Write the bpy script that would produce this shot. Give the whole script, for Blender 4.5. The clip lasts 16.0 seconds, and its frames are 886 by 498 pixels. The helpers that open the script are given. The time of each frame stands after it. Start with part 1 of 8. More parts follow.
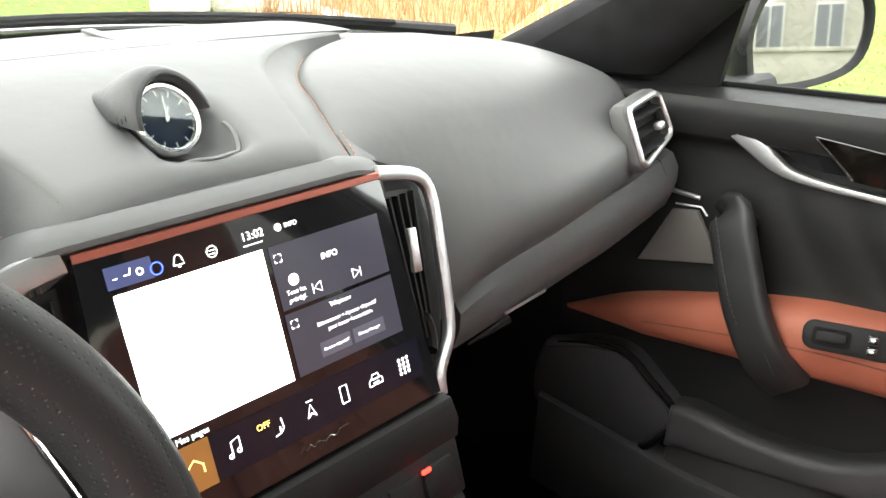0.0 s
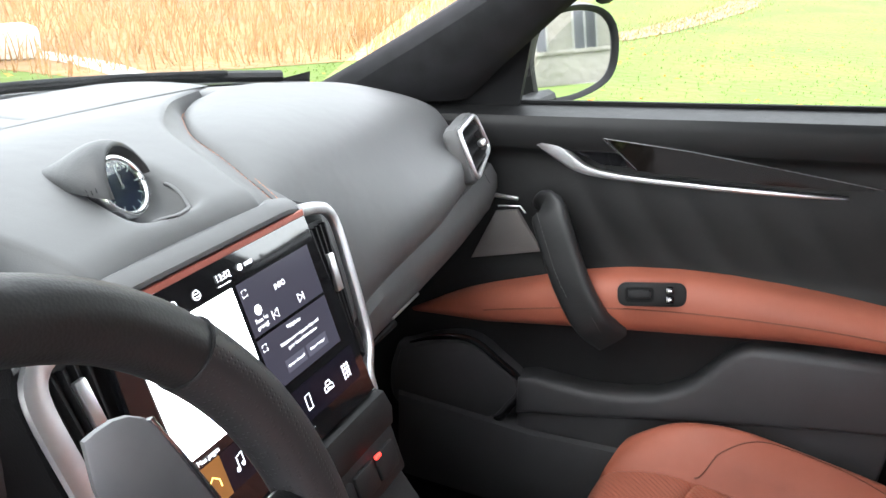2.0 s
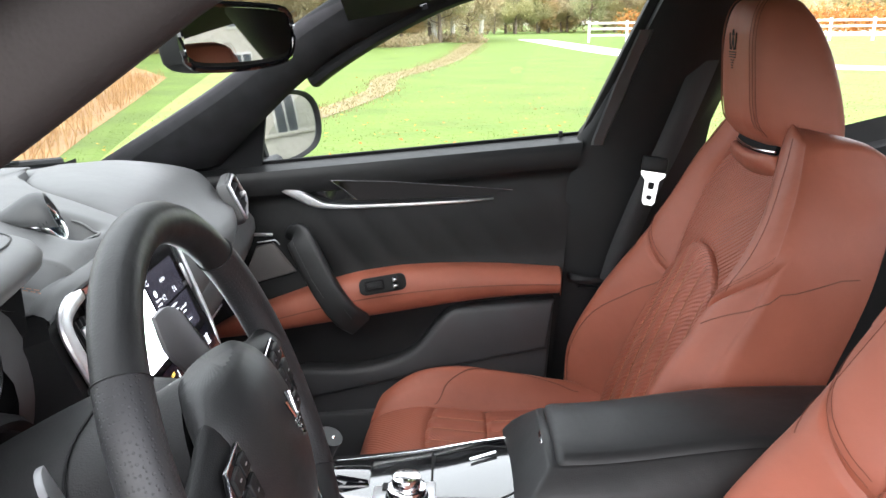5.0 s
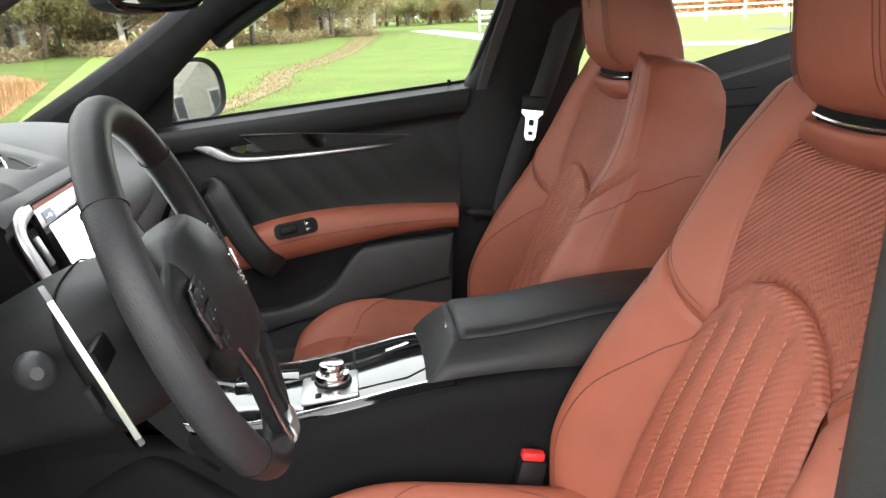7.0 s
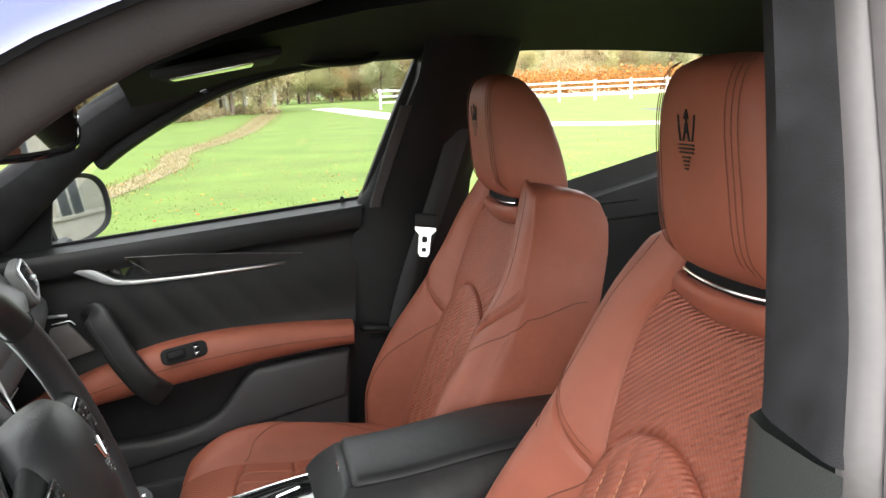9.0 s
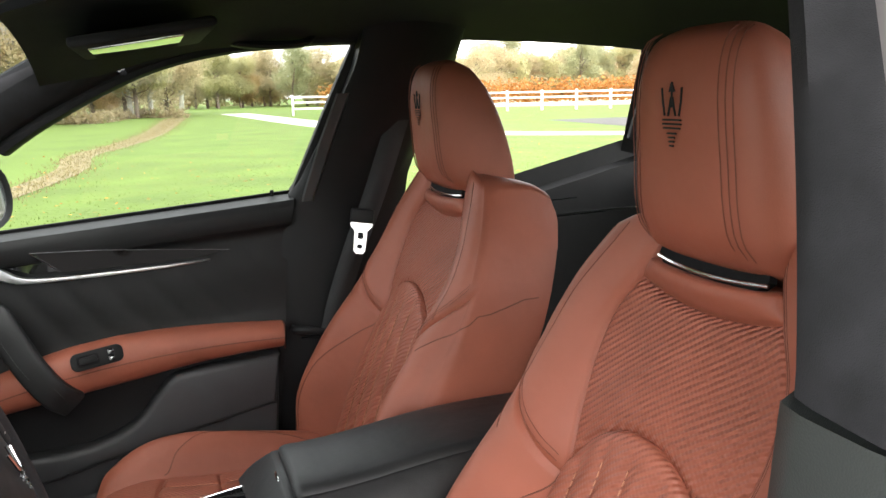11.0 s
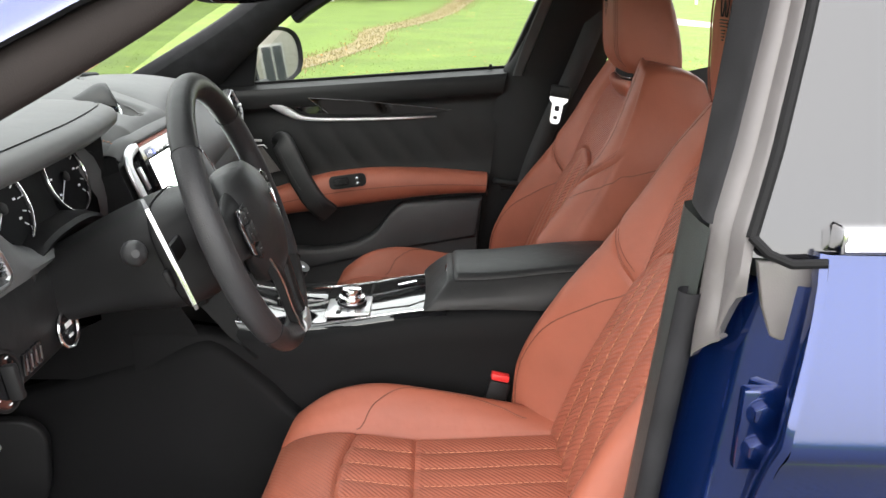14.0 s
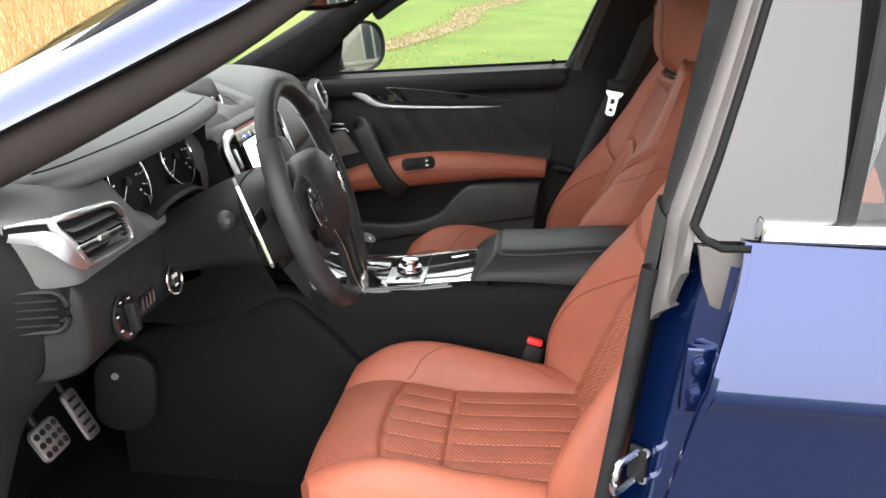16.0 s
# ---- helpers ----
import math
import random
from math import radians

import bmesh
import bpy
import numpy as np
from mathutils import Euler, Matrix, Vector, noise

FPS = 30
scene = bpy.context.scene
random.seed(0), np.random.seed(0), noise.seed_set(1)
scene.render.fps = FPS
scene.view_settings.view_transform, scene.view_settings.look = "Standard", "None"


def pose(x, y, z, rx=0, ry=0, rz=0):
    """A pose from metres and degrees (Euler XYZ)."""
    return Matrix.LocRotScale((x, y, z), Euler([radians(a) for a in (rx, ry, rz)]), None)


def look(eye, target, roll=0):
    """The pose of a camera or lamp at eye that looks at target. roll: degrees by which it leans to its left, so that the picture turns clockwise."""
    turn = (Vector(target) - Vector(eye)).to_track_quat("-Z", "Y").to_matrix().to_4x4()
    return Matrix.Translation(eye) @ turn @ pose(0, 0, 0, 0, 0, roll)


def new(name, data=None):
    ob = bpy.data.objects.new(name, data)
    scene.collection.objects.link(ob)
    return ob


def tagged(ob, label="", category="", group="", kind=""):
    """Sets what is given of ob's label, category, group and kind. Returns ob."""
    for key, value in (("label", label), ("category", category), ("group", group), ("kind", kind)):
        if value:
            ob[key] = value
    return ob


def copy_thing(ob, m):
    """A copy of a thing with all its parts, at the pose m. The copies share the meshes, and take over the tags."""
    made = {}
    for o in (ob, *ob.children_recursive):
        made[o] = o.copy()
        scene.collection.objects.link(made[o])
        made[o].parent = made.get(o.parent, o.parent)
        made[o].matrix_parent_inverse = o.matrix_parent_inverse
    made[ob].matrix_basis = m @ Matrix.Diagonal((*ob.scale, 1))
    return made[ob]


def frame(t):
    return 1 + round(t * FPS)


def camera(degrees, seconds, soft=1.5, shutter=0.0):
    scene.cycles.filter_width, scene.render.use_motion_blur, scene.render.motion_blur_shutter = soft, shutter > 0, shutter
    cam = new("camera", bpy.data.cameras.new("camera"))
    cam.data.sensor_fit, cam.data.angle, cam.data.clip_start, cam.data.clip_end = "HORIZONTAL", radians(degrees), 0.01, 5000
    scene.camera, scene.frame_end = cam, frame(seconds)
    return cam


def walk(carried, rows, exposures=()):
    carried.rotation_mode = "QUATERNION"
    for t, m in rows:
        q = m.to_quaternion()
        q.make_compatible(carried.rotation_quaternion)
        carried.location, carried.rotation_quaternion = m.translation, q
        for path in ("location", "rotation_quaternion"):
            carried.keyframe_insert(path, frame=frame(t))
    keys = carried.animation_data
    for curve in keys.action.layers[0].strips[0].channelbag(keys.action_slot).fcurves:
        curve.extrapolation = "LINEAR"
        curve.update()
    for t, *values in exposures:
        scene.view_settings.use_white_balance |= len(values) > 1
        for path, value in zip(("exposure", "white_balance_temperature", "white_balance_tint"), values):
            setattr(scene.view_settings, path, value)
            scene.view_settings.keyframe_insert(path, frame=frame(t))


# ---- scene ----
cam = camera(58.1, 16.0)
PATH = [
    (0, (-0.294, 0.116, 1.143), (1.045, 1.357, 0.326), 2.6),
    (0.5, (-0.306, 0.122, 1.136), (1.037, 1.359, 0.319), 2.3),
    (1, (-0.35, 0.139, 1.152), (1.088, 1.27, 0.344), 1.5),
    (1.5, (-0.411, 0.158, 1.168), (1.146, 1.142, 0.389), 1.5),
    (2, (-0.479, 0.161, 1.184), (1.211, 0.925, 0.436), 1.1),
    (2.5, (-0.57, 0.163, 1.202), (1.221, 0.718, 0.506), -0.4),
    (3, (-0.655, 0.164, 1.212), (1.186, 0.611, 0.572), -1.2),
    (3.5, (-0.732, 0.168, 1.216), (1.145, 0.513, 0.617), -1.3),
    (4, (-0.816, 0.181, 1.23), (1.086, 0.383, 0.647), -1.2),
    (6.3, (-1.104, 0.181, 1.152), (0.824, 0.049, 0.637), -1.6),
    (6.5, (-1.121, 0.19, 1.147), (0.802, 0.029, 0.624), -2.0),
    (7, (-1.157, 0.188, 1.131), (0.75, -0.026, 0.569), -3.0),
    (7.5, (-1.199, 0.183, 1.128), (0.691, -0.063, 0.519), -3.3),
    (8, (-1.205, 0.168, 1.163), (0.682, -0.113, 0.562), -3.5),
    (8.5, (-1.168, 0.149, 1.206), (0.734, -0.223, 0.711), -3.3),
    (9, (-1.132, 0.156, 1.225), (0.773, -0.307, 0.83), -2.6),
    (9.2, (-1.117, 0.163, 1.227), (0.785, -0.331, 0.853), -2.3),
    (11.3, (-1.045, 0.191, 1.176), (0.791, -0.497, 0.783), -1.0),
    (11.5, (-1.062, 0.179, 1.172), (0.774, -0.496, 0.757), -0.7),
    (12, (-1.126, 0.151, 1.176), (0.738, -0.416, 0.723), -0.4),
    (12.5, (-1.203, 0.12, 1.174), (0.695, -0.263, 0.67), -0.9),
    (13, (-1.276, 0.106, 1.18), (0.624, -0.148, 0.608), -0.4),
    (13.5, (-1.382, 0.092, 1.195), (0.517, -0.033, 0.581), 0.1),
    (14, (-1.461, 0.08, 1.2), (0.434, 0.063, 0.56), 1.0),
    (14.5, (-1.517, 0.076, 1.203), (0.372, 0.134, 0.547), 1.9),
    (15, (-1.55, 0.057, 1.207), (0.324, 0.167, 0.518), 2.2),
    (15.5, (-1.601, 0.028, 1.241), (0.264, 0.181, 0.534), 1.8),
    (16, (-1.66, -0.013, 1.269), (0.204, 0.195, 0.574), 1.0),
]
walk(cam, [(t, look(eye, target, roll)) for t, eye, target, roll in PATH], exposures=((0, 2.88, 6750, 9), (1.0, 2.85, 6600, 10), (2.0, 2.76, 6150, 12), (3, 2.68, 5950, 12), (4.2, 2.55, 6000, 13), (6.3, 2.15, 6450, 11), (9, 2.12, 6450, 10), (11.5, 2.05, 6450, 10), (16, 2.04, 6550, 10)))

# ---- world, sun ----
world = bpy.data.worlds.new("overcast_sky")
scene.world = world
world.use_nodes = True
_wn = world.node_tree.nodes
_sky = _wn.new("ShaderNodeTexSky")
_sky.sky_type = "NISHITA"
_sky.sun_disc = False
_sky.sun_elevation, _sky.sun_rotation = radians(50), radians(-70)
_sky.air_density, _sky.dust_density, _sky.ozone_density = 1.0, 4.0, 1.0
_mix = _wn.new("ShaderNodeMixRGB")
_mix.inputs[0].default_value = 0.80
_mix.inputs[2].default_value = (10.9, 10.8, 10.7, 1)
world.node_tree.links.new(_sky.outputs[0], _mix.inputs[1])
world.node_tree.links.new(_mix.outputs[0], _wn["Background"].inputs[0])
_wn["Background"].inputs[1].default_value = 0.15
sun = new("sun", bpy.data.lights.new("sun", "SUN"))
sun.data.energy, sun.data.angle, sun.data.color = 0.15, radians(30), (1.0, 0.97, 0.93)
sun.matrix_world = look((-6, 2, 7.5), (0, 0, 0))
scene.view_settings.exposure = 1.55

# ---- materials ----
def mat(name, color, rough=0.5, metal=0.0, vary=0.0, vscale=8.0, bump=0.0, bscale=300.0, coat=0.0, spec=0.5, bump2=0.0, b2scale=20.0):
    """A principled material with two scales of variation."""
    m = bpy.data.materials.new(name)
    m.use_nodes = True
    nt = m.node_tree
    b = nt.nodes["Principled BSDF"]
    b.inputs["Base Color"].default_value = (*color, 1)
    b.inputs["Roughness"].default_value = rough
    b.inputs["Metallic"].default_value = metal
    b.inputs["Specular IOR Level"].default_value = spec
    if coat:
        b.inputs["Coat Weight"].default_value = coat
        b.inputs["Coat Roughness"].default_value = 0.04
    tc = nt.nodes.new("ShaderNodeTexCoord")
    if vary:
        n = nt.nodes.new("ShaderNodeTexNoise")
        n.inputs["Scale"].default_value = vscale
        n.inputs["Detail"].default_value = 6
        nt.links.new(tc.outputs["Object"], n.inputs["Vector"])
        r = nt.nodes.new("ShaderNodeMapRange")
        r.inputs[1].default_value, r.inputs[2].default_value = 0.3, 0.7
        r.inputs[3].default_value, r.inputs[4].default_value = 1 - vary, 1 + vary
        nt.links.new(n.outputs["Fac"], r.inputs[0])
        mx = nt.nodes.new("ShaderNodeVectorMath")
        mx.operation = "SCALE"
        mx.inputs[0].default_value = color
        nt.links.new(r.outputs[0], mx.inputs["Scale"])
        nt.links.new(mx.outputs[0], b.inputs["Base Color"])
        rr = nt.nodes.new("ShaderNodeMapRange")
        rr.inputs[1].default_value, rr.inputs[2].default_value = 0.3, 0.7
        rr.inputs[3].default_value, rr.inputs[4].default_value = max(rough - 0.5 * vary * rough, 0.02), min(rough + 0.5 * vary * rough, 1)
        nt.links.new(n.outputs["Fac"], rr.inputs[0])
        nt.links.new(rr.outputs[0], b.inputs["Roughness"])
    last = None
    for strength, sc, kind in ((bump, bscale, "v"), (bump2, b2scale, "n")):
        if strength:
            if kind == "v":
                n = nt.nodes.new("ShaderNodeTexVoronoi")
                out = n.outputs["Distance"]
            else:
                n = nt.nodes.new("ShaderNodeTexNoise")
                out = n.outputs["Fac"]
            n.inputs["Scale"].default_value = sc
            nt.links.new(tc.outputs["Object"], n.inputs["Vector"])
            bp = nt.nodes.new("ShaderNodeBump")
            bp.inputs["Strength"].default_value = strength
            bp.inputs["Distance"].default_value = 1.0 / sc
            nt.links.new(out, bp.inputs["Height"])
            if last:
                nt.links.new(last, bp.inputs["Normal"])
            last = bp.outputs[0]
    if last:
        nt.links.new(last, b.inputs["Normal"])
    return m


M_TAN = mat("tan_leather", (0.268, 0.078, 0.046), 0.54, spec=0.38, vary=0.10, vscale=9, bump=0.07, bscale=600, bump2=0.06, b2scale=28)
M_TANW = mat("tan_woven_leather", (0.275, 0.081, 0.049), 0.52, spec=0.4, vary=0.10, vscale=12)
M_TANS = mat("tan_seam_thread", (0.135, 0.040, 0.023), 0.8)
M_THREAD = mat("pale_thread", (0.42, 0.185, 0.105), 0.7)
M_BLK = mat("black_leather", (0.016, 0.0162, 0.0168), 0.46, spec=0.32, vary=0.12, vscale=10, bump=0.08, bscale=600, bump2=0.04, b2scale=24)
# dash leather: the black leather paled, windscreen light put into its colour
M_DASH = mat("dash_leather_lit", (0.085, 0.0855, 0.086), 0.52, spec=0.4, vary=0.08, vscale=10, bump=0.06, bscale=700, bump2=0.03, b2scale=24)
M_PLA = mat("black_soft_plastic", (0.011, 0.011, 0.0115), 0.5, spec=0.19, vary=0.12, vscale=14, bump=0.12, bscale=600)
M_SUEDE = mat("dark_suede", (0.017, 0.017, 0.0185), 0.95, vary=0.38, vscale=26, bump=0.3, bscale=900, spec=0.2)
M_GLOSS = mat("gloss_black", (0.008, 0.008, 0.009), 0.06, vary=0.05, vscale=5, coat=1.0)
M_NIGHT = mat("matt_black_trim", (0.007, 0.007, 0.0075), 0.7, vary=0.15, vscale=20, spec=0.12, bump=0.1, bscale=600)
M_RUB = mat("rubber_seal", (0.016, 0.016, 0.0175), 0.65, spec=0.12, vary=0.2, vscale=25, bump2=0.1, b2scale=60)
M_CHR = mat("satin_chrome", (0.78, 0.78, 0.79), 0.16, metal=1.0, vary=0.06, vscale=30)
M_ALU = mat("brushed_aluminium", (0.68, 0.68, 0.69), 0.38, metal=1.0, vary=0.08, vscale=40)
M_BLUE = mat("blue_car_paint", (0.004, 0.018, 0.100), 0.2, metal=0.7, vary=0.05, vscale=3, coat=1.0)
M_BLUE.node_tree.nodes["Principled BSDF"].inputs["Coat IOR"].default_value = 1.6
M_CARPET = mat("black_carpet", (0.006, 0.006, 0.0065), 1.0, vary=0.3, vscale=60, bump=0.5, bscale=500, spec=0.1)
M_WHITE = mat("white_print", (0.75, 0.76, 0.78), 0.5)
M_DOOR = mat("door_plastic", (0.044, 0.044, 0.046), 0.5, spec=0.35, vary=0.10, vscale=14, bump=0.12, bscale=600)
M_RED = mat("red_plastic", (0.62, 0.03, 0.03), 0.4)
M_SPK = mat("speaker_mesh", (0.13, 0.12, 0.115), 0.6, metal=0.3, bump=0.6, bscale=700)
M_PADDLE = mat("grey_anodised_metal", (0.16, 0.16, 0.165), 0.45, metal=0.6, vary=0.08, vscale=30)
M_STRAP = mat("black_webbing", (0.016, 0.016, 0.017), 0.75, bump=0.3, bscale=500)


def emit(name, color, strength):
    m = mat(name, color, 0.15)
    b = m.node_tree.nodes["Principled BSDF"]
    b.inputs["Emission Color"].default_value = (*color, 1)
    b.inputs["Emission Strength"].default_value = strength
    return m


def glass(name, tint, rough=0.0):
    m = bpy.data.materials.new(name)
    m.use_nodes = True
    nt = m.node_tree
    nt.nodes.clear()
    out = nt.nodes.new("ShaderNodeOutputMaterial")
    tr = nt.nodes.new("ShaderNodeBsdfTransparent")
    tr.inputs[0].default_value = (*tint, 1)
    gl = nt.nodes.new("ShaderNodeBsdfGlossy")
    gl.inputs["Roughness"].default_value = rough
    lw = nt.nodes.new("ShaderNodeLayerWeight")
    lw.inputs[0].default_value = 0.5
    pw = nt.nodes.new("ShaderNodeMath")
    pw.operation = "POWER"
    pw.inputs[1].default_value = 5.0
    nt.links.new(lw.outputs["Facing"], pw.inputs[0])
    fr = nt.nodes.new("ShaderNodeMath")
    fr.operation = "MULTIPLY_ADD"
    fr.inputs[1].default_value, fr.inputs[2].default_value = 0.9, 0.06
    nt.links.new(pw.outputs[0], fr.inputs[0])
    mx = nt.nodes.new("ShaderNodeMixShader")
    nt.links.new(fr.outputs[0], mx.inputs[0])
    nt.links.new(tr.outputs[0], mx.inputs[1])
    nt.links.new(gl.outputs[0], mx.inputs[2])
    nt.links.new(mx.outputs[0], out.inputs[0])
    return m


M_GLASS = glass("clear_glass", (0.77, 0.81, 0.79))
M_SCREEN = glass("laminated_glass", (0.62, 0.655, 0.64))
M_MIRROR = mat("mirror_silver", (0.85, 0.86, 0.86), 0.02, metal=1.0)


def weave(m, angle, across, scale, depth):
    """Diagonal woven relief, laid over the leather."""
    nt = m.node_tree
    b = nt.nodes["Principled BSDF"]
    tc = nt.nodes.new("ShaderNodeTexCoord")
    dp = nt.nodes.new("ShaderNodeVectorMath")
    dp.operation = "DOT_PRODUCT"
    dp.inputs[1].default_value = angle
    nt.links.new(tc.outputs["Object"], dp.inputs[0])
    mp = nt.nodes.new("ShaderNodeCombineXYZ")
    nt.links.new(dp.outputs["Value"], mp.inputs[0])
    w = nt.nodes.new("ShaderNodeTexWave")
    w.inputs["Scale"].default_value = scale
    w.inputs["Distortion"].default_value = 0.15
    nt.links.new(mp.outputs[0], w.inputs[0])
    dq = nt.nodes.new("ShaderNodeVectorMath")
    dq.operation = "DOT_PRODUCT"
    dq.inputs[1].default_value = across
    nt.links.new(tc.outputs["Object"], dq.inputs[0])
    mq = nt.nodes.new("ShaderNodeCombineXYZ")
    nt.links.new(dq.outputs["Value"], mq.inputs[0])
    v = nt.nodes.new("ShaderNodeTexWave")
    v.inputs["Scale"].default_value = scale * 1.4
    nt.links.new(mq.outputs[0], v.inputs[0])
    mix = nt.nodes.new("ShaderNodeMath")
    mix.operation = "MULTIPLY_ADD"
    mix.inputs[1].default_value = 0.22
    nt.links.new(v.outputs["Fac"], mix.inputs[0])
    nt.links.new(w.outputs["Fac"], mix.inputs[2])
    bp = nt.nodes.new("ShaderNodeBump")
    bp.inputs["Strength"].default_value = 0.8
    bp.inputs["Distance"].default_value = depth
    nt.links.new(mix.outputs[0], bp.inputs["Height"])
    nt.links.new(bp.outputs[0], b.inputs["Normal"])


weave(M_TANW, (0.62, -0.42, 0.62), (0.70, 0.30, -0.60), 46, 0.0027)
M_TANC = mat("fine_woven_leather", (0.262, 0.078, 0.047), 0.52, spec=0.4, vary=0.10, vscale=12)
M_TANL = mat("pleated_woven_leather", (0.270, 0.080, 0.048), 0.52, spec=0.4, vary=0.10, vscale=12)
weave(M_TANL, (0.62, -0.42, 0.62), (0.70, 0.30, -0.60), 46, 0.0013)
weave(M_TANC, (0.62, -0.62, 0.30), (0.70, 0.60, -0.20), 56, 0.0006)

# ---- mesh builders ----
def part(name, bm, material, parent=None, label="", sharp=35, smooth=True):
    """Links a bmesh (or a tuple of verts and faces) as one mesh object under its thing."""
    me = bpy.data.meshes.new(name)
    if isinstance(bm, tuple):
        me.from_pydata([tuple(v) for v in bm[0]], [], bm[1])
    else:
        bm.to_mesh(me)
        bm.free()
    me.materials.append(material)
    if smooth:
        me.polygons.foreach_set("use_smooth", [True] * len(me.polygons))
        me.set_sharp_from_angle(angle=radians(sharp))
    me.update()
    ob = new(name, me)
    if parent:
        ob.parent = parent
    if label:
        ob["label"] = label
    return ob


def thing(name, label, category, at=(0, 0, 0), group="", kind=""):
    e = new(name)
    e.empty_display_size = 0.05
    e.location = at
    return tagged(e, label, category, group, kind)


def mod(ob, subsurf=0, bevel=0.0, solid=0.0, segs=2, off=-1.0):
    if solid:
        s = ob.modifiers.new("solidify", "SOLIDIFY")
        s.thickness, s.offset = solid, off
    if bevel:
        b = ob.modifiers.new("bevel", "BEVEL")
        b.width, b.segments, b.limit_method, b.angle_limit = bevel, segs, "ANGLE", radians(40)
    if subsurf:
        s = ob.modifiers.new("subsurf", "SUBSURF")
        s.levels = s.render_levels = subsurf
    return ob


def join(*bms):
    """Joins bmeshes into the first."""
    base = bms[0]
    for other in bms[1:]:
        me = bpy.data.meshes.new("tmp")
        other.to_mesh(me)
        base.from_mesh(me)
        other.free()
        bpy.data.meshes.remove(me)
    return base


def grid(rows, close_u=False, close_v=False, caps=False):
    """A quad sheet through rows of points."""
    n, m = len(rows), len(rows[0])
    verts = [tuple(p) for r in rows for p in r]
    faces = []
    for i in range(n if close_u else n - 1):
        for j in range(m if close_v else m - 1):
            a, b = i, (i + 1) % n
            c, d = j, (j + 1) % m
            faces.append((a * m + c, a * m + d, b * m + d, b * m + c))
    if caps and close_v:
        faces.append(tuple(range(m - 1, -1, -1)))
        faces.append(tuple((n - 1) * m + j for j in range(m)))
    bm = bmesh.new()
    vs = [bm.verts.new(v) for v in verts]
    for f in faces:
        try:
            bm.faces.new([vs[k] for k in f])
        except ValueError:
            pass
    bmesh.ops.remove_doubles(bm, verts=bm.verts, dist=1e-6)
    bmesh.ops.recalc_face_normals(bm, faces=bm.faces)
    return bm


def curve(pts, n):
    """n points on a smooth line through pts, evenly spaced."""
    p = np.array(pts, float)
    q = np.vstack([2 * p[0] - p[1], p, 2 * p[-1] - p[-2]])
    out = []
    for i in range(len(p) - 1):
        a, b, c, d = q[i : i + 4]
        for t in np.linspace(0, 1, 12, endpoint=False):
            out.append(0.5 * (2 * b + (c - a) * t + (2 * a - 5 * b + 4 * c - d) * t * t + (3 * b - a - 3 * c + d) * t**3))
    out = np.array(out + [p[-1]])
    s = np.r_[0, np.cumsum(np.linalg.norm(np.diff(out, axis=0), axis=1))]
    u = np.linspace(0, s[-1], n)
    return np.stack([np.interp(u, s, out[:, k]) for k in range(out.shape[1])], 1)


def soft(x, pts):
    """Smooth value through (x, value) knots."""
    xs, ys = zip(*pts)
    if x <= xs[0]:
        return ys[0]
    for i in range(len(xs) - 1):
        if x <= xs[i + 1]:
            t = (x - xs[i]) / (xs[i + 1] - xs[i])
            h = xs[i + 1] - xs[i]
            def slope(k):
                if k == 0 or k == len(xs) - 1:
                    return 0.0 if len(xs) > 2 else (ys[1] - ys[0]) / (xs[1] - xs[0])
                return (ys[k + 1] - ys[k - 1]) / (xs[k + 1] - xs[k - 1])
            a, b = slope(i) * h, slope(i + 1) * h
            return (2 * t**3 - 3 * t**2 + 1) * ys[i] + (t**3 - 2 * t**2 + t) * a + (3 * t**2 - 2 * t**3) * ys[i + 1] + (t**3 - t**2) * b
    return ys[-1]


def tube(path, rx, ry=None, k=12, closed=False, up=(0, 0, 1), power=2.0, taper=None, caps=True):
    """A sweep of a rounded section along a path."""
    ry = ry or rx
    P = [Vector(p) for p in path]
    n = len(P)
    rows = []
    for i in range(n):
        a = P[(i - 1) % n] if closed or i else P[i]
        b = P[(i + 1) % n] if closed or i < n - 1 else P[i]
        d = (b - a).normalized()
        u = Vector(up)
        s = d.cross(u)
        if s.length < 1e-4:
            s = d.cross(Vector((1, 0, 0)))
        s.normalize()
        v = s.cross(d)
        f = taper(i / (n - 1)) if taper else 1.0
        row = []
        for j in range(k):
            t = 2 * math.pi * j / k
            c, e = math.cos(t), math.sin(t)
            c = math.copysign(abs(c) ** (2 / power), c)
            e = math.copysign(abs(e) ** (2 / power), e)
            row.append(P[i] + s * (rx * f * c) + v * (ry * f * e))
        rows.append(row)
    return grid(rows, close_u=closed, close_v=True, caps=caps and not closed)


def rbox(size, at=(0, 0, 0), bevel=0.004, turn=None, segs=2):
    """A box with rounded edges."""
    bm = bmesh.new()
    bmesh.ops.create_cube(bm, size=1, matrix=Matrix.Diagonal((*size, 1)))
    if bevel:
        bmesh.ops.bevel(bm, geom=list(bm.edges), offset=min(bevel, min(size) * 0.45), segments=segs, profile=0.5, affect="EDGES")
    m = Matrix.Translation(at) @ (turn.to_4x4() if turn else Matrix.Identity(4))
    bmesh.ops.transform(bm, matrix=m, verts=bm.verts)
    return bm


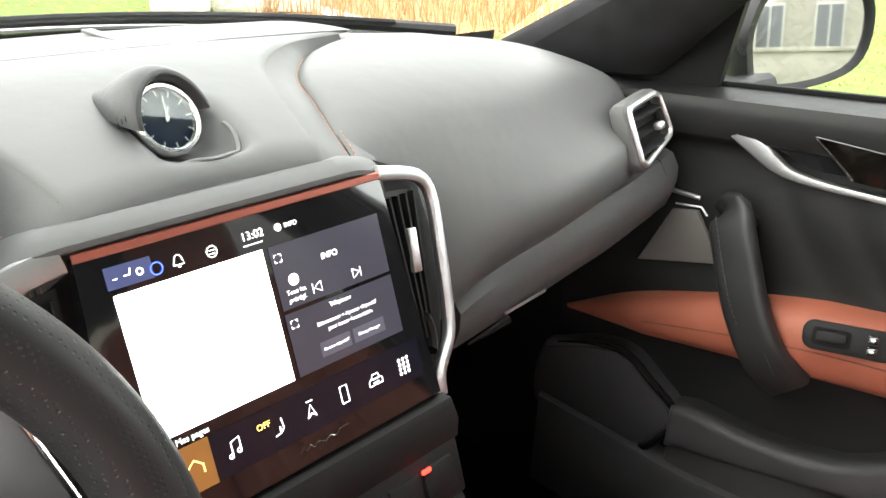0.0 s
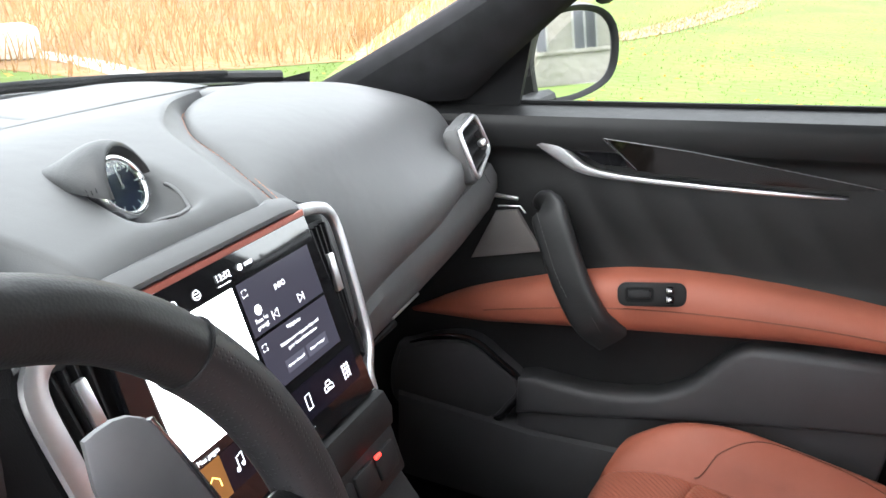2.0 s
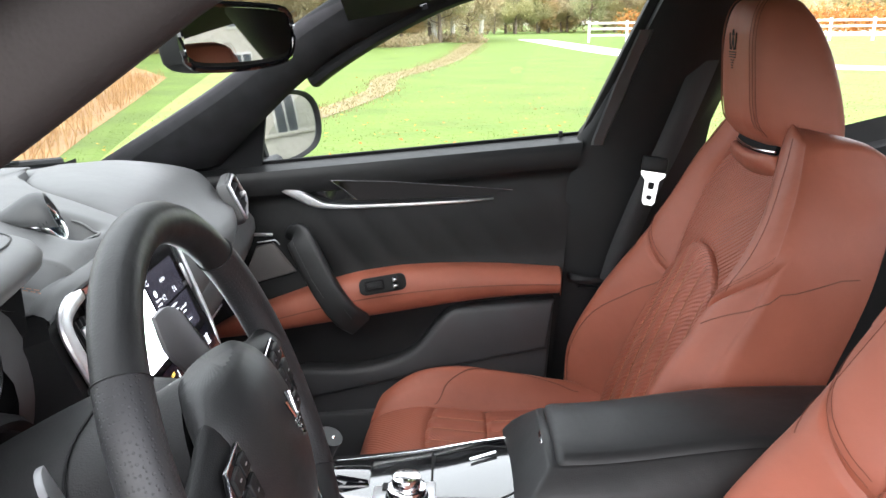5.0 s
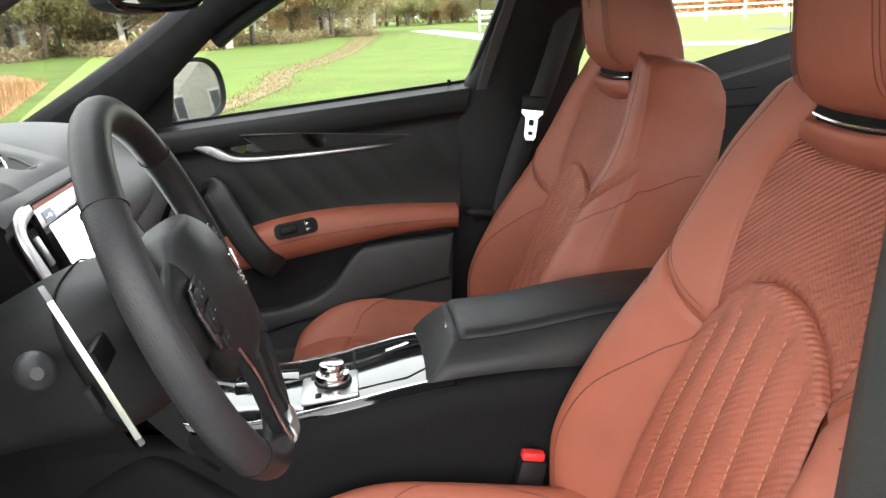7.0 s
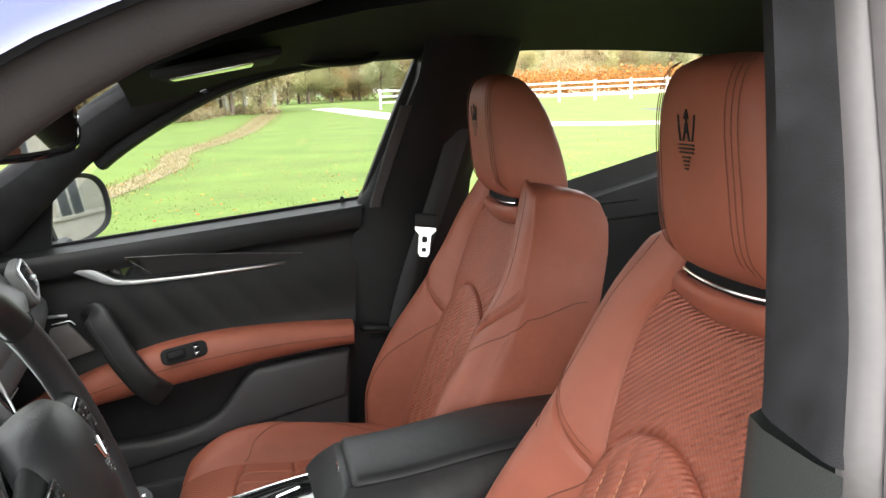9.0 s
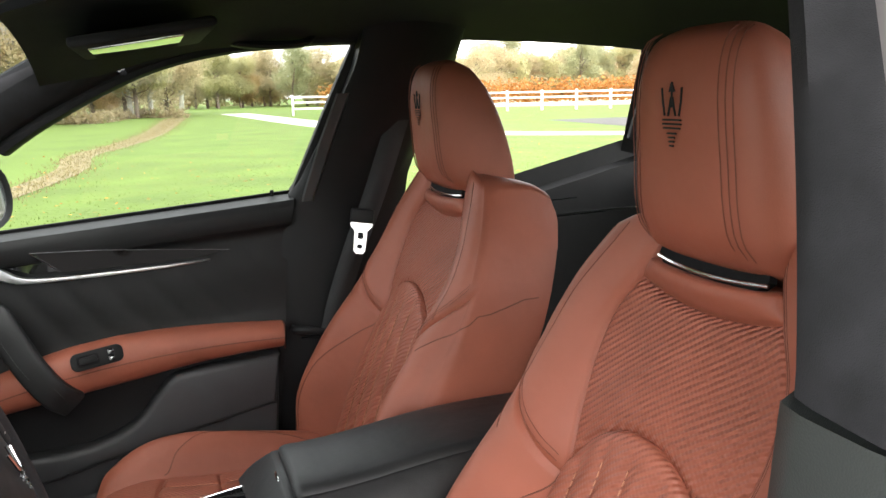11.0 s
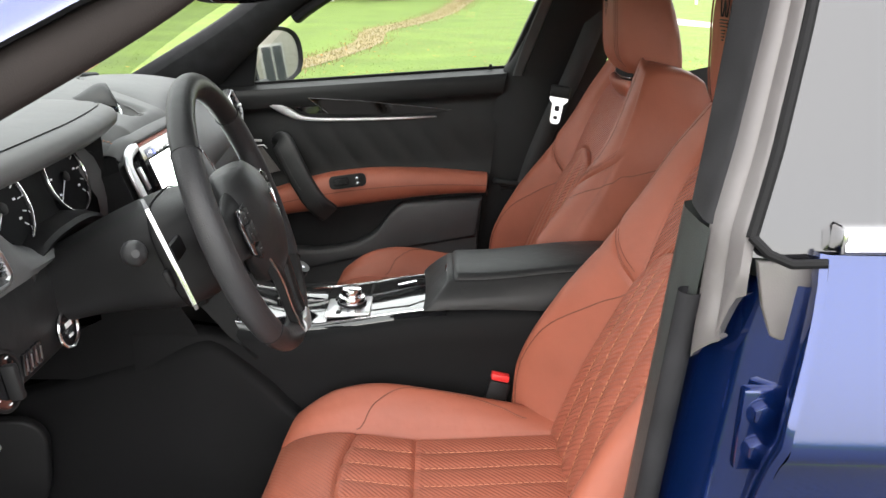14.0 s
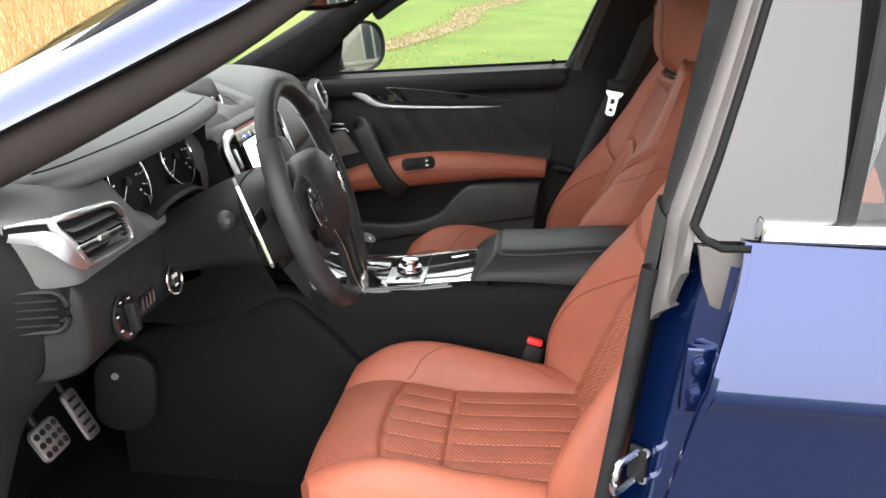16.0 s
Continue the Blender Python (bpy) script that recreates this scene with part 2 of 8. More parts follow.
def plate(outline, thick, m=None, bevel=0.0, segs=2):
    """A flat outline in x and y, thickened along z from 0 to thick, then laid by m."""
    bm = bmesh.new()
    vs = [bm.verts.new((x, y, 0)) for x, y in outline]
    f = bm.faces.new(vs)
    if f.normal.z > 0:
        bmesh.ops.reverse_faces(bm, faces=[f])
    r = bmesh.ops.extrude_face_region(bm, geom=[f])
    bmesh.ops.translate(bm, vec=(0, 0, thick), verts=[v for v in r["geom"] if isinstance(v, bmesh.types.BMVert)])
    bmesh.ops.recalc_face_normals(bm, faces=bm.faces)
    if bevel:
        top = [e for e in bm.edges if all(v.co.z > thick * 0.5 for v in e.verts)] if thick > 0 else [e for e in bm.edges if all(v.co.z < thick * 0.5 for v in e.verts)]
        bmesh.ops.bevel(bm, geom=top, offset=bevel, segments=segs, profile=0.5, affect="EDGES")
    if m is not None:
        bmesh.ops.transform(bm, matrix=m, verts=bm.verts)
    return bm


def disc(r, depth, m=None, k=40, bevel=0.0, r2=None):
    bm = bmesh.new()
    bmesh.ops.create_cone(bm, cap_ends=True, segments=k, radius1=r, radius2=r if r2 is None else r2, depth=depth)
    if bevel:
        bmesh.ops.bevel(bm, geom=[e for e in bm.edges if abs(e.verts[0].co.z - e.verts[1].co.z) < 1e-6], offset=bevel, segments=2, profile=0.5, affect="EDGES")
    if m is not None:
        bmesh.ops.transform(bm, matrix=m, verts=bm.verts)
    return bm


def ring(r, w, m=None, k=48, j=10, flat=1.0):
    """A torus ring of radius r and section w."""
    rows = []
    for i in range(k):
        a = 2 * math.pi * i / k
        rows.append([((r + w * math.cos(b)) * math.cos(a), (r + w * math.cos(b)) * math.sin(a), w * flat * math.sin(b)) for b in [2 * math.pi * q / j for q in range(j)]])
    bm = grid(rows, close_u=True, close_v=True)
    if m is not None:
        bmesh.ops.transform(bm, matrix=m, verts=bm.verts)
    return bm


def rrect(w, h, r, n=5):
    """Outline of a rounded rectangle about the origin."""
    out = []
    for cx, cy, a in ((w / 2 - r, h / 2 - r, 0), (-w / 2 + r, h / 2 - r, 90), (-w / 2 + r, -h / 2 + r, 180), (w / 2 - r, -h / 2 + r, 270)):
        for i in range(n + 1):
            t = radians(a + 90 * i / n)
            out.append((cx + r * math.cos(t), cy + r * math.sin(t)))
    return out


def axes(at, x, y):
    """A pose whose x and y run along the given ways."""
    X = Vector(x).normalized()
    Z = X.cross(Vector(y)).normalized()
    Y = Z.cross(X)
    return Matrix.Translation(at) @ Matrix((X, Y, Z)).transposed().to_4x4()


def thread(pts, r, material, name, parent, dash=0.0, k=5):
    """A seam line on a surface; dash: length of each stitch, with half as long gaps."""
    if not dash:
        return part(name, tube(pts, r, k=k, caps=True), material, parent)
    s = np.r_[0, np.cumsum([np.linalg.norm(np.subtract(b, a)) for a, b in zip(pts, pts[1:])])]
    P = np.array([tuple(p) for p in pts])
    bms = []
    t = 0.0
    while t < s[-1] - dash:
        q = [np.array([np.interp(v, s, P[:, c]) for c in range(3)]) for v in (t, t + dash * 0.5, t + dash)]
        bms.append(tube(q, r, k=4))
        t += dash * 1.5
    return part(name, join(*bms), material, parent)

# ---- ground ----
def sill_z(y):
    """Height of the window line on both sides."""
    return 0.918 + (0.594 - y) * 0.0815


def side_x(z):
    """Half width of the glass at a height."""
    return 0.765 - 0.42 * max(z - 0.95, 0) - 0.25 * max(z - 0.95, 0) ** 2


ground = part("ground", grid([[(x, y, 0) for y in np.linspace(-900, 900, 7)] for x in np.linspace(-900, 900, 7)]), mat("meadow_turf", (0.115, 0.164, 0.038), 0.95, spec=0.15, vary=0.20, vscale=0.7, bump2=0.5, b2scale=9), None)
tagged(ground, "short green meadow grass with scattered fallen leaves", "ground", kind="structure")

# ---- body shell ----
shell = thing("car_body", "blue saloon car body with dark headliner and pillars", "car body", kind="structure")


def beam(name, pts, rx, ry, material, label="", power=3.0, up=(0, 0, 1), n=24, k=16, taper=None):
    return part(name, tube(curve(pts, n), rx, ry, k=k, power=power, up=up, taper=taper), material, shell, label)


# roof: headliner and outer skin
def roof_rows(drop, grow):
    rows = []
    for y in np.linspace(0.36, -1.5, 20):
        row = []
        for t in np.linspace(-1, 1, 21):
            w = soft(y, [(-1.5, 0.46), (-0.9, 0.56), (-0.2, 0.60), (0.36, 0.55)]) + grow
            crown = soft(y, [(-1.5, 1.27), (-0.9, 1.375), (-0.3, 1.40), (0.1, 1.375), (0.36, 1.315)])
            row.append((w * t, y, crown - 0.085 * abs(t) ** 2.6 + drop))
        rows.append(row)
    return rows


part("headliner", grid(roof_rows(-0.015, 0.0)), M_SUEDE, shell, "dark suede headliner")
part("roof_skin", grid(roof_rows(0.03, 0.05)), M_BLUE, shell, "blue painted roof")

for side in (1, -1):
    # windscreen pillar between screen and side window
    edge_s = [(0.655, 0.95, 0.925), (0.655, 0.66, 1.085), (0.63, 0.48, 1.21), (0.585, 0.33, 1.295)]
    edge_w = [(0.755, 0.640, 0.925), (0.715, 0.555, 1.01), (0.675, 0.42, 1.13), (0.64, 0.22, 1.235)]
    if side < 0:
        edge_w = [(0.725, 0.76, 0.955), (0.695, 0.62, 1.03), (0.668, 0.45, 1.135), (0.64, 0.24, 1.235)]
    a, b = curve(edge_s, 20), curve(edge_w, 20)
    rows = []
    for p, q in zip(a, b):
        mid = (p + q) / 2
        inn = mid + np.array((-0.03, -0.012, -0.008))
        outw = mid + np.array((0.045, 0.02, 0.035))
        rows.append([np.array((side, 1, 1)) * v for v in (p, (p * 0.6 + inn * 0.4) + (-0.012, -.004, 0), inn, (q * 0.6 + inn * 0.4) + (-0.008, -.006, -.004), q, outw * 0.6 + q * 0.4 + (0.01, 0, 0), outw, outw * 0.6 + p * 0.4 + (0.006, 0.008, 0.008))])
    mod(part("a_pillar", grid(rows, close_v=True), M_SUEDE, shell, "dark suede windscreen pillar trim"), subsurf=1)
    # side rail over the doors
    rail = [(0.64, 0.22, 1.247), (0.625, 0.06, 1.295), (0.612, -0.25, 1.318), (0.60, -0.6, 1.318), (0.575, -0.92, 1.30), (0.53, -1.3, 1.22)]
    beam("roof_rail", [(side * x, y, z + (0.012 if side > 0 else 0.040)) for x, y, z in rail], 0.035, 0.024, M_SUEDE, "dark roof rail trim")
    # pillar between the doors
    rows = []
    for z in np.linspace(0.12, 1.33, 16):
        yf = soft(z, [(0.12, -0.02), (0.6, -0.02), (0.90, -0.05), (1.0, -0.115), (1.33, -0.235)])
        yr = soft(z, [(0.12, -0.42), (0.6, -0.38), (1.0, -0.365), (1.33, -0.45)])
        x = side_x(z) - 0.035 - (0.005 if z < 0.9 else 0)
        rows.append([(side * xx, yy, z) for xx, yy in ((x, yf), (x - 0.02, yf - 0.03), (x - 0.03, (yf + yr) / 2), (x - 0.015, yr + 0.03), (x, yr), (x + 0.05, yr), (x + 0.05, yf))])
    if side > 0:
        part("b_pillar", grid(rows, close_v=True, caps=True), M_PLA, shell, "black plastic centre pillar trim", sharp=60)

# windscreen and its header, floor, tunnel, firewall
def screen_pt(t, v):
    x0 = 0.66 * t
    yb, zb = 1.17 - 0.56 * x0 * x0, 0.955 - 0.03 * t * t
    xt = 0.575 * t
    yt, zt = 0.36 - 0.10 * t * t, 1.345 - 0.045 * t * t
    s = 0.03 * math.sin(math.pi * v)
    return (x0 + (xt - x0) * v, yb + (yt - yb) * v + s * 0.3, zb + (zt - zb) * v + s)


ws = part("windscreen", grid([[screen_pt(t, v) for v in np.linspace(0, 1, 10)] for t in np.linspace(-1, 1, 20)]), M_SCREEN, None)
tagged(ws, "clear curved windscreen glass", "windscreen", kind="structure")
part("windscreen_gasket", tube([Vector(screen_pt(t, 0.0)) + Vector((0, 0.005, 0.004)) for t in np.linspace(-1, 1, 30)], 0.016, 0.010, k=8, power=3), M_RUB, shell, "black rubber strip under the windscreen")
part("header_trim", tube([Vector(screen_pt(t, 1.0)) + Vector((0, -0.015, -0.005)) for t in np.linspace(-1, 1, 24)], 0.05, 0.02, k=12, power=3), M_SUEDE, shell, "dark suede windscreen header")
part("floor", rbox((1.5, 2.6, 0.04), (0, -0.2, 0.10), 0.01), M_CARPET, shell, "black carpeted floor")
part("firewall", grid([[(x, 0.98 + 0.1 * (0.95 - z), z) for z in np.linspace(0.1, 0.94, 6)] for x in np.linspace(-0.74, 0.74, 6)]), M_CARPET, shell)
part("kick_panel", rbox((0.02, 0.62, 0.80), (0.745, 0.76, 0.49), 0.004), M_PLA, shell, "dark side of the far footwell")
part("rear_bulkhead", rbox((1.4, 0.05, 0.85), (0, -1.42, 0.55), 0.02), M_PLA, shell)
part("rear_shelf", rbox((1.3, 0.35, 0.04), (0, -1.25, 0.96), 0.01), M_PLA, shell)

# bonnet and front wings
rows = []
for y in np.linspace(1.1, 2.45, 14):
    rows.append([(0.86 * t * soft(y, [(1.1, 1.0), (2.0, 0.97), (2.45, 0.75)]), y + (0.12 if abs(t) < 0.5 else 0.12 - 0.5 * (abs(t) - 0.5) ** 2 * 4 * 0.3) - 0.22 * t * t, soft(y, [(1.1, 0.925), (1.6, 0.90), (2.2, 0.80), (2.45, 0.68)]) - 0.09 * t**4 - (0.12 * max(abs(t) - 0.9, 0) * 10)) for t in np.linspace(-1, 1, 25)])
part("bonnet", grid(rows), M_BLUE, shell, "blue painted bonnet")

# ---- driver's door opening ----
def dshift(z):
    """How the pillar leans at a height: inwards and to the rear."""
    return 0.24 * max(z - 1.0, 0) + 0.25 * max(z - 1.0, 0) ** 2, (-0.18 * (z - 1.0) if z > 1 else 0.085 * (1.0 - z))


def pillar(name, line, z0, z1, material, label, n=18, close=False):
    rows = []
    for z in np.linspace(z0, z1, n):
        dx, dy = dshift(z)
        rows.append([(x + dx, y + dy, z) for x, y in line])
    return part(name, grid(rows, close_v=close), material, shell, label, sharp=50)


M_JAMB = mat("grey_door_seal", (0.085, 0.078, 0.078), 0.45, vary=0.12, vscale=16, bump2=0.08, b2scale=40)
M_TRIM = mat("dark_green_grey_plastic", (0.030, 0.034, 0.032), 0.5, vary=0.1, vscale=18, bump=0.15, bscale=600)
pillar("pillar_trim_lower", [(-0.645, -0.36), (-0.655, -0.20), (-0.667, -0.176), (-0.690, -0.170), (-0.742, -0.169), (-0.764, -0.172)], 0.16, 0.988, M_TRIM, "smooth dark plastic pillar trim")
pillar("door_seal", [(-0.758 + 0.012 * math.cos(t), -0.168 + 0.012 * math.sin(t)) for t in np.linspace(0, 2 * math.pi, 12, endpoint=False)], 0.14, 0.925, M_RUB, "black rubber door seal", n=24, close=True)
# line along which the rear door's black gasket meets the jamb
def gasket(z):
    return float(np.interp(z, [0.85, 0.992, 1.06, 1.155, 1.31], [-0.815, -0.800, -0.776, -0.732, -0.655])), float(np.interp(z, [0.85, 0.992, 1.06, 1.155, 1.31], [-0.185, -0.192, -0.213, -0.241, -0.285]))


rows = []
for z in np.linspace(0.992, 1.31, 18):
    dx, dy = dshift(z)
    gx, gy = gasket(z)
    rows.append([(x + dx, y + dy, z) for x, y in ((-0.655, -0.34), (-0.662, -0.205), (-0.672, -0.182), (-0.692, -0.176))] + [(gx + 0.052, gy + 0.0235, z), (gx + 0.040, gy + 0.022, z), (gx + 0.034, gy + 0.016, z)])
part("pillar_trim", grid(rows), M_SUEDE, shell, "mottled dark suede pillar trim", sharp=50)
# folds of the jamb seal, from the gasket inwards; its foot is cut on a slant
FOLDS = [(0.0, -0.006), (0.001, 0.002), (0.006, 0.005), (0.015, 0.008), (0.0185, 0.0085), (0.0195, 0.004), (0.0205, 0.004), (0.0215, 0.010), (0.028, 0.016), (0.036, 0.020), (0.044, 0.020)]
rows = []
for k in np.linspace(0, 1, 30):
    row = []
    for i, (dx, dy) in enumerate(FOLDS):
        zb = float(np.interp(dx, [0.0, 0.022, 0.044], [0.940, 0.885, 0.862]))
        z = zb + (1.31 - zb) * k ** 1.5
        gx, gy = gasket(z)
        fold = 0.005 * math.exp(-(((z - zb - 0.018) / 0.022) ** 2))
        row.append((gx + dx - fold, gy + dy + 0.5 * fold, z))
    if k == 0:
        rows.append([(x + 0.012, y - 0.012, z - 0.001) for x, y, z in row])
    rows.append(row)
part("jamb", grid(rows), M_JAMB, shell, "grey ribbed door jamb seal", sharp=50)
pillar("jamb_lower", [(-0.735, -0.190), (-0.750, -0.194), (-0.762, -0.208), (-0.782, -0.212), (-0.802, -0.226), (-0.815, -0.262), (-0.812, -0.30)], 0.14, 0.950, M_BLUE, "blue painted door jamb", n=24)
# bolts, hinge and striker on the jamb
hg = thing("rear_door_hinge", "blue painted door hinge with two bolts", "hinge", (-0.812, -0.222, 0.81))
part("plate", rbox((0.014, 0.042, 0.085), (0, 0, 0), 0.004), M_BLUE, hg)
for dz in (0.020, -0.018):
    part("bolt", disc(0.011, 0.012, axes((-0.010, 0.002, dz), (0, 1, 0), (0, 0, 1)), k=6, bevel=0.002), M_BLUE, hg)
    part("washer", disc(0.015, 0.004, axes((-0.007, 0.002, dz), (0, 1, 0), (0, 0, 1)), k=20), M_BLUE, hg)
st = thing("door_striker", "bright steel door striker loop", "striker", (-0.772, -0.155, 0.66))
part("base", rbox((0.008, 0.026, 0.050), (0, -0.015, 0), 0.003, Euler((0, 0, radians(-35))).to_matrix()), M_PLA, st)
part("loop", tube(curve([(-0.004, -0.012, 0.020), (-0.034, 0.012, 0.020), (-0.042, 0.018, 0.010), (-0.042, 0.018, -0.012), (-0.034, 0.012, -0.020), (-0.004, -0.012, -0.020)], 18), 0.005, k=8), M_CHR, st)
for dz in (0.02, -0.02):
    part("screw", disc(0.006, 0.004, axes((-0.006, -0.022, dz), (0.57, 0.82, 0), (0, 0, 1)), k=10), M_ALU, st)

# ---- driver's side rear door, closed ----
rd = thing("rear_door", "closed blue rear car door with chrome window line", "car door", (-0.84, -0.6, 0.25))
R0 = Vector((-0.84, -0.6, 0.25))


def rpart(name, bm, material, label="", parent=None, **kw):
    bmesh.ops.translate(bm, vec=-R0, verts=bm.verts)
    return part(name, bm, material, parent or rd, label, **kw)


CREASE = 0.817


def skin_x(y, z):
    return -(np.interp(z, [0.2, 0.6, CREASE - 0.022, CREASE - 0.003, CREASE + 0.004, 0.985], [0.795, 0.834, 0.862, 0.8725, 0.8725, 0.826]) + 0.02 * (-(y) - 0.25))


def door_front(z):
    return soft(z, [(0.2, -0.15), (0.5, -0.185), (0.8, -0.222), (0.985, -0.252)])


SKIN_Z = list(np.linspace(0.2, CREASE - 0.016, 34)) + [CREASE - 0.008, CREASE - 0.003, CREASE, CREASE + 0.004, CREASE + 0.012] + list(np.linspace(CREASE + 0.02, 0.985, 14))
rows = []
for f in np.linspace(0, 1, 26):
    rows.append([(skin_x(y, z), y, z) for z in SKIN_Z for y in (door_front(z) - f * 1.0,)])
rpart("skin", grid(rows), M_BLUE, "blue painted skin with a crease")
rpart("skin_edge", grid([[(skin_x(door_front(z), z) + d, door_front(z) + e, z) for d, e in ((0, 0), (0.004, 0.006), (0.014, 0.007), (0.03, 0.0), (0.05, -0.03))] for z in np.linspace(0.2, 0.985, 30)]), M_BLUE, "folded door edge")
rpart("chrome_line", grid([[(x, y, z + 0.03 * (-(y) - 0.26) * 0.6) for x, z in ((-0.829, 0.986), (-0.832, 0.990), (-0.826, 1.006), (-0.818, 1.009), (-0.80, 1.008))] for y in np.linspace(-0.262, -1.2, 12)]), M_CHR, "bright chrome window line")
rpart("chrome_end", rbox((0.024, 0.006, 0.022), (-0.818, -0.262, 0.997), 0.003), M_CHR, "", None)
rows = []
for z in np.linspace(0.975, 1.315, 14):
    gx, gy = gasket(z)
    rows.append([(gx - 0.004 - 0.012 * t, gy - 0.004 - (0.150 + 0.06 * (z - 1.0)) * t, z) for t in np.linspace(0, 1, 6)])
rpart("applique", grid(rows), M_GLOSS, "glossy black pillar panel", None)
rpart("applique_edge", tube([(gasket(z)[0] - 0.003, gasket(z)[1] - 0.002, z) for z in np.linspace(0.992, 1.315, 14)], 0.0055, k=8), M_NIGHT, "black rubber edge")
rpart("applique_edge", tube([(-0.803, -0.194, 0.993), (-0.818, -0.205, 0.982), (-0.826, -0.222, 0.976), (-0.828, -0.25, 0.978)], 0.0045, k=8), M_NIGHT, "black rubber edge")
rpart("applique_foot", plate([(-0.200, 0.972), (-0.262, 0.968), (-0.268, 0.93), (-0.258, 0.905), (-0.24, 0.892), (-0.222, 0.90), (-0.210, 0.93)], 0.006, Matrix(((0, 0, -1, -0.802), (1, 0, 0, 0), (0, 1, 0, 0), (0, 0, 0, 1))), bevel=0.003), mat("grey_cover_plastic", (0.12, 0.112, 0.11), 0.32, spec=0.7, vary=0.1, vscale=20, bump=0.1, bscale=700), "grey plastic hinge cover")
rpart("frame_strip", tube([(-0.812 + dshift(z)[0], -0.345 - 0.12 * (z - 0.97), z) for z in np.linspace(1.0, 1.31, 8)], 0.010, 0.006, k=8, up=(1, 0, 0)), M_RUB, "black window frame strip")
g2 = rpart("window_glass", grid([[(-0.803 + dshift(z)[0], -0.35 - 0.12 * (z - 0.97) - 0.75 * t, z + 0.02 * t) for t in np.linspace(0, 1, 5)] for z in np.linspace(1.0, 1.30, 5)]), M_GLASS, "clear rear side window")
rpart("inner_panel", grid([[(-0.70, y, z) for z in np.linspace(0.2, 1.0, 5)] for y in np.linspace(-0.34, -1.2, 6)]), M_BLK, "black inner panel")

# sill under the driver's door
part("sill", grid([[(x, y, z) for x, z in ((-0.70, 0.14), (-0.705, 0.30), (-0.72, 0.335), (-0.76, 0.34), (-0.82, 0.325), (-0.835, 0.28), (-0.82, 0.20))] for y in np.linspace(0.80, -0.22, 12)]), M_BLUE, shell, "blue painted door sill", sharp=50)
part("sill_plate", rbox((0.075, 0.80, 0.006), (-0.755, 0.28, 0.343), 0.002), M_ALU, shell, "metal sill plate")
# front jamb behind the dash end with its vent
part("front_jamb", grid([[(x, y + soft(z, [(0.3, 0.18), (0.59, 0.102), (0.68, 0.03), (0.78, -0.014), (0.85, -0.005), (0.91, 0.06), (0.955, 0.08)]), z) for y, x in ((0.62, -0.712), (0.626, -0.725), (0.66, -0.745), (0.75, -0.78), (0.95, -0.82))] for z in np.linspace(0.3, 0.955, 24)]), M_NIGHT, shell, "black dash end panel")
part("front_wing", grid([[(-0.86 + 0.04 * ((y - 1.2) / 1.2) ** 2 * (1 if y > 1.2 else 0), y, z) for z in np.linspace(0.25, 0.90, 6)] for y in np.linspace(0.95, 2.3, 8)]), M_BLUE, shell, "blue front wing")
ev = thing("dash_end_vent", "dark slotted vent on the dash end panel", "air vent", (-0.752, 0.665, 0.80))
part("frame", tube([(0.006 - 0.30 * y, y, z) for y, z in rrect(0.115, 0.060, 0.022)], 0.0055, 0.0045, k=8, closed=True), M_PLA, ev)
part("backing", grid([[(0.010 - 0.30 * y, y, z) for y in (-0.055, 0.055)] for z in (-0.028, 0.028)]), M_NIGHT, ev)
for k in range(4):
    part("slat", rbox((0.010, 0.10, 0.003), (0.004, 0.0, -0.018 + 0.012 * k), 0.001, Euler((0, 0, radians(17))).to_matrix()), M_PLA, ev)
# painted pillar and dark seal along the opening
rail_d = curve([(-0.742, 0.775, 0.952), (-0.733, 0.655, 1.014), (-0.722, 0.482, 1.101), (-0.712, 0.350, 1.172), (-0.700, 0.238, 1.243), (-0.684, 0.15, 1.279), (-0.664, 0.04, 1.308), (-0.648, -0.15, 1.332), (-0.630, -0.5, 1.345), (-0.61, -0.9, 1.325)], 50)
part("opening_seal", tube([p + np.array((-0.003, 0, 0)) for p in rail_d], 0.020, 0.030, k=14, power=2.6, taper=lambda t: 1.0 - 0.42 * min(max((t - 0.12) / 0.25, 0), 1)), mat("dark_opening_trim", (0.020, 0.016, 0.015), 0.7, spec=0.2, vary=0.12, vscale=12, bump=0.1, bscale=500), shell, "dark soft trim around the door opening")
def rail_drop(i):
    """How far the painted edge sinks towards the trim along the rail."""
    return 0.010 * min(i / 16, 1) + 0.013 * min(max((i - 12) / 6, 0), 1)


part("seal_lip", tube([p + np.array((-0.018, 0.004, 0.036 - rail_drop(i))) for i, p in enumerate(rail_d)], 0.005, k=6), M_RUB, shell, "black rubber lip")
rows = []
for i, p in enumerate(rail_d):
    p = p - np.array((0, 0, rail_drop(i)))
    rows.append([p + np.array(o) for o in ((-0.034, 0.004, 0.033), (-0.018, 0.010, 0.043), (-0.010, 0.020, 0.056), (0.012, 0.036, 0.074), (0.06, 0.06, 0.085))])
part("painted_pillar", grid(rows), M_BLUE, shell, "blue painted outer pillar")

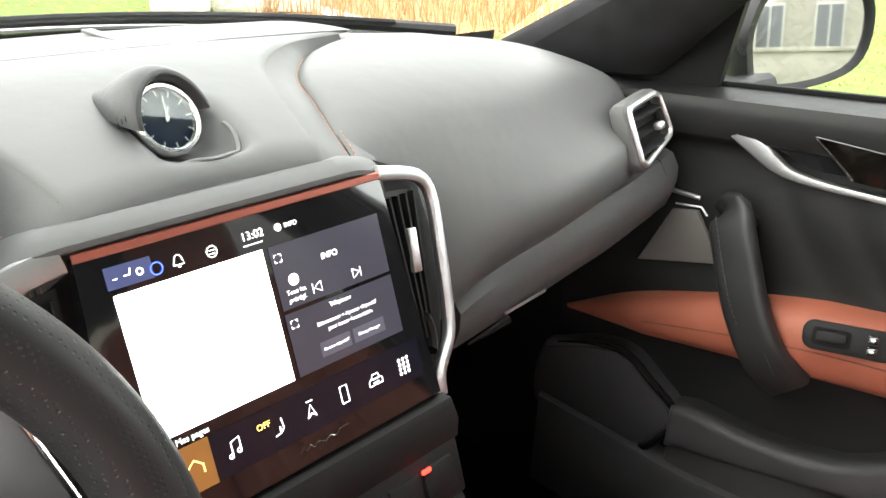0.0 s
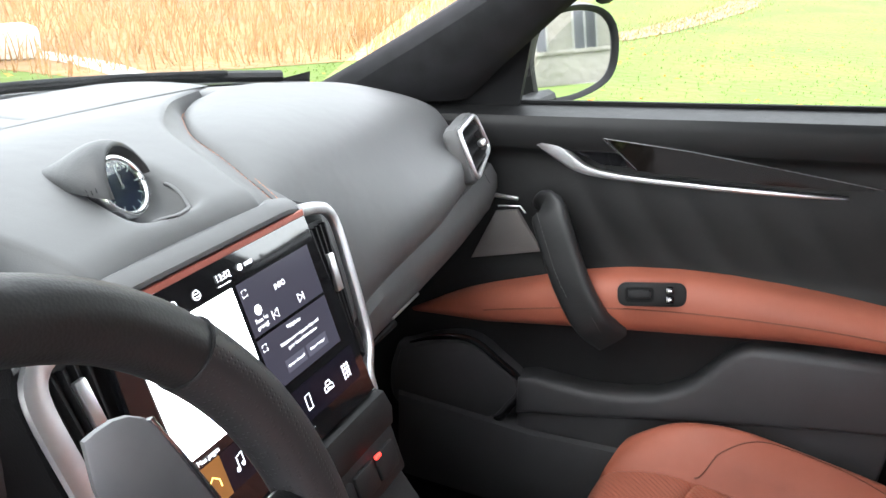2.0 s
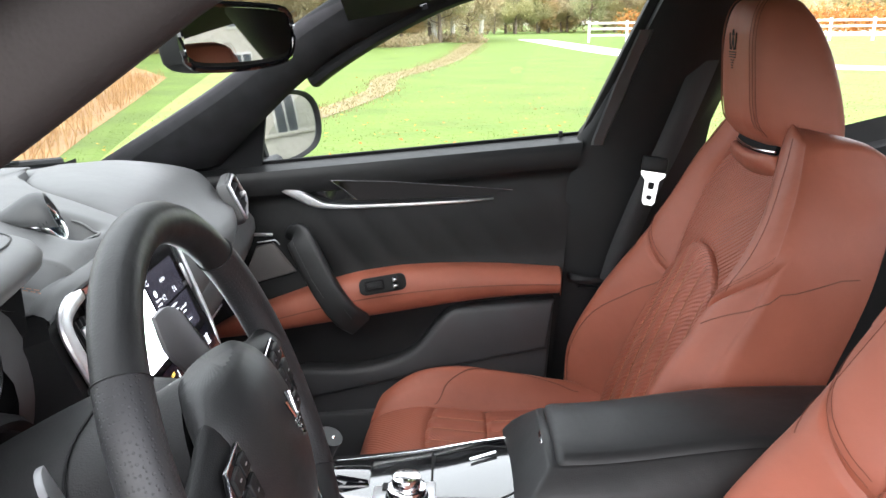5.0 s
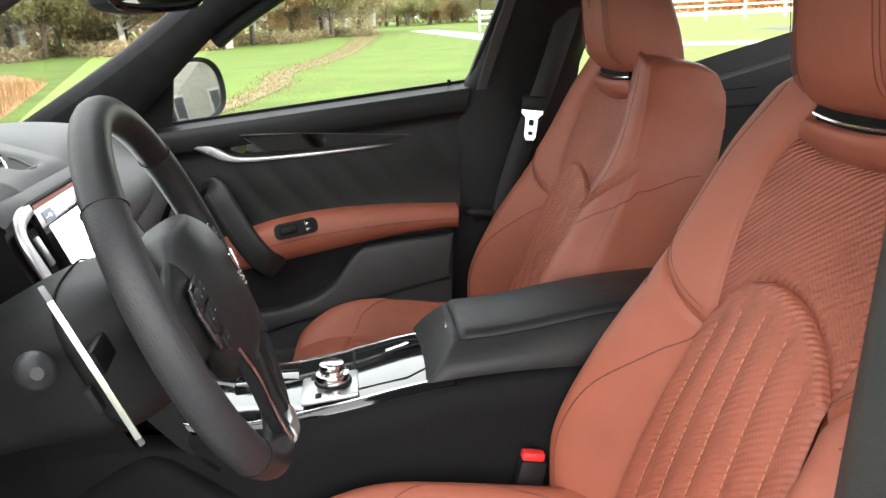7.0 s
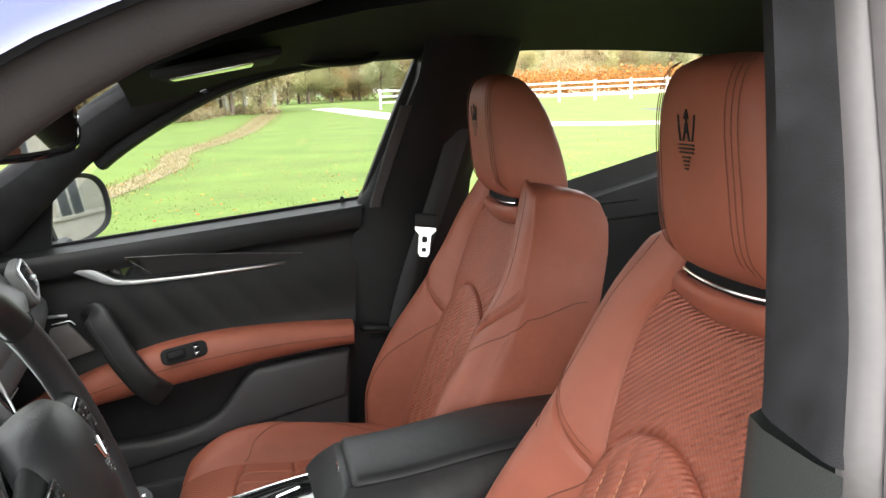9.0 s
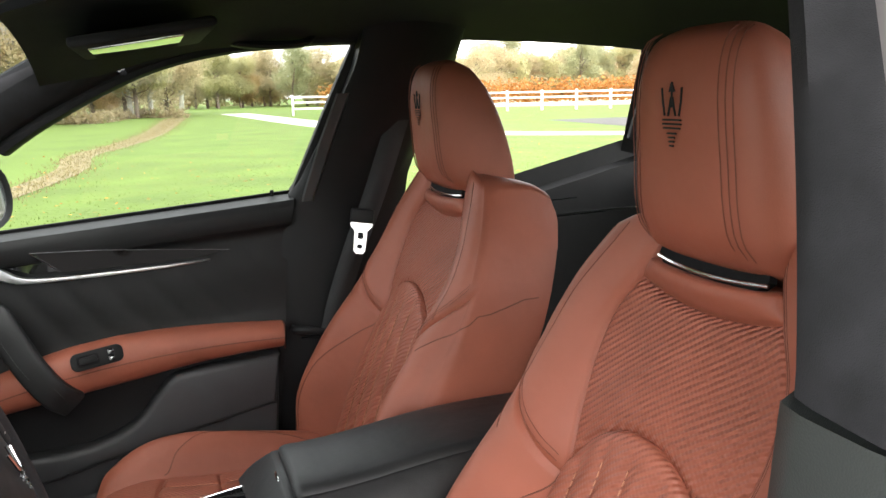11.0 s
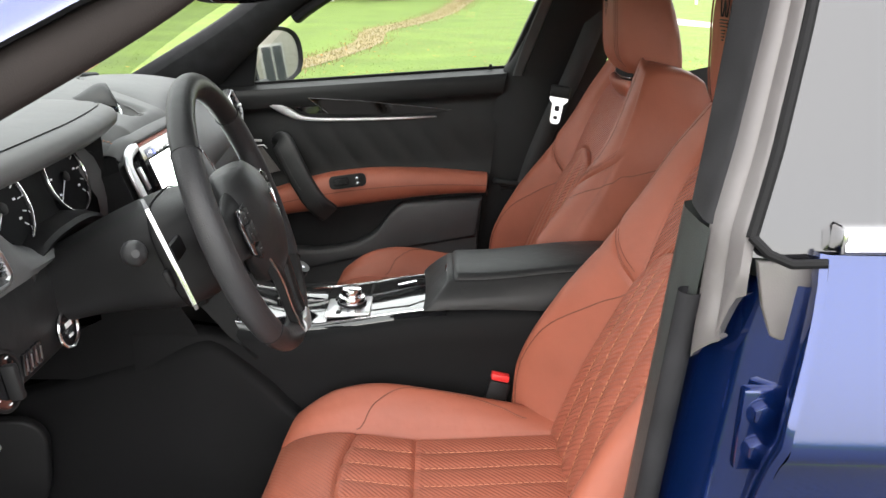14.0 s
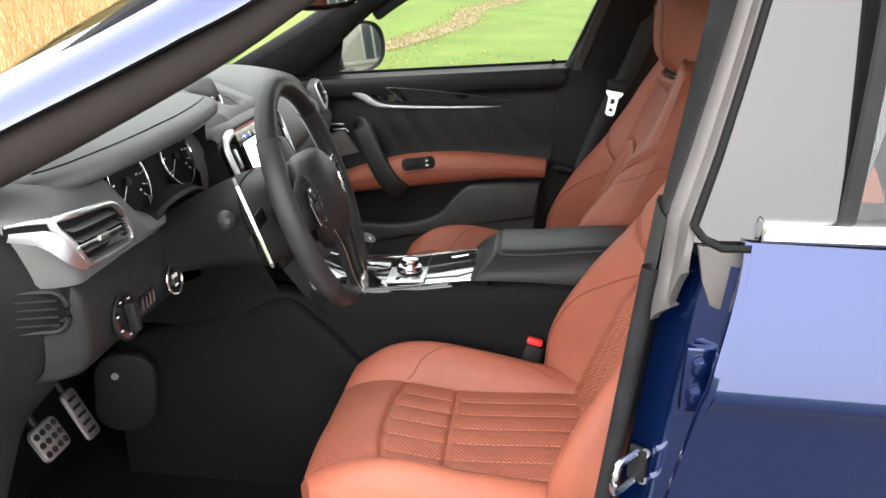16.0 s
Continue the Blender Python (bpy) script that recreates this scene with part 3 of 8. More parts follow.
# rear door on the far side, with its chrome line and window
rp = thing("far_rear_door", "closed rear door with black trim and chrome line", "car door", (0.70, -0.7, 0.3))
P0 = Vector((0.70, -0.7, 0.3))
for nm, bm, ma, lb in (
    ("panel", grid([[(0.715 - 0.02 * (1 if r < -0.05 else 0), y, 1.0 + 0.235 * (-0.68 - y) * (1 if y < -0.4 else 1) + r + 0.0) for r in (-0.75, -0.5, -0.3, -0.12, -0.06, -0.05, -0.02, 0.0)] for y in np.linspace(-0.40, -1.15, 10)]), M_BLK, "black leather rear door panel"),
    ("chrome_line", tube([(0.69, -0.45, 0.876), (0.69, -0.72, 0.884), (0.69, -1.0, 0.893)], 0.004, k=6), M_CHR, "thin chrome line"),
    ("upper_line", tube([(0.69, -0.5, 0.918), (0.69, -0.80, 0.927)], 0.002, k=6), M_CHR, "fine chrome line"),
    ("window_frame", tube(curve([(0.612, -0.43, 1.312), (0.605, -0.7, 1.318), (0.59, -0.92, 1.300), (0.60, -0.935, 1.20), (0.64, -0.925, 1.07)], 24), 0.014, k=8), M_RUB, "black window frame"),
    ("rear_quarter", grid([[(0.62 + 0.1 * t, -0.94 - 0.5 * s, 1.32 - 0.12 * s - 0.3 * t) for t in np.linspace(0, 1, 4)] for s in np.linspace(0, 1, 4)]), M_PLA, "dark rear quarter"),
):
    bmesh.ops.translate(bm, vec=-P0, verts=bm.verts)
    part(nm, bm, ma, rp, lb)

# sun visor band over the passenger
vis = thing("sun_visor", "folded dark sun visor with a pale mirror cover", "sun visor", (0.33, 0.182, 1.279))
part("board", rbox((0.36, 0.20, 0.016), (0.0, 0.0, 0.0), 0.007, Euler((radians(-9), 0, 0)).to_matrix()), M_SUEDE, vis)
part("mirror_cover", rbox((0.30, 0.13, 0.005), (0.0, 0.010, -0.0115), 0.002, Euler((radians(-9), 0, 0)).to_matrix()), M_MIRROR, vis, "vanity mirror")
vd = thing("grab_handle", "dark folding grab handle on the roof rail", "handle", (0.585, -0.05, 1.30))
part("grip", tube(curve([(0, 0.09, 0.012), (-0.01, 0.07, -0.008), (-0.014, 0.0, -0.014), (-0.01, -0.07, -0.008), (0, -0.09, 0.012)], 16), 0.010, 0.008, k=8), M_PLA, vd)

# grey trim strip along the far pillar's window edge
part("pillar_edge_trim", grid([[(x - 0.004, ya, z), (x - 0.007, ya - 0.004, z), (x - 0.007, yb + 0.004, z), (x - 0.003, yb, z)] for x, ya, yb, z in [(x, ya + 0.028, yb + 0.022, z) for x, ya, yb, z in ((0.690, -0.143, -0.164, 0.962), (0.687, -0.146, -0.167, 0.978), (0.667, -0.163, -0.186, 1.036), (0.647, -0.180, -0.204, 1.095), (0.624, -0.196, -0.219, 1.145), (0.602, -0.211, -0.233, 1.192))]]), mat("grey_pillar_strip", (0.042, 0.044, 0.045), 0.45, vary=0.1, vscale=20), shell, "satin grey strip on the centre pillar")
# seat belt on the far pillar
belt = thing("seat_belt", "black seat belt with bright metal tongue hanging at the pillar", "seat belt", (0.655, -0.23, 0.65))
B0 = Vector((0.655, -0.23, 0.65))
bp = curve([(0.590, -0.345, 1.24), (0.628, -0.318, 1.12), (0.648, -0.265, 0.96), (0.652, -0.215, 0.84), (0.655, -0.160, 0.66), (0.66, -0.15, 0.45), (0.67, -0.16, 0.25)], 30)
rows = [[p + np.array((0.004, -0.024, -0.006)) - B0, p + np.array((-0.002, 0, 0)) - B0, p + np.array((0.002, 0.024, 0.006)) - B0] for p in bp]
mod(part("webbing", grid(rows), M_STRAP, belt, "black webbing"), solid=0.002)
part("anchor", rbox((0.03, 0.06, 0.09), Vector((0.600, -0.345, 1.235)) - B0, 0.01), M_PLA, belt, "black upper anchor")
tm = axes(Vector((0.638, -0.232, 0.885)) - B0, (-0.25, -0.95, -0.12), (0.05, -0.25, 1))
part("tongue", join(plate([(-0.024, 0.028), (0.024, 0.028), (0.024, 0.021), (0.014, 0.010), (0.013, -0.033), (0.008, -0.040), (-0.008, -0.040), (-0.013, -0.033), (-0.014, 0.010), (-0.024, 0.021)], 0.003, tm @ Matrix.Translation((0, 0, 0.004)))), mat("bright_steel", (0.85, 0.85, 0.86), 0.3, metal=0.6), belt, "bright metal tongue")
part("tongue_slot", plate(rrect(0.011, 0.009, 0.003, 2), 0.001, tm @ Matrix.Translation((0, -0.024, 0.0066))), M_RUB, belt)
part("tongue_slot", plate(rrect(0.012, 0.014, 0.003, 2), 0.001, tm @ Matrix.Translation((0, 0.000, 0.0066))), M_RUB, belt)
part("tongue_grip", rbox((0.052, 0.030, 0.014), tm @ Vector((0, 0.044, 0.0)), 0.005, tm.to_3x3()), M_PLA, belt, "black plastic grip")

bg = thing("belt_guide", "black belt guide bracket on the centre pillar", "bracket", (0.664, -0.125, 0.672))
part("bracket", tube(curve([(0.02, 0.045, 0.006), (0.0, 0.038, 0.008), (-0.006, 0.0, 0.004), (0.0, -0.038, -0.004), (0.02, -0.045, -0.006)], 16), 0.008, 0.010, k=8), M_PLA, bg)
part("slot", rbox((0.012, 0.062, 0.006), (0.002, 0, -0.014), 0.002), M_NIGHT, bg)

# inside mirror
im = thing("rear_view_mirror", "frameless black inside mirror on the windscreen", "mirror", (0.02, 0.44, 1.195))
mm = axes((0, 0, 0), Vector((0.92, -0.38, 0.0)), Vector((0.02, 0.06, 1)))
mo = [(x, y) for x, y in curve([(-0.090, 0.030), (-0.07, 0.038), (0.02, 0.040), (0.118, 0.036), (0.138, 0.020), (0.135, -0.018), (0.11, -0.034), (0.02, -0.040), (-0.07, -0.036), (-0.089, -0.018), (-0.090, 0.030)], 40)[:-1]]
part("housing", plate(mo, -0.035, mm @ Matrix.Translation((0, 0, 0.0)), bevel=0.010, segs=3), M_PLA, im, "black mirror housing")
part("mirror_glass", plate([(x * 0.93, y * 0.82 + 0.003) for x, y in mo], 0.001, mm @ Matrix.Translation((0, 0, 0.001))), M_MIRROR, im, "mirror glass")
part("rim", tube([mm @ Vector((x * 0.97, y * 0.94, 0.001)) for x, y in mo], 0.004, k=6, closed=True), M_GLOSS, im)
part("stem", tube(curve([(-0.01, 0.03, 0.03), (-0.02, 0.10, 0.06), (-0.02, 0.16, 0.07)], 8), 0.03, 0.022, k=12), M_PLA, im, "black sensor shroud")

# outside mirror
om = thing("side_mirror", "dark outside mirror showing the ground behind", "mirror", (0.972, 0.562, 0.974))
oc = axes((0, 0, 0), Vector((0.86, -0.50, 0)), Vector((0.025, 0.10, 1)))
oo = [(x, y) for x, y in curve([(-0.095, -0.070), (-0.105, 0.0), (-0.080, 0.060), (-0.02, 0.080), (0.05, 0.075), (0.088, 0.045), (0.095, -0.01), (0.075, -0.050), (0.02, -0.072), (-0.05, -0.080), (-0.095, -0.070)], 44)[:-1]]
oo = [(1.10 * x, 1.06 * y) for x, y in oo]
rows = []
for k, (sc, dz) in enumerate(((0.86, 0.000), (0.90, 0.010), (1.0, 0.012), (1.06, -0.01), (1.04, -0.04), (0.82, -0.075), (0.45, -0.098), (0.05, -0.105))):
    rows.append([oc @ Vector((x * sc, y * sc, dz)) for x, y in oo])
part("housing", grid(rows, close_v=True, caps=True), M_PLA, om, "dark plastic housing", sharp=60)
part("mirror_glass", plate([(x * 0.88, y * 0.88) for x, y in oo], 0.001, oc @ Matrix.Translation((0, 0, 0.004))), M_MIRROR, om, "mirror glass")
part("foot", tube([(-0.06, 0.03, -0.070), (-0.13, 0.04, -0.072), (-0.20, 0.05, -0.06)], 0.022, 0.014, k=10), M_PLA, om)

# wiper resting below the windscreen
wp = thing("wiper", "black windscreen wiper arm at rest", "wiper", (0.3, 1.1, 0.95))
W0 = Vector((0.3, 1.1, 0.95))
part("arm", tube([Vector(screen_pt(t, 0.025)) + Vector((0, 0.01, 0.012)) - W0 for t in np.linspace(-0.2, 0.93, 14)], 0.010, 0.008, k=8, taper=lambda t: 0.6 + 0.6 * t), M_PLA, wp)
part("blade", tube([Vector(screen_pt(t, 0.045)) + Vector((0, 0.008, 0.010)) - W0 for t in np.linspace(-0.6, 0.80, 14)], 0.004, k=6), M_RUB, wp)

# ---- dashboard ----
D0 = Vector((0, 0.7, 0.85))
dash = thing("dashboard", "black leather dashboard with stitched seams and chrome vents", "dashboard", D0)


def dpart(name, bm, material, label="", parent=None, base=D0, **kw):
    bmesh.ops.translate(bm, vec=-base, verts=bm.verts)
    return part(name, bm, material, parent or dash, label, **kw)


def pad_low(s):
    return soft(s, [(0.2, 0.745), (0.257, 0.773), (0.31, 0.787), (0.356, 0.794), (0.435, 0.802), (0.52, 0.813), (0.57, 0.821), (0.64, 0.834), (0.72, 0.846)])


def pad_profile(x):
    """Section of the upper pad at x: screen base, top, crest, face, lower edge."""
    s = abs(x)
    yb = 1.15 - 0.56 * x * x
    low = pad_low(s)
    bul = soft(s, [(0.2, 0.0), (0.45, 0.012), (0.53, 0.004), (0.60, -0.010), (0.7, -0.016)])
    top = soft(s, [(0.0, 0.985), (0.3, 0.985), (0.5, 0.972), (0.64, 0.945), (0.72, 0.915)])
    ycr = soft(s, [(0.1, 0.66), (0.3, 0.665), (0.5, 0.672), (0.64, 0.675), (0.72, 0.70)])
    yl = soft(s, [(0.2, 0.590), (0.4, 0.585), (0.56, 0.60), (0.64, 0.612), (0.72, 0.64)])
    return curve([(yb, 0.945 if s < .5 else 0.945 - .15 * (s - .5)), (yb - 0.12, top - 0.012), (ycr + 0.14, top), (ycr + 0.02, top - 0.018), (ycr - 0.035 - bul * .5, top - 0.07), (yl - bul, low + 0.05), (yl, low), (yl + 0.03, low - 0.012)], 30)




def low_profile(x):
    s = abs(x)
    top = pad_low(s) - 0.006
    bot = soft(s, [(0.2, 0.675), (0.30, 0.681), (0.36, 0.686), (0.466, 0.698), (0.56, 0.708), (0.63, 0.722), (0.72, 0.735)])
    return curve([(0.625, top), (0.602, top - 0.008), (0.592, (top + bot) / 2 + 0.020), (0.597, (top + bot) / 2 - 0.008), (0.612, bot + 0.012), (0.65, bot), (0.80, bot - 0.03)], 16)


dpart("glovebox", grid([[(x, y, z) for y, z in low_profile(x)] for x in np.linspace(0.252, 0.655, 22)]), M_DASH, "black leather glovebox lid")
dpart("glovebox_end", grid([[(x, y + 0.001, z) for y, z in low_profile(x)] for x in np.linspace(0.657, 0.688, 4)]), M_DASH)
dpart("glovebox_latch", tube([(0.33, 0.5955, 0.717), (0.366, 0.5950, 0.7195), (0.402, 0.5948, 0.722)], 0.0014, 0.0022, k=6), M_ALU, "thin metal opening line")
dpart("glovebox_button", tube([(0.285, 0.609, 0.689), (0.315, 0.604, 0.696), (0.343, 0.600, 0.704)], 0.0045, 0.006, k=8, taper=lambda t: 0.3 + 0.7 * t), M_PLA, "dark release key")

# raised centre pod between the seams
POD_W = [(0, 0.099), (0.21, 0.109), (0.445, 0.132), (0.525, 0.144), (0.6, 0.163), (0.69, 0.195), (0.885, 0.275), (1, 0.36)]


def pod(v, t):
    w = soft(v, POD_W)
    x = w * t - 0.012
    y = soft(v, [(0, 0.596), (0.06, 0.603), (0.14, 0.622), (0.6, 0.77), (0.88, 0.85), (1, 0.875)])
    z = soft(v, [(0, 0.925), (0.06, 0.943), (0.14, 0.957), (0.45, 0.985), (0.7, 0.995), (1, 0.987)])
    e = max(abs(t) - 0.95, 0) / 0.05
    dip = math.exp(-(abs(x - 0.002) / 0.034) ** 4 - (abs(y - 0.655) / 0.032) ** 4)
    return Vector((x, y + 0.010 * (1 - t * t) * (1 - v), z - 0.003 * e * e + 0.006 * (1 - t * t) - 0.030 * dip))


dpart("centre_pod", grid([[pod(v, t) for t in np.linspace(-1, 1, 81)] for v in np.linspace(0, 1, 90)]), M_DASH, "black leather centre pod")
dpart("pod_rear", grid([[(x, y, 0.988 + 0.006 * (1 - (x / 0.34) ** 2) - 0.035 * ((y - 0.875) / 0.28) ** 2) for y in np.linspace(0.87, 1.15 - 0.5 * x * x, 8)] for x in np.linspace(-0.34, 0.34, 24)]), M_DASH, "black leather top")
# flat facet beside the pod, ending in a double-stitched seam
FACET = [(0, 0.034), (0.2, 0.040), (0.43, 0.045), (0.62, 0.036), (0.78, 0.020), (0.95, 0.010)]
for side in (1, -1):
    rows, lines = [], ([], [], [])
    for v in np.linspace(0.0, 0.95, 56):
        p, f = pod(v, side), soft(v, FACET)
        row = []
        for q, dz in ((0, 0.0), (0.06, -0.002), (0.5, -0.011), (0.92, -0.0190), (0.98, -0.0210), (1.02, -0.0210), (1.08, -0.0185), (1.3, -0.022), (1.8, -0.032)):
            row.append(p + Vector((side * f * q, 0, dz)))
        rows.append(row)
        for line, q, dz in zip(lines, (0.90, 1.0, 1.10), (-0.0185, -0.0207, -0.0178)):
            line.append(p + Vector((side * f * q, 0, dz)) - D0)
    dpart("seam_welt", grid(rows), M_DASH, "black leather facet with double stitching", sharp=80)
    thread(lines[0], 0.00045, M_THREAD, "stitching", dash, dash=0.005)
    thread(lines[1], 0.0007, M_PLA, "seam_groove", dash)
    thread(lines[2], 0.00045, M_THREAD, "stitching", dash, dash=0.005)
# upper pad on the passenger's side, from the seam to the door
SEAM = [(p.y, p.x + 0.97 * soft(v, FACET), p.z - 0.0200) for v in np.linspace(0, 0.95, 40) for p in (pod(v, 1.0),)]
rows = []
for u in np.linspace(0, 1, 40) ** 1.3:
    row = []
    for k in range(30):
        x = 0.2 + 0.488 * u
        for _ in range(3):
            y, z = pad_profile(x)[k]
            x0 = float(np.interp(y, [q[0] for q in SEAM] + [0.95, 1.2], [q[1] for q in SEAM] + [0.33, 0.33]))
            x = x0 + (0.688 - x0) * u
        zs = float(np.interp(y, [q[0] for q in SEAM] + [0.95], [q[2] for q in SEAM] + [z]))
        f = min(u / 0.16, 1.0) if y > 0.60 else 1.0
        f = math.sqrt(1 - (1 - f) ** 2)
        row.append((x, y, z * f + min(zs, z + 0.02) * (1 - f)))
    rows.append(row)
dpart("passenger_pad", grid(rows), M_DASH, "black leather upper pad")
dpart("sensor_slot", rbox((0.014, 0.11, 0.004), (0.077, 0.94, 0.9915), 0.0015), M_DASH, "narrow raised sensor cover")

# clock with its hood
clock = thing("dashboard_clock", "round analogue clock with polished rim under a stitched hood", "clock", (-0.006, 0.672, 0.976))
C0 = Vector((-0.006, 0.672, 0.976))
cm = axes((0, 0, 0), Vector((0.985, 0.174, 0)), Vector((0, 0.5, 0.86)))
cm = cm @ Matrix.Translation((-0.003, 0.001, 0)) @ Matrix.Scale(0.86, 4)
part("rim", ring(0.030, 0.0042, cm, flat=1.5), M_CHR, clock, "polished metal rim")
part("body", disc(0.031, 0.022, cm @ Matrix.Translation((0, 0, -0.014)), bevel=0.002), M_CHR, clock)
face = part("dial", disc(0.0285, 0.003, cm @ Matrix.Translation((0, 0, -0.001)), k=48), mat("clock_dial", (0.012, 0.016, 0.05), 0.2, vary=0.05), clock, "dark blue dial")
part("cover_glass", disc(0.028, 0.001, cm @ Matrix.Translation((0, 0, 0.004)), k=48), M_GLASS, clock)
for k in range(12):
    a = k * math.pi / 6
    part("hour_mark", plate([(-0.0006, 0.0215), (0.0006, 0.0215), (0.0006, 0.0258), (-0.0006, 0.0258)], 0.0006, cm @ Matrix.Translation((0, 0, 0.0008)) @ Matrix.Rotation(-a, 4, "Z")), M_WHITE, face)
part("hour_hand", plate([(-0.0011, -0.003), (0.0011, -0.003), (0.0005, 0.013), (-0.0005, 0.013)], 0.0006, cm @ Matrix.Translation((0, 0, 0.0016)) @ Matrix.Rotation(-radians(31), 4, "Z")), M_CHR, face)
part("minute_hand", plate([(-0.0009, -0.003), (0.0009, -0.003), (0.0004, 0.021), (-0.0004, 0.021)], 0.0006, cm @ Matrix.Translation((0, 0, 0.0024)) @ Matrix.Rotation(-radians(12), 4, "Z")), M_CHR, face)
part("hand_boss", disc(0.0022, 0.003, cm @ Matrix.Translation((0, 0, 0.002)), k=16), M_CHR, face)
rows = []
for v in np.linspace(0, 1, 20):
    row = []
    for a in np.linspace(8, 172, 26):
        t = radians(a)
        r = soft(v, [(0, 0.027), (0.05, 0.031), (0.12, 0.039), (0.25, 0.043), (0.5, 0.038), (0.8, 0.023), (1, 0.004)])
        y = soft(v, [(0, 0.024), (0.05, 0.004), (0.12, -0.001), (0.25, 0.010), (0.5, 0.032), (0.8, 0.056), (1, 0.076)])
        row.append((r * math.cos(t) * (1.08 - 0.2 * v), y + 0.016 * math.sin(t), -0.007 + soft(v, [(0, 0), (0.5, 0.004), (1, 0.008)]) + r * max(math.sin(t), -0.3) * soft(v, [(0, 1.0), (0.3, 0.95), (1, 0.5)])))
    rows.append(row)
turn = Matrix.Rotation(radians(24), 3, "Z")
HOOD = Vector((0.004, -0.011, 0.004))
rows = [[turn @ Vector(p) + HOOD for p in row] for row in rows]
hood = mod(part("hood", grid(rows), mat("hood_leather", (0.024, 0.0245, 0.025), 0.46, spec=0.42, vary=0.1, vscale=12, bump=0.1, bscale=700, bump2=0.05, b2scale=30), clock, "stitched black leather hood"), subsurf=1)
for v in (0.24, 0.29, 0.34):
    r = soft(v, [(0, 0.027), (0.05, 0.031), (0.12, 0.039), (0.25, 0.043), (0.5, 0.038), (0.8, 0.023), (1, 0.004)]) + 0.0006
    y = soft(v, [(0, 0.024), (0.05, 0.004), (0.12, -0.001), (0.25, 0.010), (0.5, 0.032), (0.8, 0.056), (1, 0.076)])
    thread([turn @ Vector(p) + HOOD for p in [(r * math.cos(t) * (1.08 - 0.2 * v), y + 0.016 * math.sin(t), -0.012 + 0.003 + r * math.sin(t) * soft(v, [(0, 1.0), (0.3, 0.95), (1, 0.5)])) for t in np.linspace(0.2, math.pi - 0.2, 40)]], 0.00055, M_NIGHT, "stitching", hood, dash=0.004)
def pod_at(x, y):
    """Top of the pod at a place in the plan."""
    lo, hi = 0.0, 1.0
    for _ in range(24):
        v = (lo + hi) / 2
        p = pod(v, 0.0)
        lo, hi = (v, hi) if p.y < y else (lo, v)
    w = soft(v, POD_W)
    return pod(v, (x + 0.012) / w).z


lip = []
for t in np.linspace(-0.15, math.pi + 0.15, 36):
    x, y = 0.004 + 0.036 * math.cos(t), 0.662 - 0.040 * math.sin(t)
    lip.append(Vector((x - 0.002, y, pod_at(x, y) + 0.0005)) - C0)
part("tray_lip", tube(lip, 0.0022, 0.0014, k=8), M_DASH, clock, "thin lip round the clock recess")

# side vent by the passenger door
VM = axes((0.604, 0.622, 0.872), Vector((0.976, 0.135, 0.0)), Vector((-0.14, 0.36, 0.92))) @ Matrix.Translation((0, 0, 0.016))
vent = thing("side_air_vent", "chrome-framed air vent with black slats", "air vent", VM.translation)
vent.rotation_euler = VM.to_euler()
vout = [(-0.046, -0.034), (-0.049, -0.006), (-0.053, 0.034), (0.030, 0.040), (0.045, 0.034), (0.058, -0.012), (0.052, -0.020), (-0.036, -0.040)]
vround = []
for k in range(len(vout)):
    a, b, c = np.array(vout[k - 1]), np.array(vout[k]), np.array(vout[(k + 1) % len(vout)])
    vround += [b + (a - b) * 0.16, b + (a - b) * 0.04 + (c - b) * 0.04, b + (c - b) * 0.16]
part("frame", tube([(x, y, 0.007) for x, y in vround], 0.0042, 0.0036, k=8, closed=True), M_ALU, vent, "satin chrome frame")
part("well", tube([(x * 1.06, y * 1.08, -0.006) for x, y in vround], 0.006, 0.012, k=8, closed=True, up=(0, 0, 1)), M_DASH, vent, "black leather collar")
part("backing", plate(vout, -0.012, Matrix.Translation((0, 0, -0.006))), M_NIGHT, vent)
for k in range(3):
    part("slat", rbox((0.092 - 0.004 * k, 0.003, 0.018), (0.002 - 0.001 * k, -0.021 + 0.021 * k, 0.001), 0.001, Euler((radians(25), 0, radians(3))).to_matrix()), M_PLA, vent)
part("vent_tab", rbox((0.014, 0.010, 0.012), (0.010, 0.0, 0.014), 0.003), M_ALU, vent, "small metal tab")

# ---- centre stack: screen, vents, trim ----
SU = Vector((0, 0.3405, 0.9402))
SN = Vector((0, -0.9402, 0.3405))
S0 = Vector((0, 0.592, 0.919))
SMX = axes(S0, (1, 0, 0), SU)


def sp(u, v, d=0.0):
    return S0 + Vector((u, 0, 0)) + SU * v + SN * d


def st(u, v, d=0.0):
    """A place on the stack, whose far wing curves back."""
    k = max(u - 0.13, 0) / 0.057
    return sp(u + 0.018 * k, v - 0.002 * k, d - 0.020 * k)


def bent(bm):
    for v in bm.verts:
        v.co = st(v.co.x, v.co.y, v.co.z)
    return bm


stack = thing("centre_stack", "silver-edged centre stack around the touch screen", "centre stack", S0)


def kpart(name, bm, material, label="", parent=None, **kw):
    bmesh.ops.translate(bm, vec=-S0, verts=bm.verts)
    return part(name, bm, material, parent or stack, label, **kw)


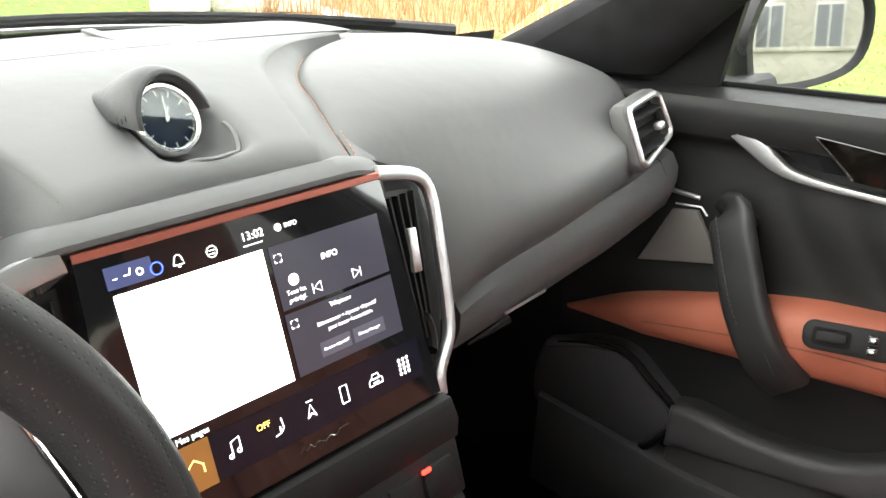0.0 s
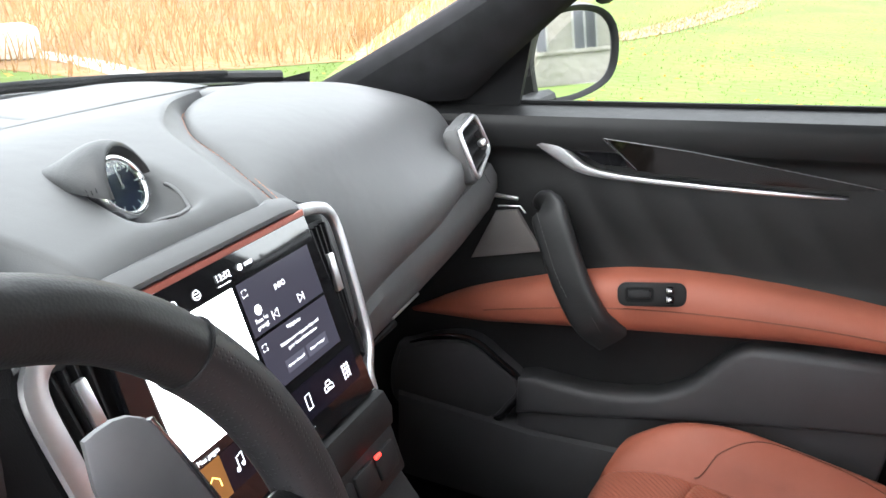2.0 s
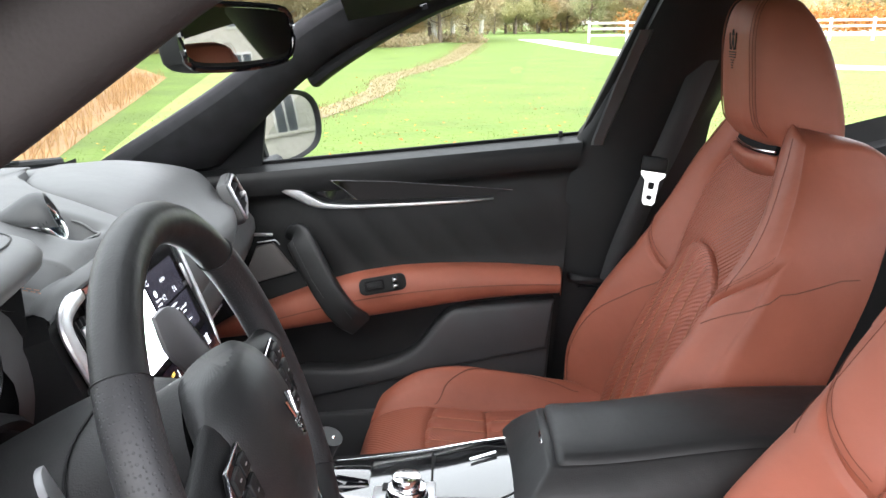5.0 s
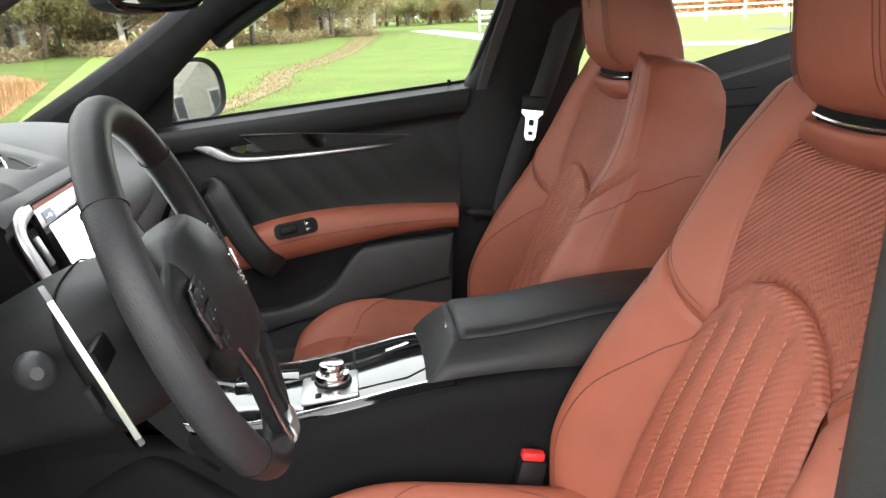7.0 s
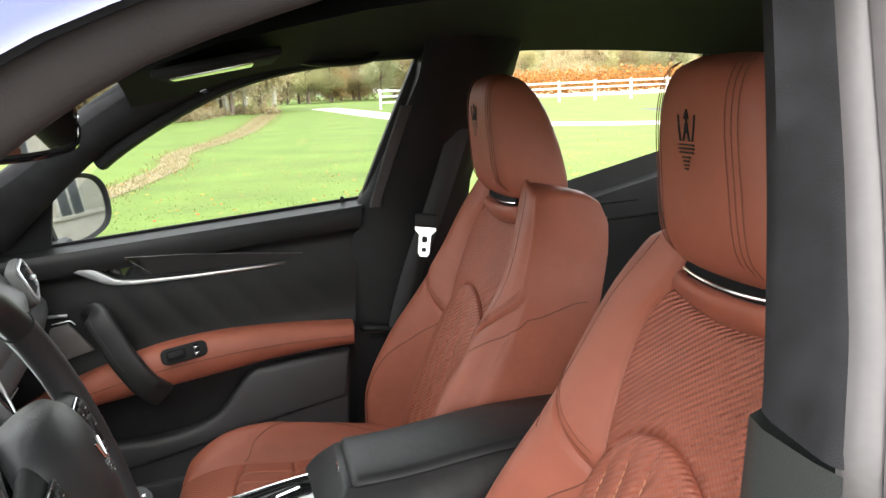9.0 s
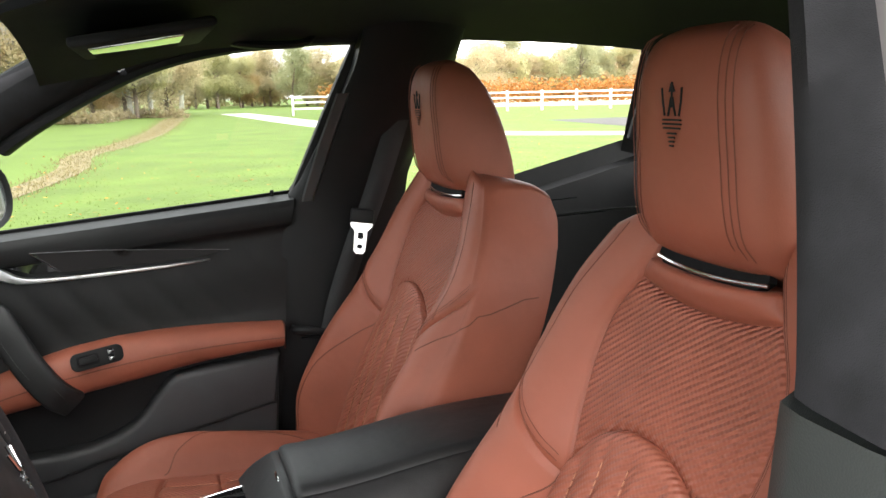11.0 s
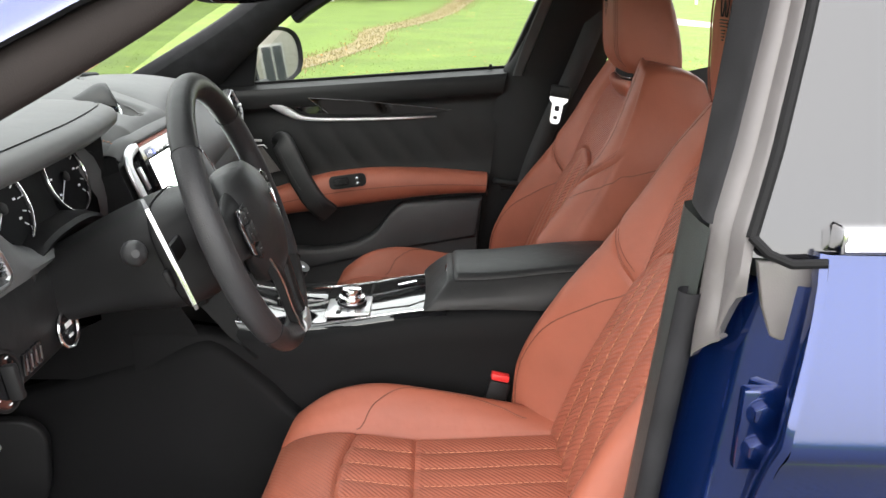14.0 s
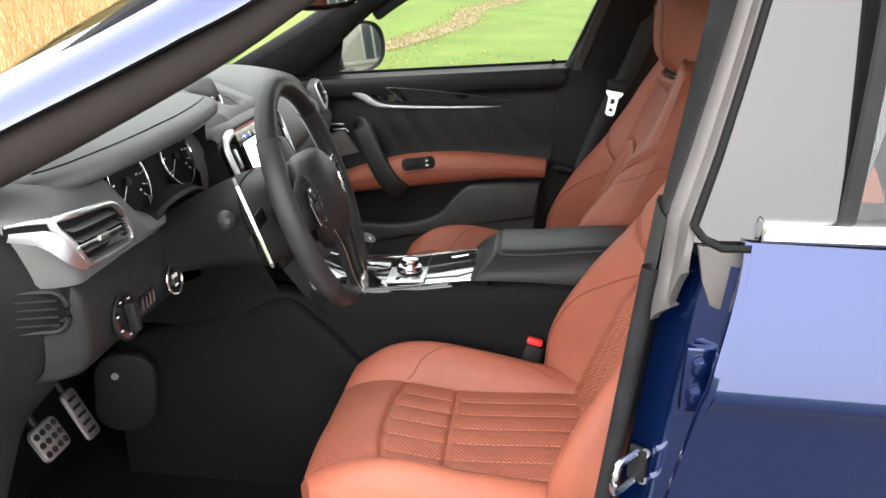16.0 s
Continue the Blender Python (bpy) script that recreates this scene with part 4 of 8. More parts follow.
body = [(-0.178, 0.006), (-0.135, 0.018), (0.14, 0.018), (0.180, 0.000), (0.194, -0.028), (0.190, -0.08), (0.184, -0.13), (0.176, -0.162), (0.155, -0.19), (0.15, -0.235), (-0.15, -0.235), (-0.155, -0.19), (-0.176, -0.162), (-0.184, -0.13), (-0.190, -0.08), (-0.192, -0.02)]
kpart("surround", bent(plate(body, -0.09, Matrix.Translation((0, 0, -0.012)))), M_PLA, "dark grey surround", sharp=30)
for side in (1, -1):
    pts = curve([(side * 0.130, 0.006), (side * 0.160, 0.000), (side * 0.178, -0.008), (side * 0.187, -0.028), (side * 0.184, -0.08), (side * 0.179, -0.127), (side * 0.172, -0.157), (side * 0.152, -0.182), (side * 0.148, -0.202)], 40)
    kpart("trim_strip", tube([st(x, y, 0.004) for x, y in pts], 0.0065 if side > 0 else 0.0100, 0.0045, k=10, power=3, up=SN), M_ALU, "satin chrome edge strip")
    vo = [(side * 0.134, -0.012), (side * 0.176, -0.016), (side * 0.178, -0.05), (side * 0.166, -0.120), (side * 0.158, -0.150), (side * 0.142, -0.160)]
    kpart("vent_well", bent(plate(vo if side > 0 else vo[::-1], -0.004, Matrix.Translation((0, 0, -0.006)))), mat("vent_dark", (0.006, 0.006, 0.006), 0.6), "dark air vent opening")
    for k in range(4):
        x0, x1 = 0.141 + 0.0095 * k, 0.144 + 0.0045 * k
        kpart("slat", tube([st(side * x0, -0.018, -0.004), st(side * x1, -0.148, -0.004)], 0.0016, 0.007, k=6, up=SN, power=3), M_PLA)
    kpart("vent_slider", rbox((0.010, 0.040, 0.006), st(side * 0.153, -0.058 - 0.010 * side, 0.004), 0.0015, (axes((0, 0, 0), (1, 0, 0), SU) @ Matrix.Rotation(side * radians(-4), 4, "Z")).to_3x3()), M_ALU, "silver vent slider")
    kpart("vent_wheel", tube([st(side * (0.150 + 0.004 * math.sin(t)), -0.145 + 0.016 * math.cos(t), 0.0) for t in np.linspace(0, math.pi, 12)], 0.005, 0.008, k=8, up=SN), M_PLA, "ribbed air flow wheel")
rows = []
for u in np.linspace(-0.186, 0.142, 40):
    k = max(abs(u + 0.002) - (0.125 if u < 0 else 0.100), 0) / 0.05
    rows.append([sp(u, v - 0.012 * k * k, d - 0.012 * k * k) for v, d in ((0.0072, -0.004), (0.0074, 0.004), (0.0092, 0.0085), (0.013, 0.0092), (0.019, 0.006), (0.026, -0.002), (0.029, -0.03))])
kpart("hood_lip", grid(rows), M_DASH, "black leather lip over the screen")
kpart("lower_lip", grid([[sp(u, v, d) for v, d in ((-0.199, 0.000), (-0.203, 0.012), (-0.222, 0.016), (-0.240, 0.010), (-0.246, -0.012), (-0.25, -0.05))] for u in np.linspace(-0.152, 0.152, 24)]), M_PLA, "dark satin lower trim")

# screen glass with what it shows
screen = thing("touch_screen", "glossy black touch screen showing a white map page", "screen", S0)


def spart(name, bm, material, label="", parent=None, **kw):
    bmesh.ops.translate(bm, vec=-S0, verts=bm.verts)
    return part(name, bm, material, parent or screen, label, **kw)


glass_pane = spart("glass", plate([(-0.124, 0.004), (0.131, 0.004), (0.147, -0.196), (-0.138, -0.196)], -0.010, axes(sp(0, 0, 0.006), (1, 0, 0), SU)), M_GLOSS, "glossy black glass", sharp=20)
spart("copper_edge", grid([[sp(u, v, d) for v, d in ((0.0005, 0.0062), (0.0014, 0.0072), (0.0060, 0.0074), (0.0070, 0.0060), (0.0070, 0.0))] for u in np.linspace(-0.1245, 0.1315, 12)]), mat("copper_edge", (0.30, 0.085, 0.060), 0.42, metal=0.3), "copper-toned upper edge")
E_WHITE = emit("screen_white", (1.0, 1.0, 1.0), 1.6)
E_UI = emit("screen_text", (0.9, 0.92, 0.95), 0.62)
E_GREY = emit("screen_grey_card", (0.024, 0.023, 0.031), 0.33)
E_NAVY = emit("screen_navy_bar", (0.006, 0.0062, 0.011), 0.10)
E_ORANGE = emit("screen_orange", (0.17, 0.075, 0.022), 0.22)
E_BLUE = emit("screen_blue", (0.05, 0.10, 0.85), 0.8)
E_GREEN = emit("screen_map_green", (0.55, 0.85, 0.60), 1.2)
E_AMBER = emit("screen_amber", (0.9, 0.6, 0.12), 0.8)


def quad(u0, v0, u1, v1, d=0.0066):
    return grid([[sp(u0, v0, d), sp(u1, v0, d)], [sp(u0, v1, d), sp(u1, v1, d)]])


spart("map_page", quad(-0.106, -0.026, 0.007, -0.129), E_WHITE, "white map page", glass_pane)
spart("map_patch", plate([(-0.07, -0.07), (-0.03, -0.06), (-0.005, -0.08), (-0.015, -0.10), (-0.05, -0.115), (-0.075, -0.10)], 0.0001, axes(sp(0, 0, 0.0068), (1, 0, 0), SU)), emit("screen_map_tint", (0.72, 0.96, 0.80), 1.45), "pale green map area", glass_pane)
spart("map_patch", plate([(-0.100, -0.030), (-0.060, -0.030), (-0.045, -0.045), (-0.07, -0.058), (-0.10, -0.055)], 0.0001, axes(sp(0, 0, 0.0068), (1, 0, 0), SU)), emit("screen_map_cream", (0.97, 0.94, 0.86), 1.5), "cream map area", glass_pane)
spart("map_water", plate([(-0.104, -0.118), (-0.06, -0.108), (-0.02, -0.116), (0.005, -0.110), (0.005, -0.114), (-0.02, -0.120), (-0.06, -0.112), (-0.104, -0.122)], 0.0001, axes(sp(0, 0, 0.0068), (1, 0, 0), SU)), emit("screen_map_blue", (0.55, 0.62, 0.95), 1.4), "blue line on the map", glass_pane)
spart("media_card", quad(0.012, -0.026, 0.120, -0.076), E_GREY, "grey media card", glass_pane)
spart("phone_card", quad(0.012, -0.079, 0.120, -0.129), E_GREY, "grey phone card", glass_pane)
spart("menu_bar", quad(-0.100, -0.139, 0.132, -0.174), E_NAVY, "dark blue menu bar", glass_pane)
spart("home_key", quad(-0.100, -0.139, -0.071, -0.174, 0.0068), E_ORANGE, "orange home key", glass_pane)
spart("seat_key", quad(-0.108, -0.007, -0.076, -0.022), emit("screen_slate", (0.03, 0.036, 0.08), 0.35), "slate seat key", glass_pane)
spart("add_key", quad(0.036, -0.110, 0.066, -0.122, 0.0068), emit("screen_key", (0.045, 0.045, 0.058), 0.35), "", glass_pane)
spart("manager_key", quad(0.069, -0.110, 0.102, -0.122, 0.0068), emit("screen_key2", (0.045, 0.045, 0.058), 0.35), "", glass_pane)


def writing(text, u, v, size, material=None, name="lettering", align="CENTER", d=0.0071):
    fc = bpy.data.curves.new("lettering", "FONT")
    fc.body, fc.size, fc.align_x, fc.align_y, fc.resolution_u = text, size, align, "CENTER", 3
    tmp = bpy.data.objects.new("lettering", fc)
    scene.collection.objects.link(tmp)
    bpy.context.view_layer.update()
    me = bpy.data.meshes.new_from_object(tmp.evaluated_get(bpy.context.evaluated_depsgraph_get()))
    bpy.data.objects.remove(tmp)
    me.transform(Matrix.Translation(-S0) @ axes(sp(u, v, d), (1, 0, 0), SU))
    me.materials.clear()
    me.materials.append(material or E_UI)
    ob = new(name, me)
    ob.parent = glass_pane
    return ob


for text, u, v, size in (("13:02", 0.002, -0.0135, 0.0088), ("INFO", 0.036, -0.0135, 0.0050), ("INFO", 0.064, -0.0455, 0.0070), ("Tous les", 0.027, -0.0640, 0.0052), ("prérégl.", 0.027, -0.0700, 0.0052), ("Téléphone", 0.064, -0.0840, 0.0050), ("Sélectionner + Ajouter dispositif", 0.068, -0.0955, 0.0046), ("pour lancer l'association.", 0.070, -0.1015, 0.0046), ("Ajouter dispositif", 0.051, -0.116, 0.0036), ("Device Manager", 0.0855, -0.116, 0.0036), ("Mes pages", -0.081, -0.1345, 0.0062)):
    writing(text, u, v, size)
writing("OFF", -0.028, -0.151, 0.0068, E_AMBER)


def icon(name, lines, u, v, w=0.0006, material=None):
    m = axes(sp(u, v, 0.0070), (1, 0, 0), SU)
    bms = [tube([m @ Vector((x, y, 0)) for x, y in ln], w * 0.55, w * 0.3, k=4, up=SN) for ln in lines]
    return spart(name, join(*bms), material or E_UI, "", glass_pane)


def circle(r, n=14, cx=0, cy=0):
    return [(cx + r * math.cos(2 * math.pi * i / n), cy + r * math.sin(2 * math.pi * i / n)) for i in range(n + 1)]


icon("clock_underline", [[(-0.009, -0.0065), (0.007, -0.0065)]], 0.002, -0.0135)
icon("skip_icon", [[(-0.004, -0.004), (-0.004, 0.004)], [(0.004, 0.004), (-0.003, 0), (0.004, -0.004), (0.004, 0.004)]], 0.046, -0.067)
icon("skip_icon", [[(0.004, -0.004), (0.004, 0.004)], [(-0.004, 0.004), (0.003, 0), (-0.004, -0.004), (-0.004, 0.004)]], 0.086, -0.067)
icon("source_icon", [circle(0.001), circle(0.0025), circle(0.0040)], 0.027, -0.055, 0.0011)
icon("info_icon", [circle(0.001), circle(0.0024)], 0.0245, -0.0135, 0.0010)
icon("bell_icon", [[(-0.004, -0.003), (-0.003, 0), (-0.002, 0.003), (0, 0.004), (0.002, 0.003), (0.003, 0), (0.004, -0.003), (-0.004, -0.003)], [(-0.001, -0.0045), (0.001, -0.0045)]], -0.0575, -0.0155)
icon("voice_icon", [circle(0.0042)], -0.0735, -0.0165, 0.0008, E_BLUE)
icon("face_icon", [circle(0.0040), [(-0.002, 0.001), (0.002, 0.001)], [(-0.002, -0.0015), (0.002, -0.0015)]], -0.032, -0.0165)
icon("seat_icon", [[(-0.004, 0), (0, 0), (0.001, 0.004)], circle(0.0022, 10, 0.007, 0)], -0.092, -0.0150, 0.0009)
icon("minus_icon", [[(-0.0015, 0), (0.0015, 0)]], -0.102, -0.0155)
icon("expand_icon", [[(-0.003, 0.001), (-0.003, 0.003), (-0.001, 0.003)], [(0.003, 0.001), (0.003, 0.003), (0.001, 0.003)], [(-0.003, -0.001), (-0.003, -0.003), (-0.001, -0.003)], [(0.003, -0.001), (0.003, -0.003), (0.001, -0.003)]], 0.018, -0.036)
icon("expand_icon", [[(-0.003, 0.001), (-0.003, 0.003), (-0.001, 0.003)], [(0.003, 0.001), (0.003, 0.003), (0.001, 0.003)], [(-0.003, -0.001), (-0.003, -0.003), (-0.001, -0.003)], [(0.003, -0.001), (0.003, -0.003), (0.001, -0.003)]], 0.0185, -0.088)
icon("music_icon", [[(-0.003, -0.005), (-0.003, 0.005), (0.004, 0.007), (0.004, -0.003)], circle(0.0016, 8, -0.0045, -0.005), circle(0.0016, 8, 0.0025, -0.003)], -0.053, -0.156, 0.0010)
icon("climate_icon", [[(0.003, 0.006), (0.004, -0.002), (0.001, -0.005), (-0.004, -0.006)], [(0.001, 0.0), (0.0005, -0.004)]], -0.016, -0.157, 0.0010)
icon("arrow_icon", [[(-0.004, -0.005), (0, 0.005), (0.004, -0.005), (0, -0.002), (-0.004, -0.005)], [(-0.003, 0.008), (0.003, 0.008)]], 0.014, -0.157, 0.0008)
icon("phone_icon", [[(-0.0035, -0.007), (-0.0035, 0.007), (0.0035, 0.007), (0.0035, -0.007), (-0.0035, -0.007)]], 0.047, -0.157, 0.0010)
icon("car_icon", [[(-0.007, -0.004), (-0.007, 0), (-0.004, 0.002), (-0.003, 0.005), (0.003, 0.005), (0.004, 0.002), (0.007, 0), (0.007, -0.004), (-0.007, -0.004)], [(-0.004, 0.001), (0.004, 0.001)], [(-0.003, -0.002), (0.003, -0.002)]], 0.080, -0.158, 0.0009)
icon("apps_icon", [circle(0.0010, 6, x, y) for x in (-0.0045, 0, 0.0045) for y in (-0.006, -0.002, 0.002, 0.006)], 0.112, -0.158, 0.0011)
icon("home_icon", [[(-0.006, -0.005), (-0.006, 0.001), (0, 0.006), (0.006, 0.001), (0.006, -0.005)]], -0.085, -0.157, 0.0011, E_AMBER)
icon("maker_mark", [[(-0.022, -0.001), (-0.018, 0.003), (-0.016, -0.001), (-0.012, 0.002), (-0.009, -0.001), (-0.004, 0.002), (0.002, -0.001), (0.008, 0.002), (0.012, -0.001), (0.018, 0.003), (0.026, 0.003)]], 0.018, -0.184, 0.0007, M_CHR)

# keys below the screen
keys = thing("climate_key_panel", "dark key panel below the touch screen", "control panel", sp(0, -0.265, 0.0))
kq = Vector(sp(0, -0.265, 0.0))
part("panel", rbox((0.30, 0.055, 0.02), (0, 0, 0), 0.004, axes((0, 0, 0), (1, 0, 0), SU).to_3x3()), M_PLA, keys)
for k in range(7):
    part("key", rbox((0.036, 0.030, 0.008), SN * 0.010 + Vector((-0.120 + 0.040 * k, 0, 0)), 0.003, axes((0, 0, 0), (1, 0, 0), SU).to_3x3()), M_PLA, keys)
part("warning_light", rbox((0.010, 0.004, 0.003), SN * 0.015 + SU * 0.014 + Vector((0.104, 0, 0)), 0.001, axes((0, 0, 0), (1, 0, 0), SU).to_3x3()), emit("red_light", (0.9, 0.03, 0.02), 1.0), keys, "small red lamp")
lower_stack = part("lower_fascia", grid([[sp(u, v, d) for v, d in ((-0.23, -0.03), (-0.30, 0.0), (-0.36, 0.02), (-0.42, 0.05))] for u in np.linspace(-0.152, 0.152, 8)]), M_PLA, stack)
lower_stack.data.transform(Matrix.Translation(-S0))
for side in (1, -1):
    # driver's flank is the same leather, drawn near black for the footwell shade
    ob = part("stack_flank", grid([[Vector((side * (x0 + 0.0), y0, z0)) for y0, z0 in ((0.60 + 0.05 * q, 0.78), (0.57 + 0.1 * q, 0.70), (0.52 + 0.15 * q, 0.62), (0.49 + 0.3 * q, 0.56), (0.49 + 0.4 * q, 0.50 if side < 0 else 0.16))] for q, x0 in ((0, 0.150), (0.25, 0.178 if side > 0 else 0.158), (0.6, 0.195 if side > 0 else 0.160), (1, 0.25 if side > 0 else 0.162))]), M_DASH if side > 0 else M_NIGHT, stack, "black leather side of the stack")
    ob.data.transform(Matrix.Translation(-S0))

# ---- passenger door ----
DO = Vector((0.72, 0.3, 0.25))
door = thing("passenger_door", "closed black leather car door with tan armrest band", "car door", DO)


def opart(name, bm, material, label="", parent=None, **kw):
    bmesh.ops.translate(bm, vec=-DO, verts=bm.verts)
    return part(name, bm, material, parent or door, label, **kw)


def door_end(z):
    return soft(z, [(0.2, -0.03), (0.45, -0.05), (0.8, -0.085), (1.0, -0.115)])


def panel_x(y, z):
    """Inner face of the door panel."""
    r = z - sill_z(y)
    base = soft(r, [(-0.75, 0.70), (-0.55, 0.690), (-0.40, 0.698), (-0.33, 0.690), (-0.28, 0.690), (-0.24, 0.700), (-0.14, 0.705), (-0.085, 0.712), (-0.068, 0.710), (-0.060, 0.697), (-0.03, 0.692), (-0.012, 0.696), (-0.005, 0.708), (0, 0.735)])
    # slanting quilted flutes on the leather field
    if -0.27 < r < -0.085:
        k = (y - 0.75 * (z - 0.75)) / 0.082
        fade = min(1, (r + 0.27) / 0.05, (-0.085 - r) / 0.03) * min(1, max(0.0, (0.50 - y) / 0.06))
        base -= 0.0024 * max(fade, 0) * (abs(math.sin(math.pi * k)) ** 0.7 - 0.5)
    return base


rows = []
for f in np.linspace(0, 1, 110):
    row = []
    for k in np.linspace(0, 1, 90):
        r = -0.74 + 0.74 * k
        y0 = 0.76 + (door_end(0.9 + r) - 0.76) * f
        row.append((panel_x(y0, sill_z(y0) + r), y0, sill_z(y0) + r))
    y0 = row[-1][1]
    row += [(0.765, y0, sill_z(y0) + 0.002), (0.80, y0, sill_z(y0) - 0.01), (0.83, y0, 0.6), (0.80, y0, 0.25)]
    rows.append(row)
opart("door_panel", grid(rows), mat("door_leather", (0.0105, 0.0106, 0.011), 0.5, spec=0.22, vary=0.12, vscale=10, bump=0.08, bscale=600, bump2=0.04, b2scale=22), "black leather door panel with slanting flutes")


def band(top, bot, x_in, x_out, n=48, k=13):
    a, b = curve(top, n), curve(bot, n)
    rows = []
    for i, (p, q) in enumerate(zip(a, b)):
        row = []
        xi = x_in + (x_out - x_in) * 0.8 * max(1 - i / 9, 0)
        for t in np.linspace(0, math.pi, k):
            f = (1 - math.cos(t)) / 2
            row.append((x_out - (x_out - xi) * math.sin(t) ** 0.55, p[0] + (q[0] - p[0]) * f, p[1] + (q[1] - p[1]) * f))
        rows.append(row)
    return grid(rows)


TOP = [(0.75, 0.540), (0.636, 0.607), (0.507, 0.655), (0.42, 0.681), (0.347, 0.696), (0.243, 0.707), (0.10, 0.708), (-0.056, 0.700)]
BOT = [(0.74, 0.535), (0.60, 0.558), (0.512, 0.572), (0.295, 0.605), (0.12, 0.632), (0.0, 0.643), (-0.052, 0.645)]
arm = opart("armrest_band", band(TOP, BOT, 0.640, 0.70), M_TAN, "tan leather armrest band")
sa, sb = curve(TOP, 60)[12:], curve(BOT, 60)[12:]
thread([Vector((0.6405, *(p * 0.52 + q * 0.48))) - DO for p, q in zip(sa, sb)], 0.0012, M_TANS, "seam", arm)
opart("armrest_end", grid([[(x, -0.056 - 0.002 * t, 0.645 + 0.055 * t) for x in (0.648, 0.70)] for t in np.linspace(0, 1, 4)]), M_TAN, "", arm)
sw_m = axes((0.6385, 0.322, 0.680), (0.22, -1, 0.10), (0.28, 0, 1))
sw = opart("switch_panel", plate(rrect(0.100, 0.036, 0.013), 0.005, sw_m, bevel=0.002), M_PLA, "black window switch panel", arm)
opart("switch_well", plate(rrect(0.042, 0.022, 0.005), 0.0012, sw_m @ Matrix.Translation((-0.018, 0, 0.0046))), M_NIGHT, "", arm)
opart("window_switch", plate(rrect(0.034, 0.013, 0.004), 0.005, sw_m @ Matrix.Translation((-0.018, 0.001, 0.0055)), bevel=0.0015), M_PLA, "", arm)
opart("switch_mark", plate(rrect(0.007, 0.004, 0.001), 0.001, sw_m @ Matrix.Translation((-0.008, 0.001, 0.0092)), bevel=0.0005), M_ALU, "", arm)
for e in (-1, 1):
    opart("lock_key", plate(rrect(0.012, 0.011, 0.003), 0.004, sw_m @ Matrix.Translation((0.026, 0.0068 * e, 0.0048)), bevel=0.001), M_GLOSS, "", arm)
    opart("lock_mark", plate(rrect(0.004, 0.002, 0.0005), 0.0006, sw_m @ Matrix.Translation((0.026, 0.0068 * e, 0.0088))), M_ALU, "", arm)
HANDLE = [(0.70, 0.505, 0.768), (0.674, 0.500, 0.778), (0.650, 0.491, 0.772), (0.634, 0.466, 0.725), (0.624, 0.438, 0.672), (0.626, 0.405, 0.620), (0.65, 0.376, 0.588)]
ph = opart("pull_handle", tube(curve(HANDLE, 36), 0.029, 0.013, k=20, power=4.5, up=(1, 0, 0)), M_BLK, "black leather pull handle")
for e in (-1, 1):
    thread([Vector(p) + Vector((-0.0128, e * 0.0180, e * 0.0085)) - DO for p in curve(HANDLE[2:6], 24)], 0.0007, M_DOOR, "stitching", ph, dash=0.005)
# chrome handle surround, lever and dark veneer
ch = [(0.556, 0.884, 0.0040), (0.538, 0.879, 0.0085), (0.519, 0.872, 0.0120), (0.497, 0.861, 0.0130), (0.472, 0.848, 0.0115), (0.446, 0.8385, 0.0068), (0.397, 0.8355, 0.0050), (0.289, 0.838, 0.0042), (0.176, 0.843, 0.0034), (0.085, 0.849, 0.0012)]
pts = curve([(y, z, w) for y, z, w in ch], 50)
rows = []
for y, z, w in pts:
    rows.append([(0.703 - dx, y, z + w * e) for dx, e in ((0.0, 1.05), (0.006, 1.0), (0.0085, 0.8), (0.0095, 0.0), (0.0085, -0.8), (0.006, -1.0), (0.0, -1.05))])
hc = opart("handle_trim", grid(rows), M_ALU, "satin chrome handle trim")
opart("veneer", plate([(0.425, 0.893), (0.30, 0.889), (0.16, 0.878), (0.045, 0.868), (0.10, 0.860), (0.25, 0.853), (0.375, 0.851)], 0.004, Matrix(((0, 0, -1, 0.6945), (1, 0, 0, 0), (0, 1, 0, 0), (0, 0, 0, 1)))), mat("dark_veneer", (0.004, 0.003, 0.0025), 0.06, vary=0.6, vscale=30, spec=0.35), "glossy dark wood veneer")
opart("handle_cup", plate([(0.525, 0.888), (0.43, 0.895), (0.38, 0.852), (0.43, 0.850), (0.48, 0.868)], 0.003, Matrix(((0, 0, -1, 0.705), (1, 0, 0, 0), (0, 1, 0, 0), (0, 0, 0, 1)))), M_GLOSS, "dark handle recess")
opart("veneer_edge", tube([(0.690, 0.428, 0.893), (0.690, 0.398, 0.870), (0.690, 0.376, 0.852)], 0.0015, k=6), M_CHR, "thin chrome edge")
opart("veneer_edge", tube([(0.690, y, z) for y, z in ((0.428, 0.894), (0.30, 0.890), (0.16, 0.879), (0.045, 0.869))], 0.0007, k=6), M_PADDLE, "thin metal edge")
# speakers
opart("tweeter_slot", rbox((0.006, 0.044, 0.007), (0.698, 0.582, 0.776), 0.002, Euler((radians(1), 0, 0)).to_matrix()), M_ALU, "small metal badge strip")
M_YZ = Matrix(((0, 0, -1, 0.700), (1, 0, 0, 0), (0, 1, 0, 0), (0, 0, 0, 1)))
opart("speaker_grille", plate([(0.597, 0.750), (0.560, 0.758), (0.514, 0.693), (0.639, 0.658)], 0.007, M_YZ, bevel=0.003), M_SPK, "grey metal speaker grille")
opart("grille_line", tube([(0.697, 0.594, 0.759), (0.697, 0.556, 0.764), (0.697, 0.546, 0.754)], 0.0014, k=6), M_ALU, "thin metal line")
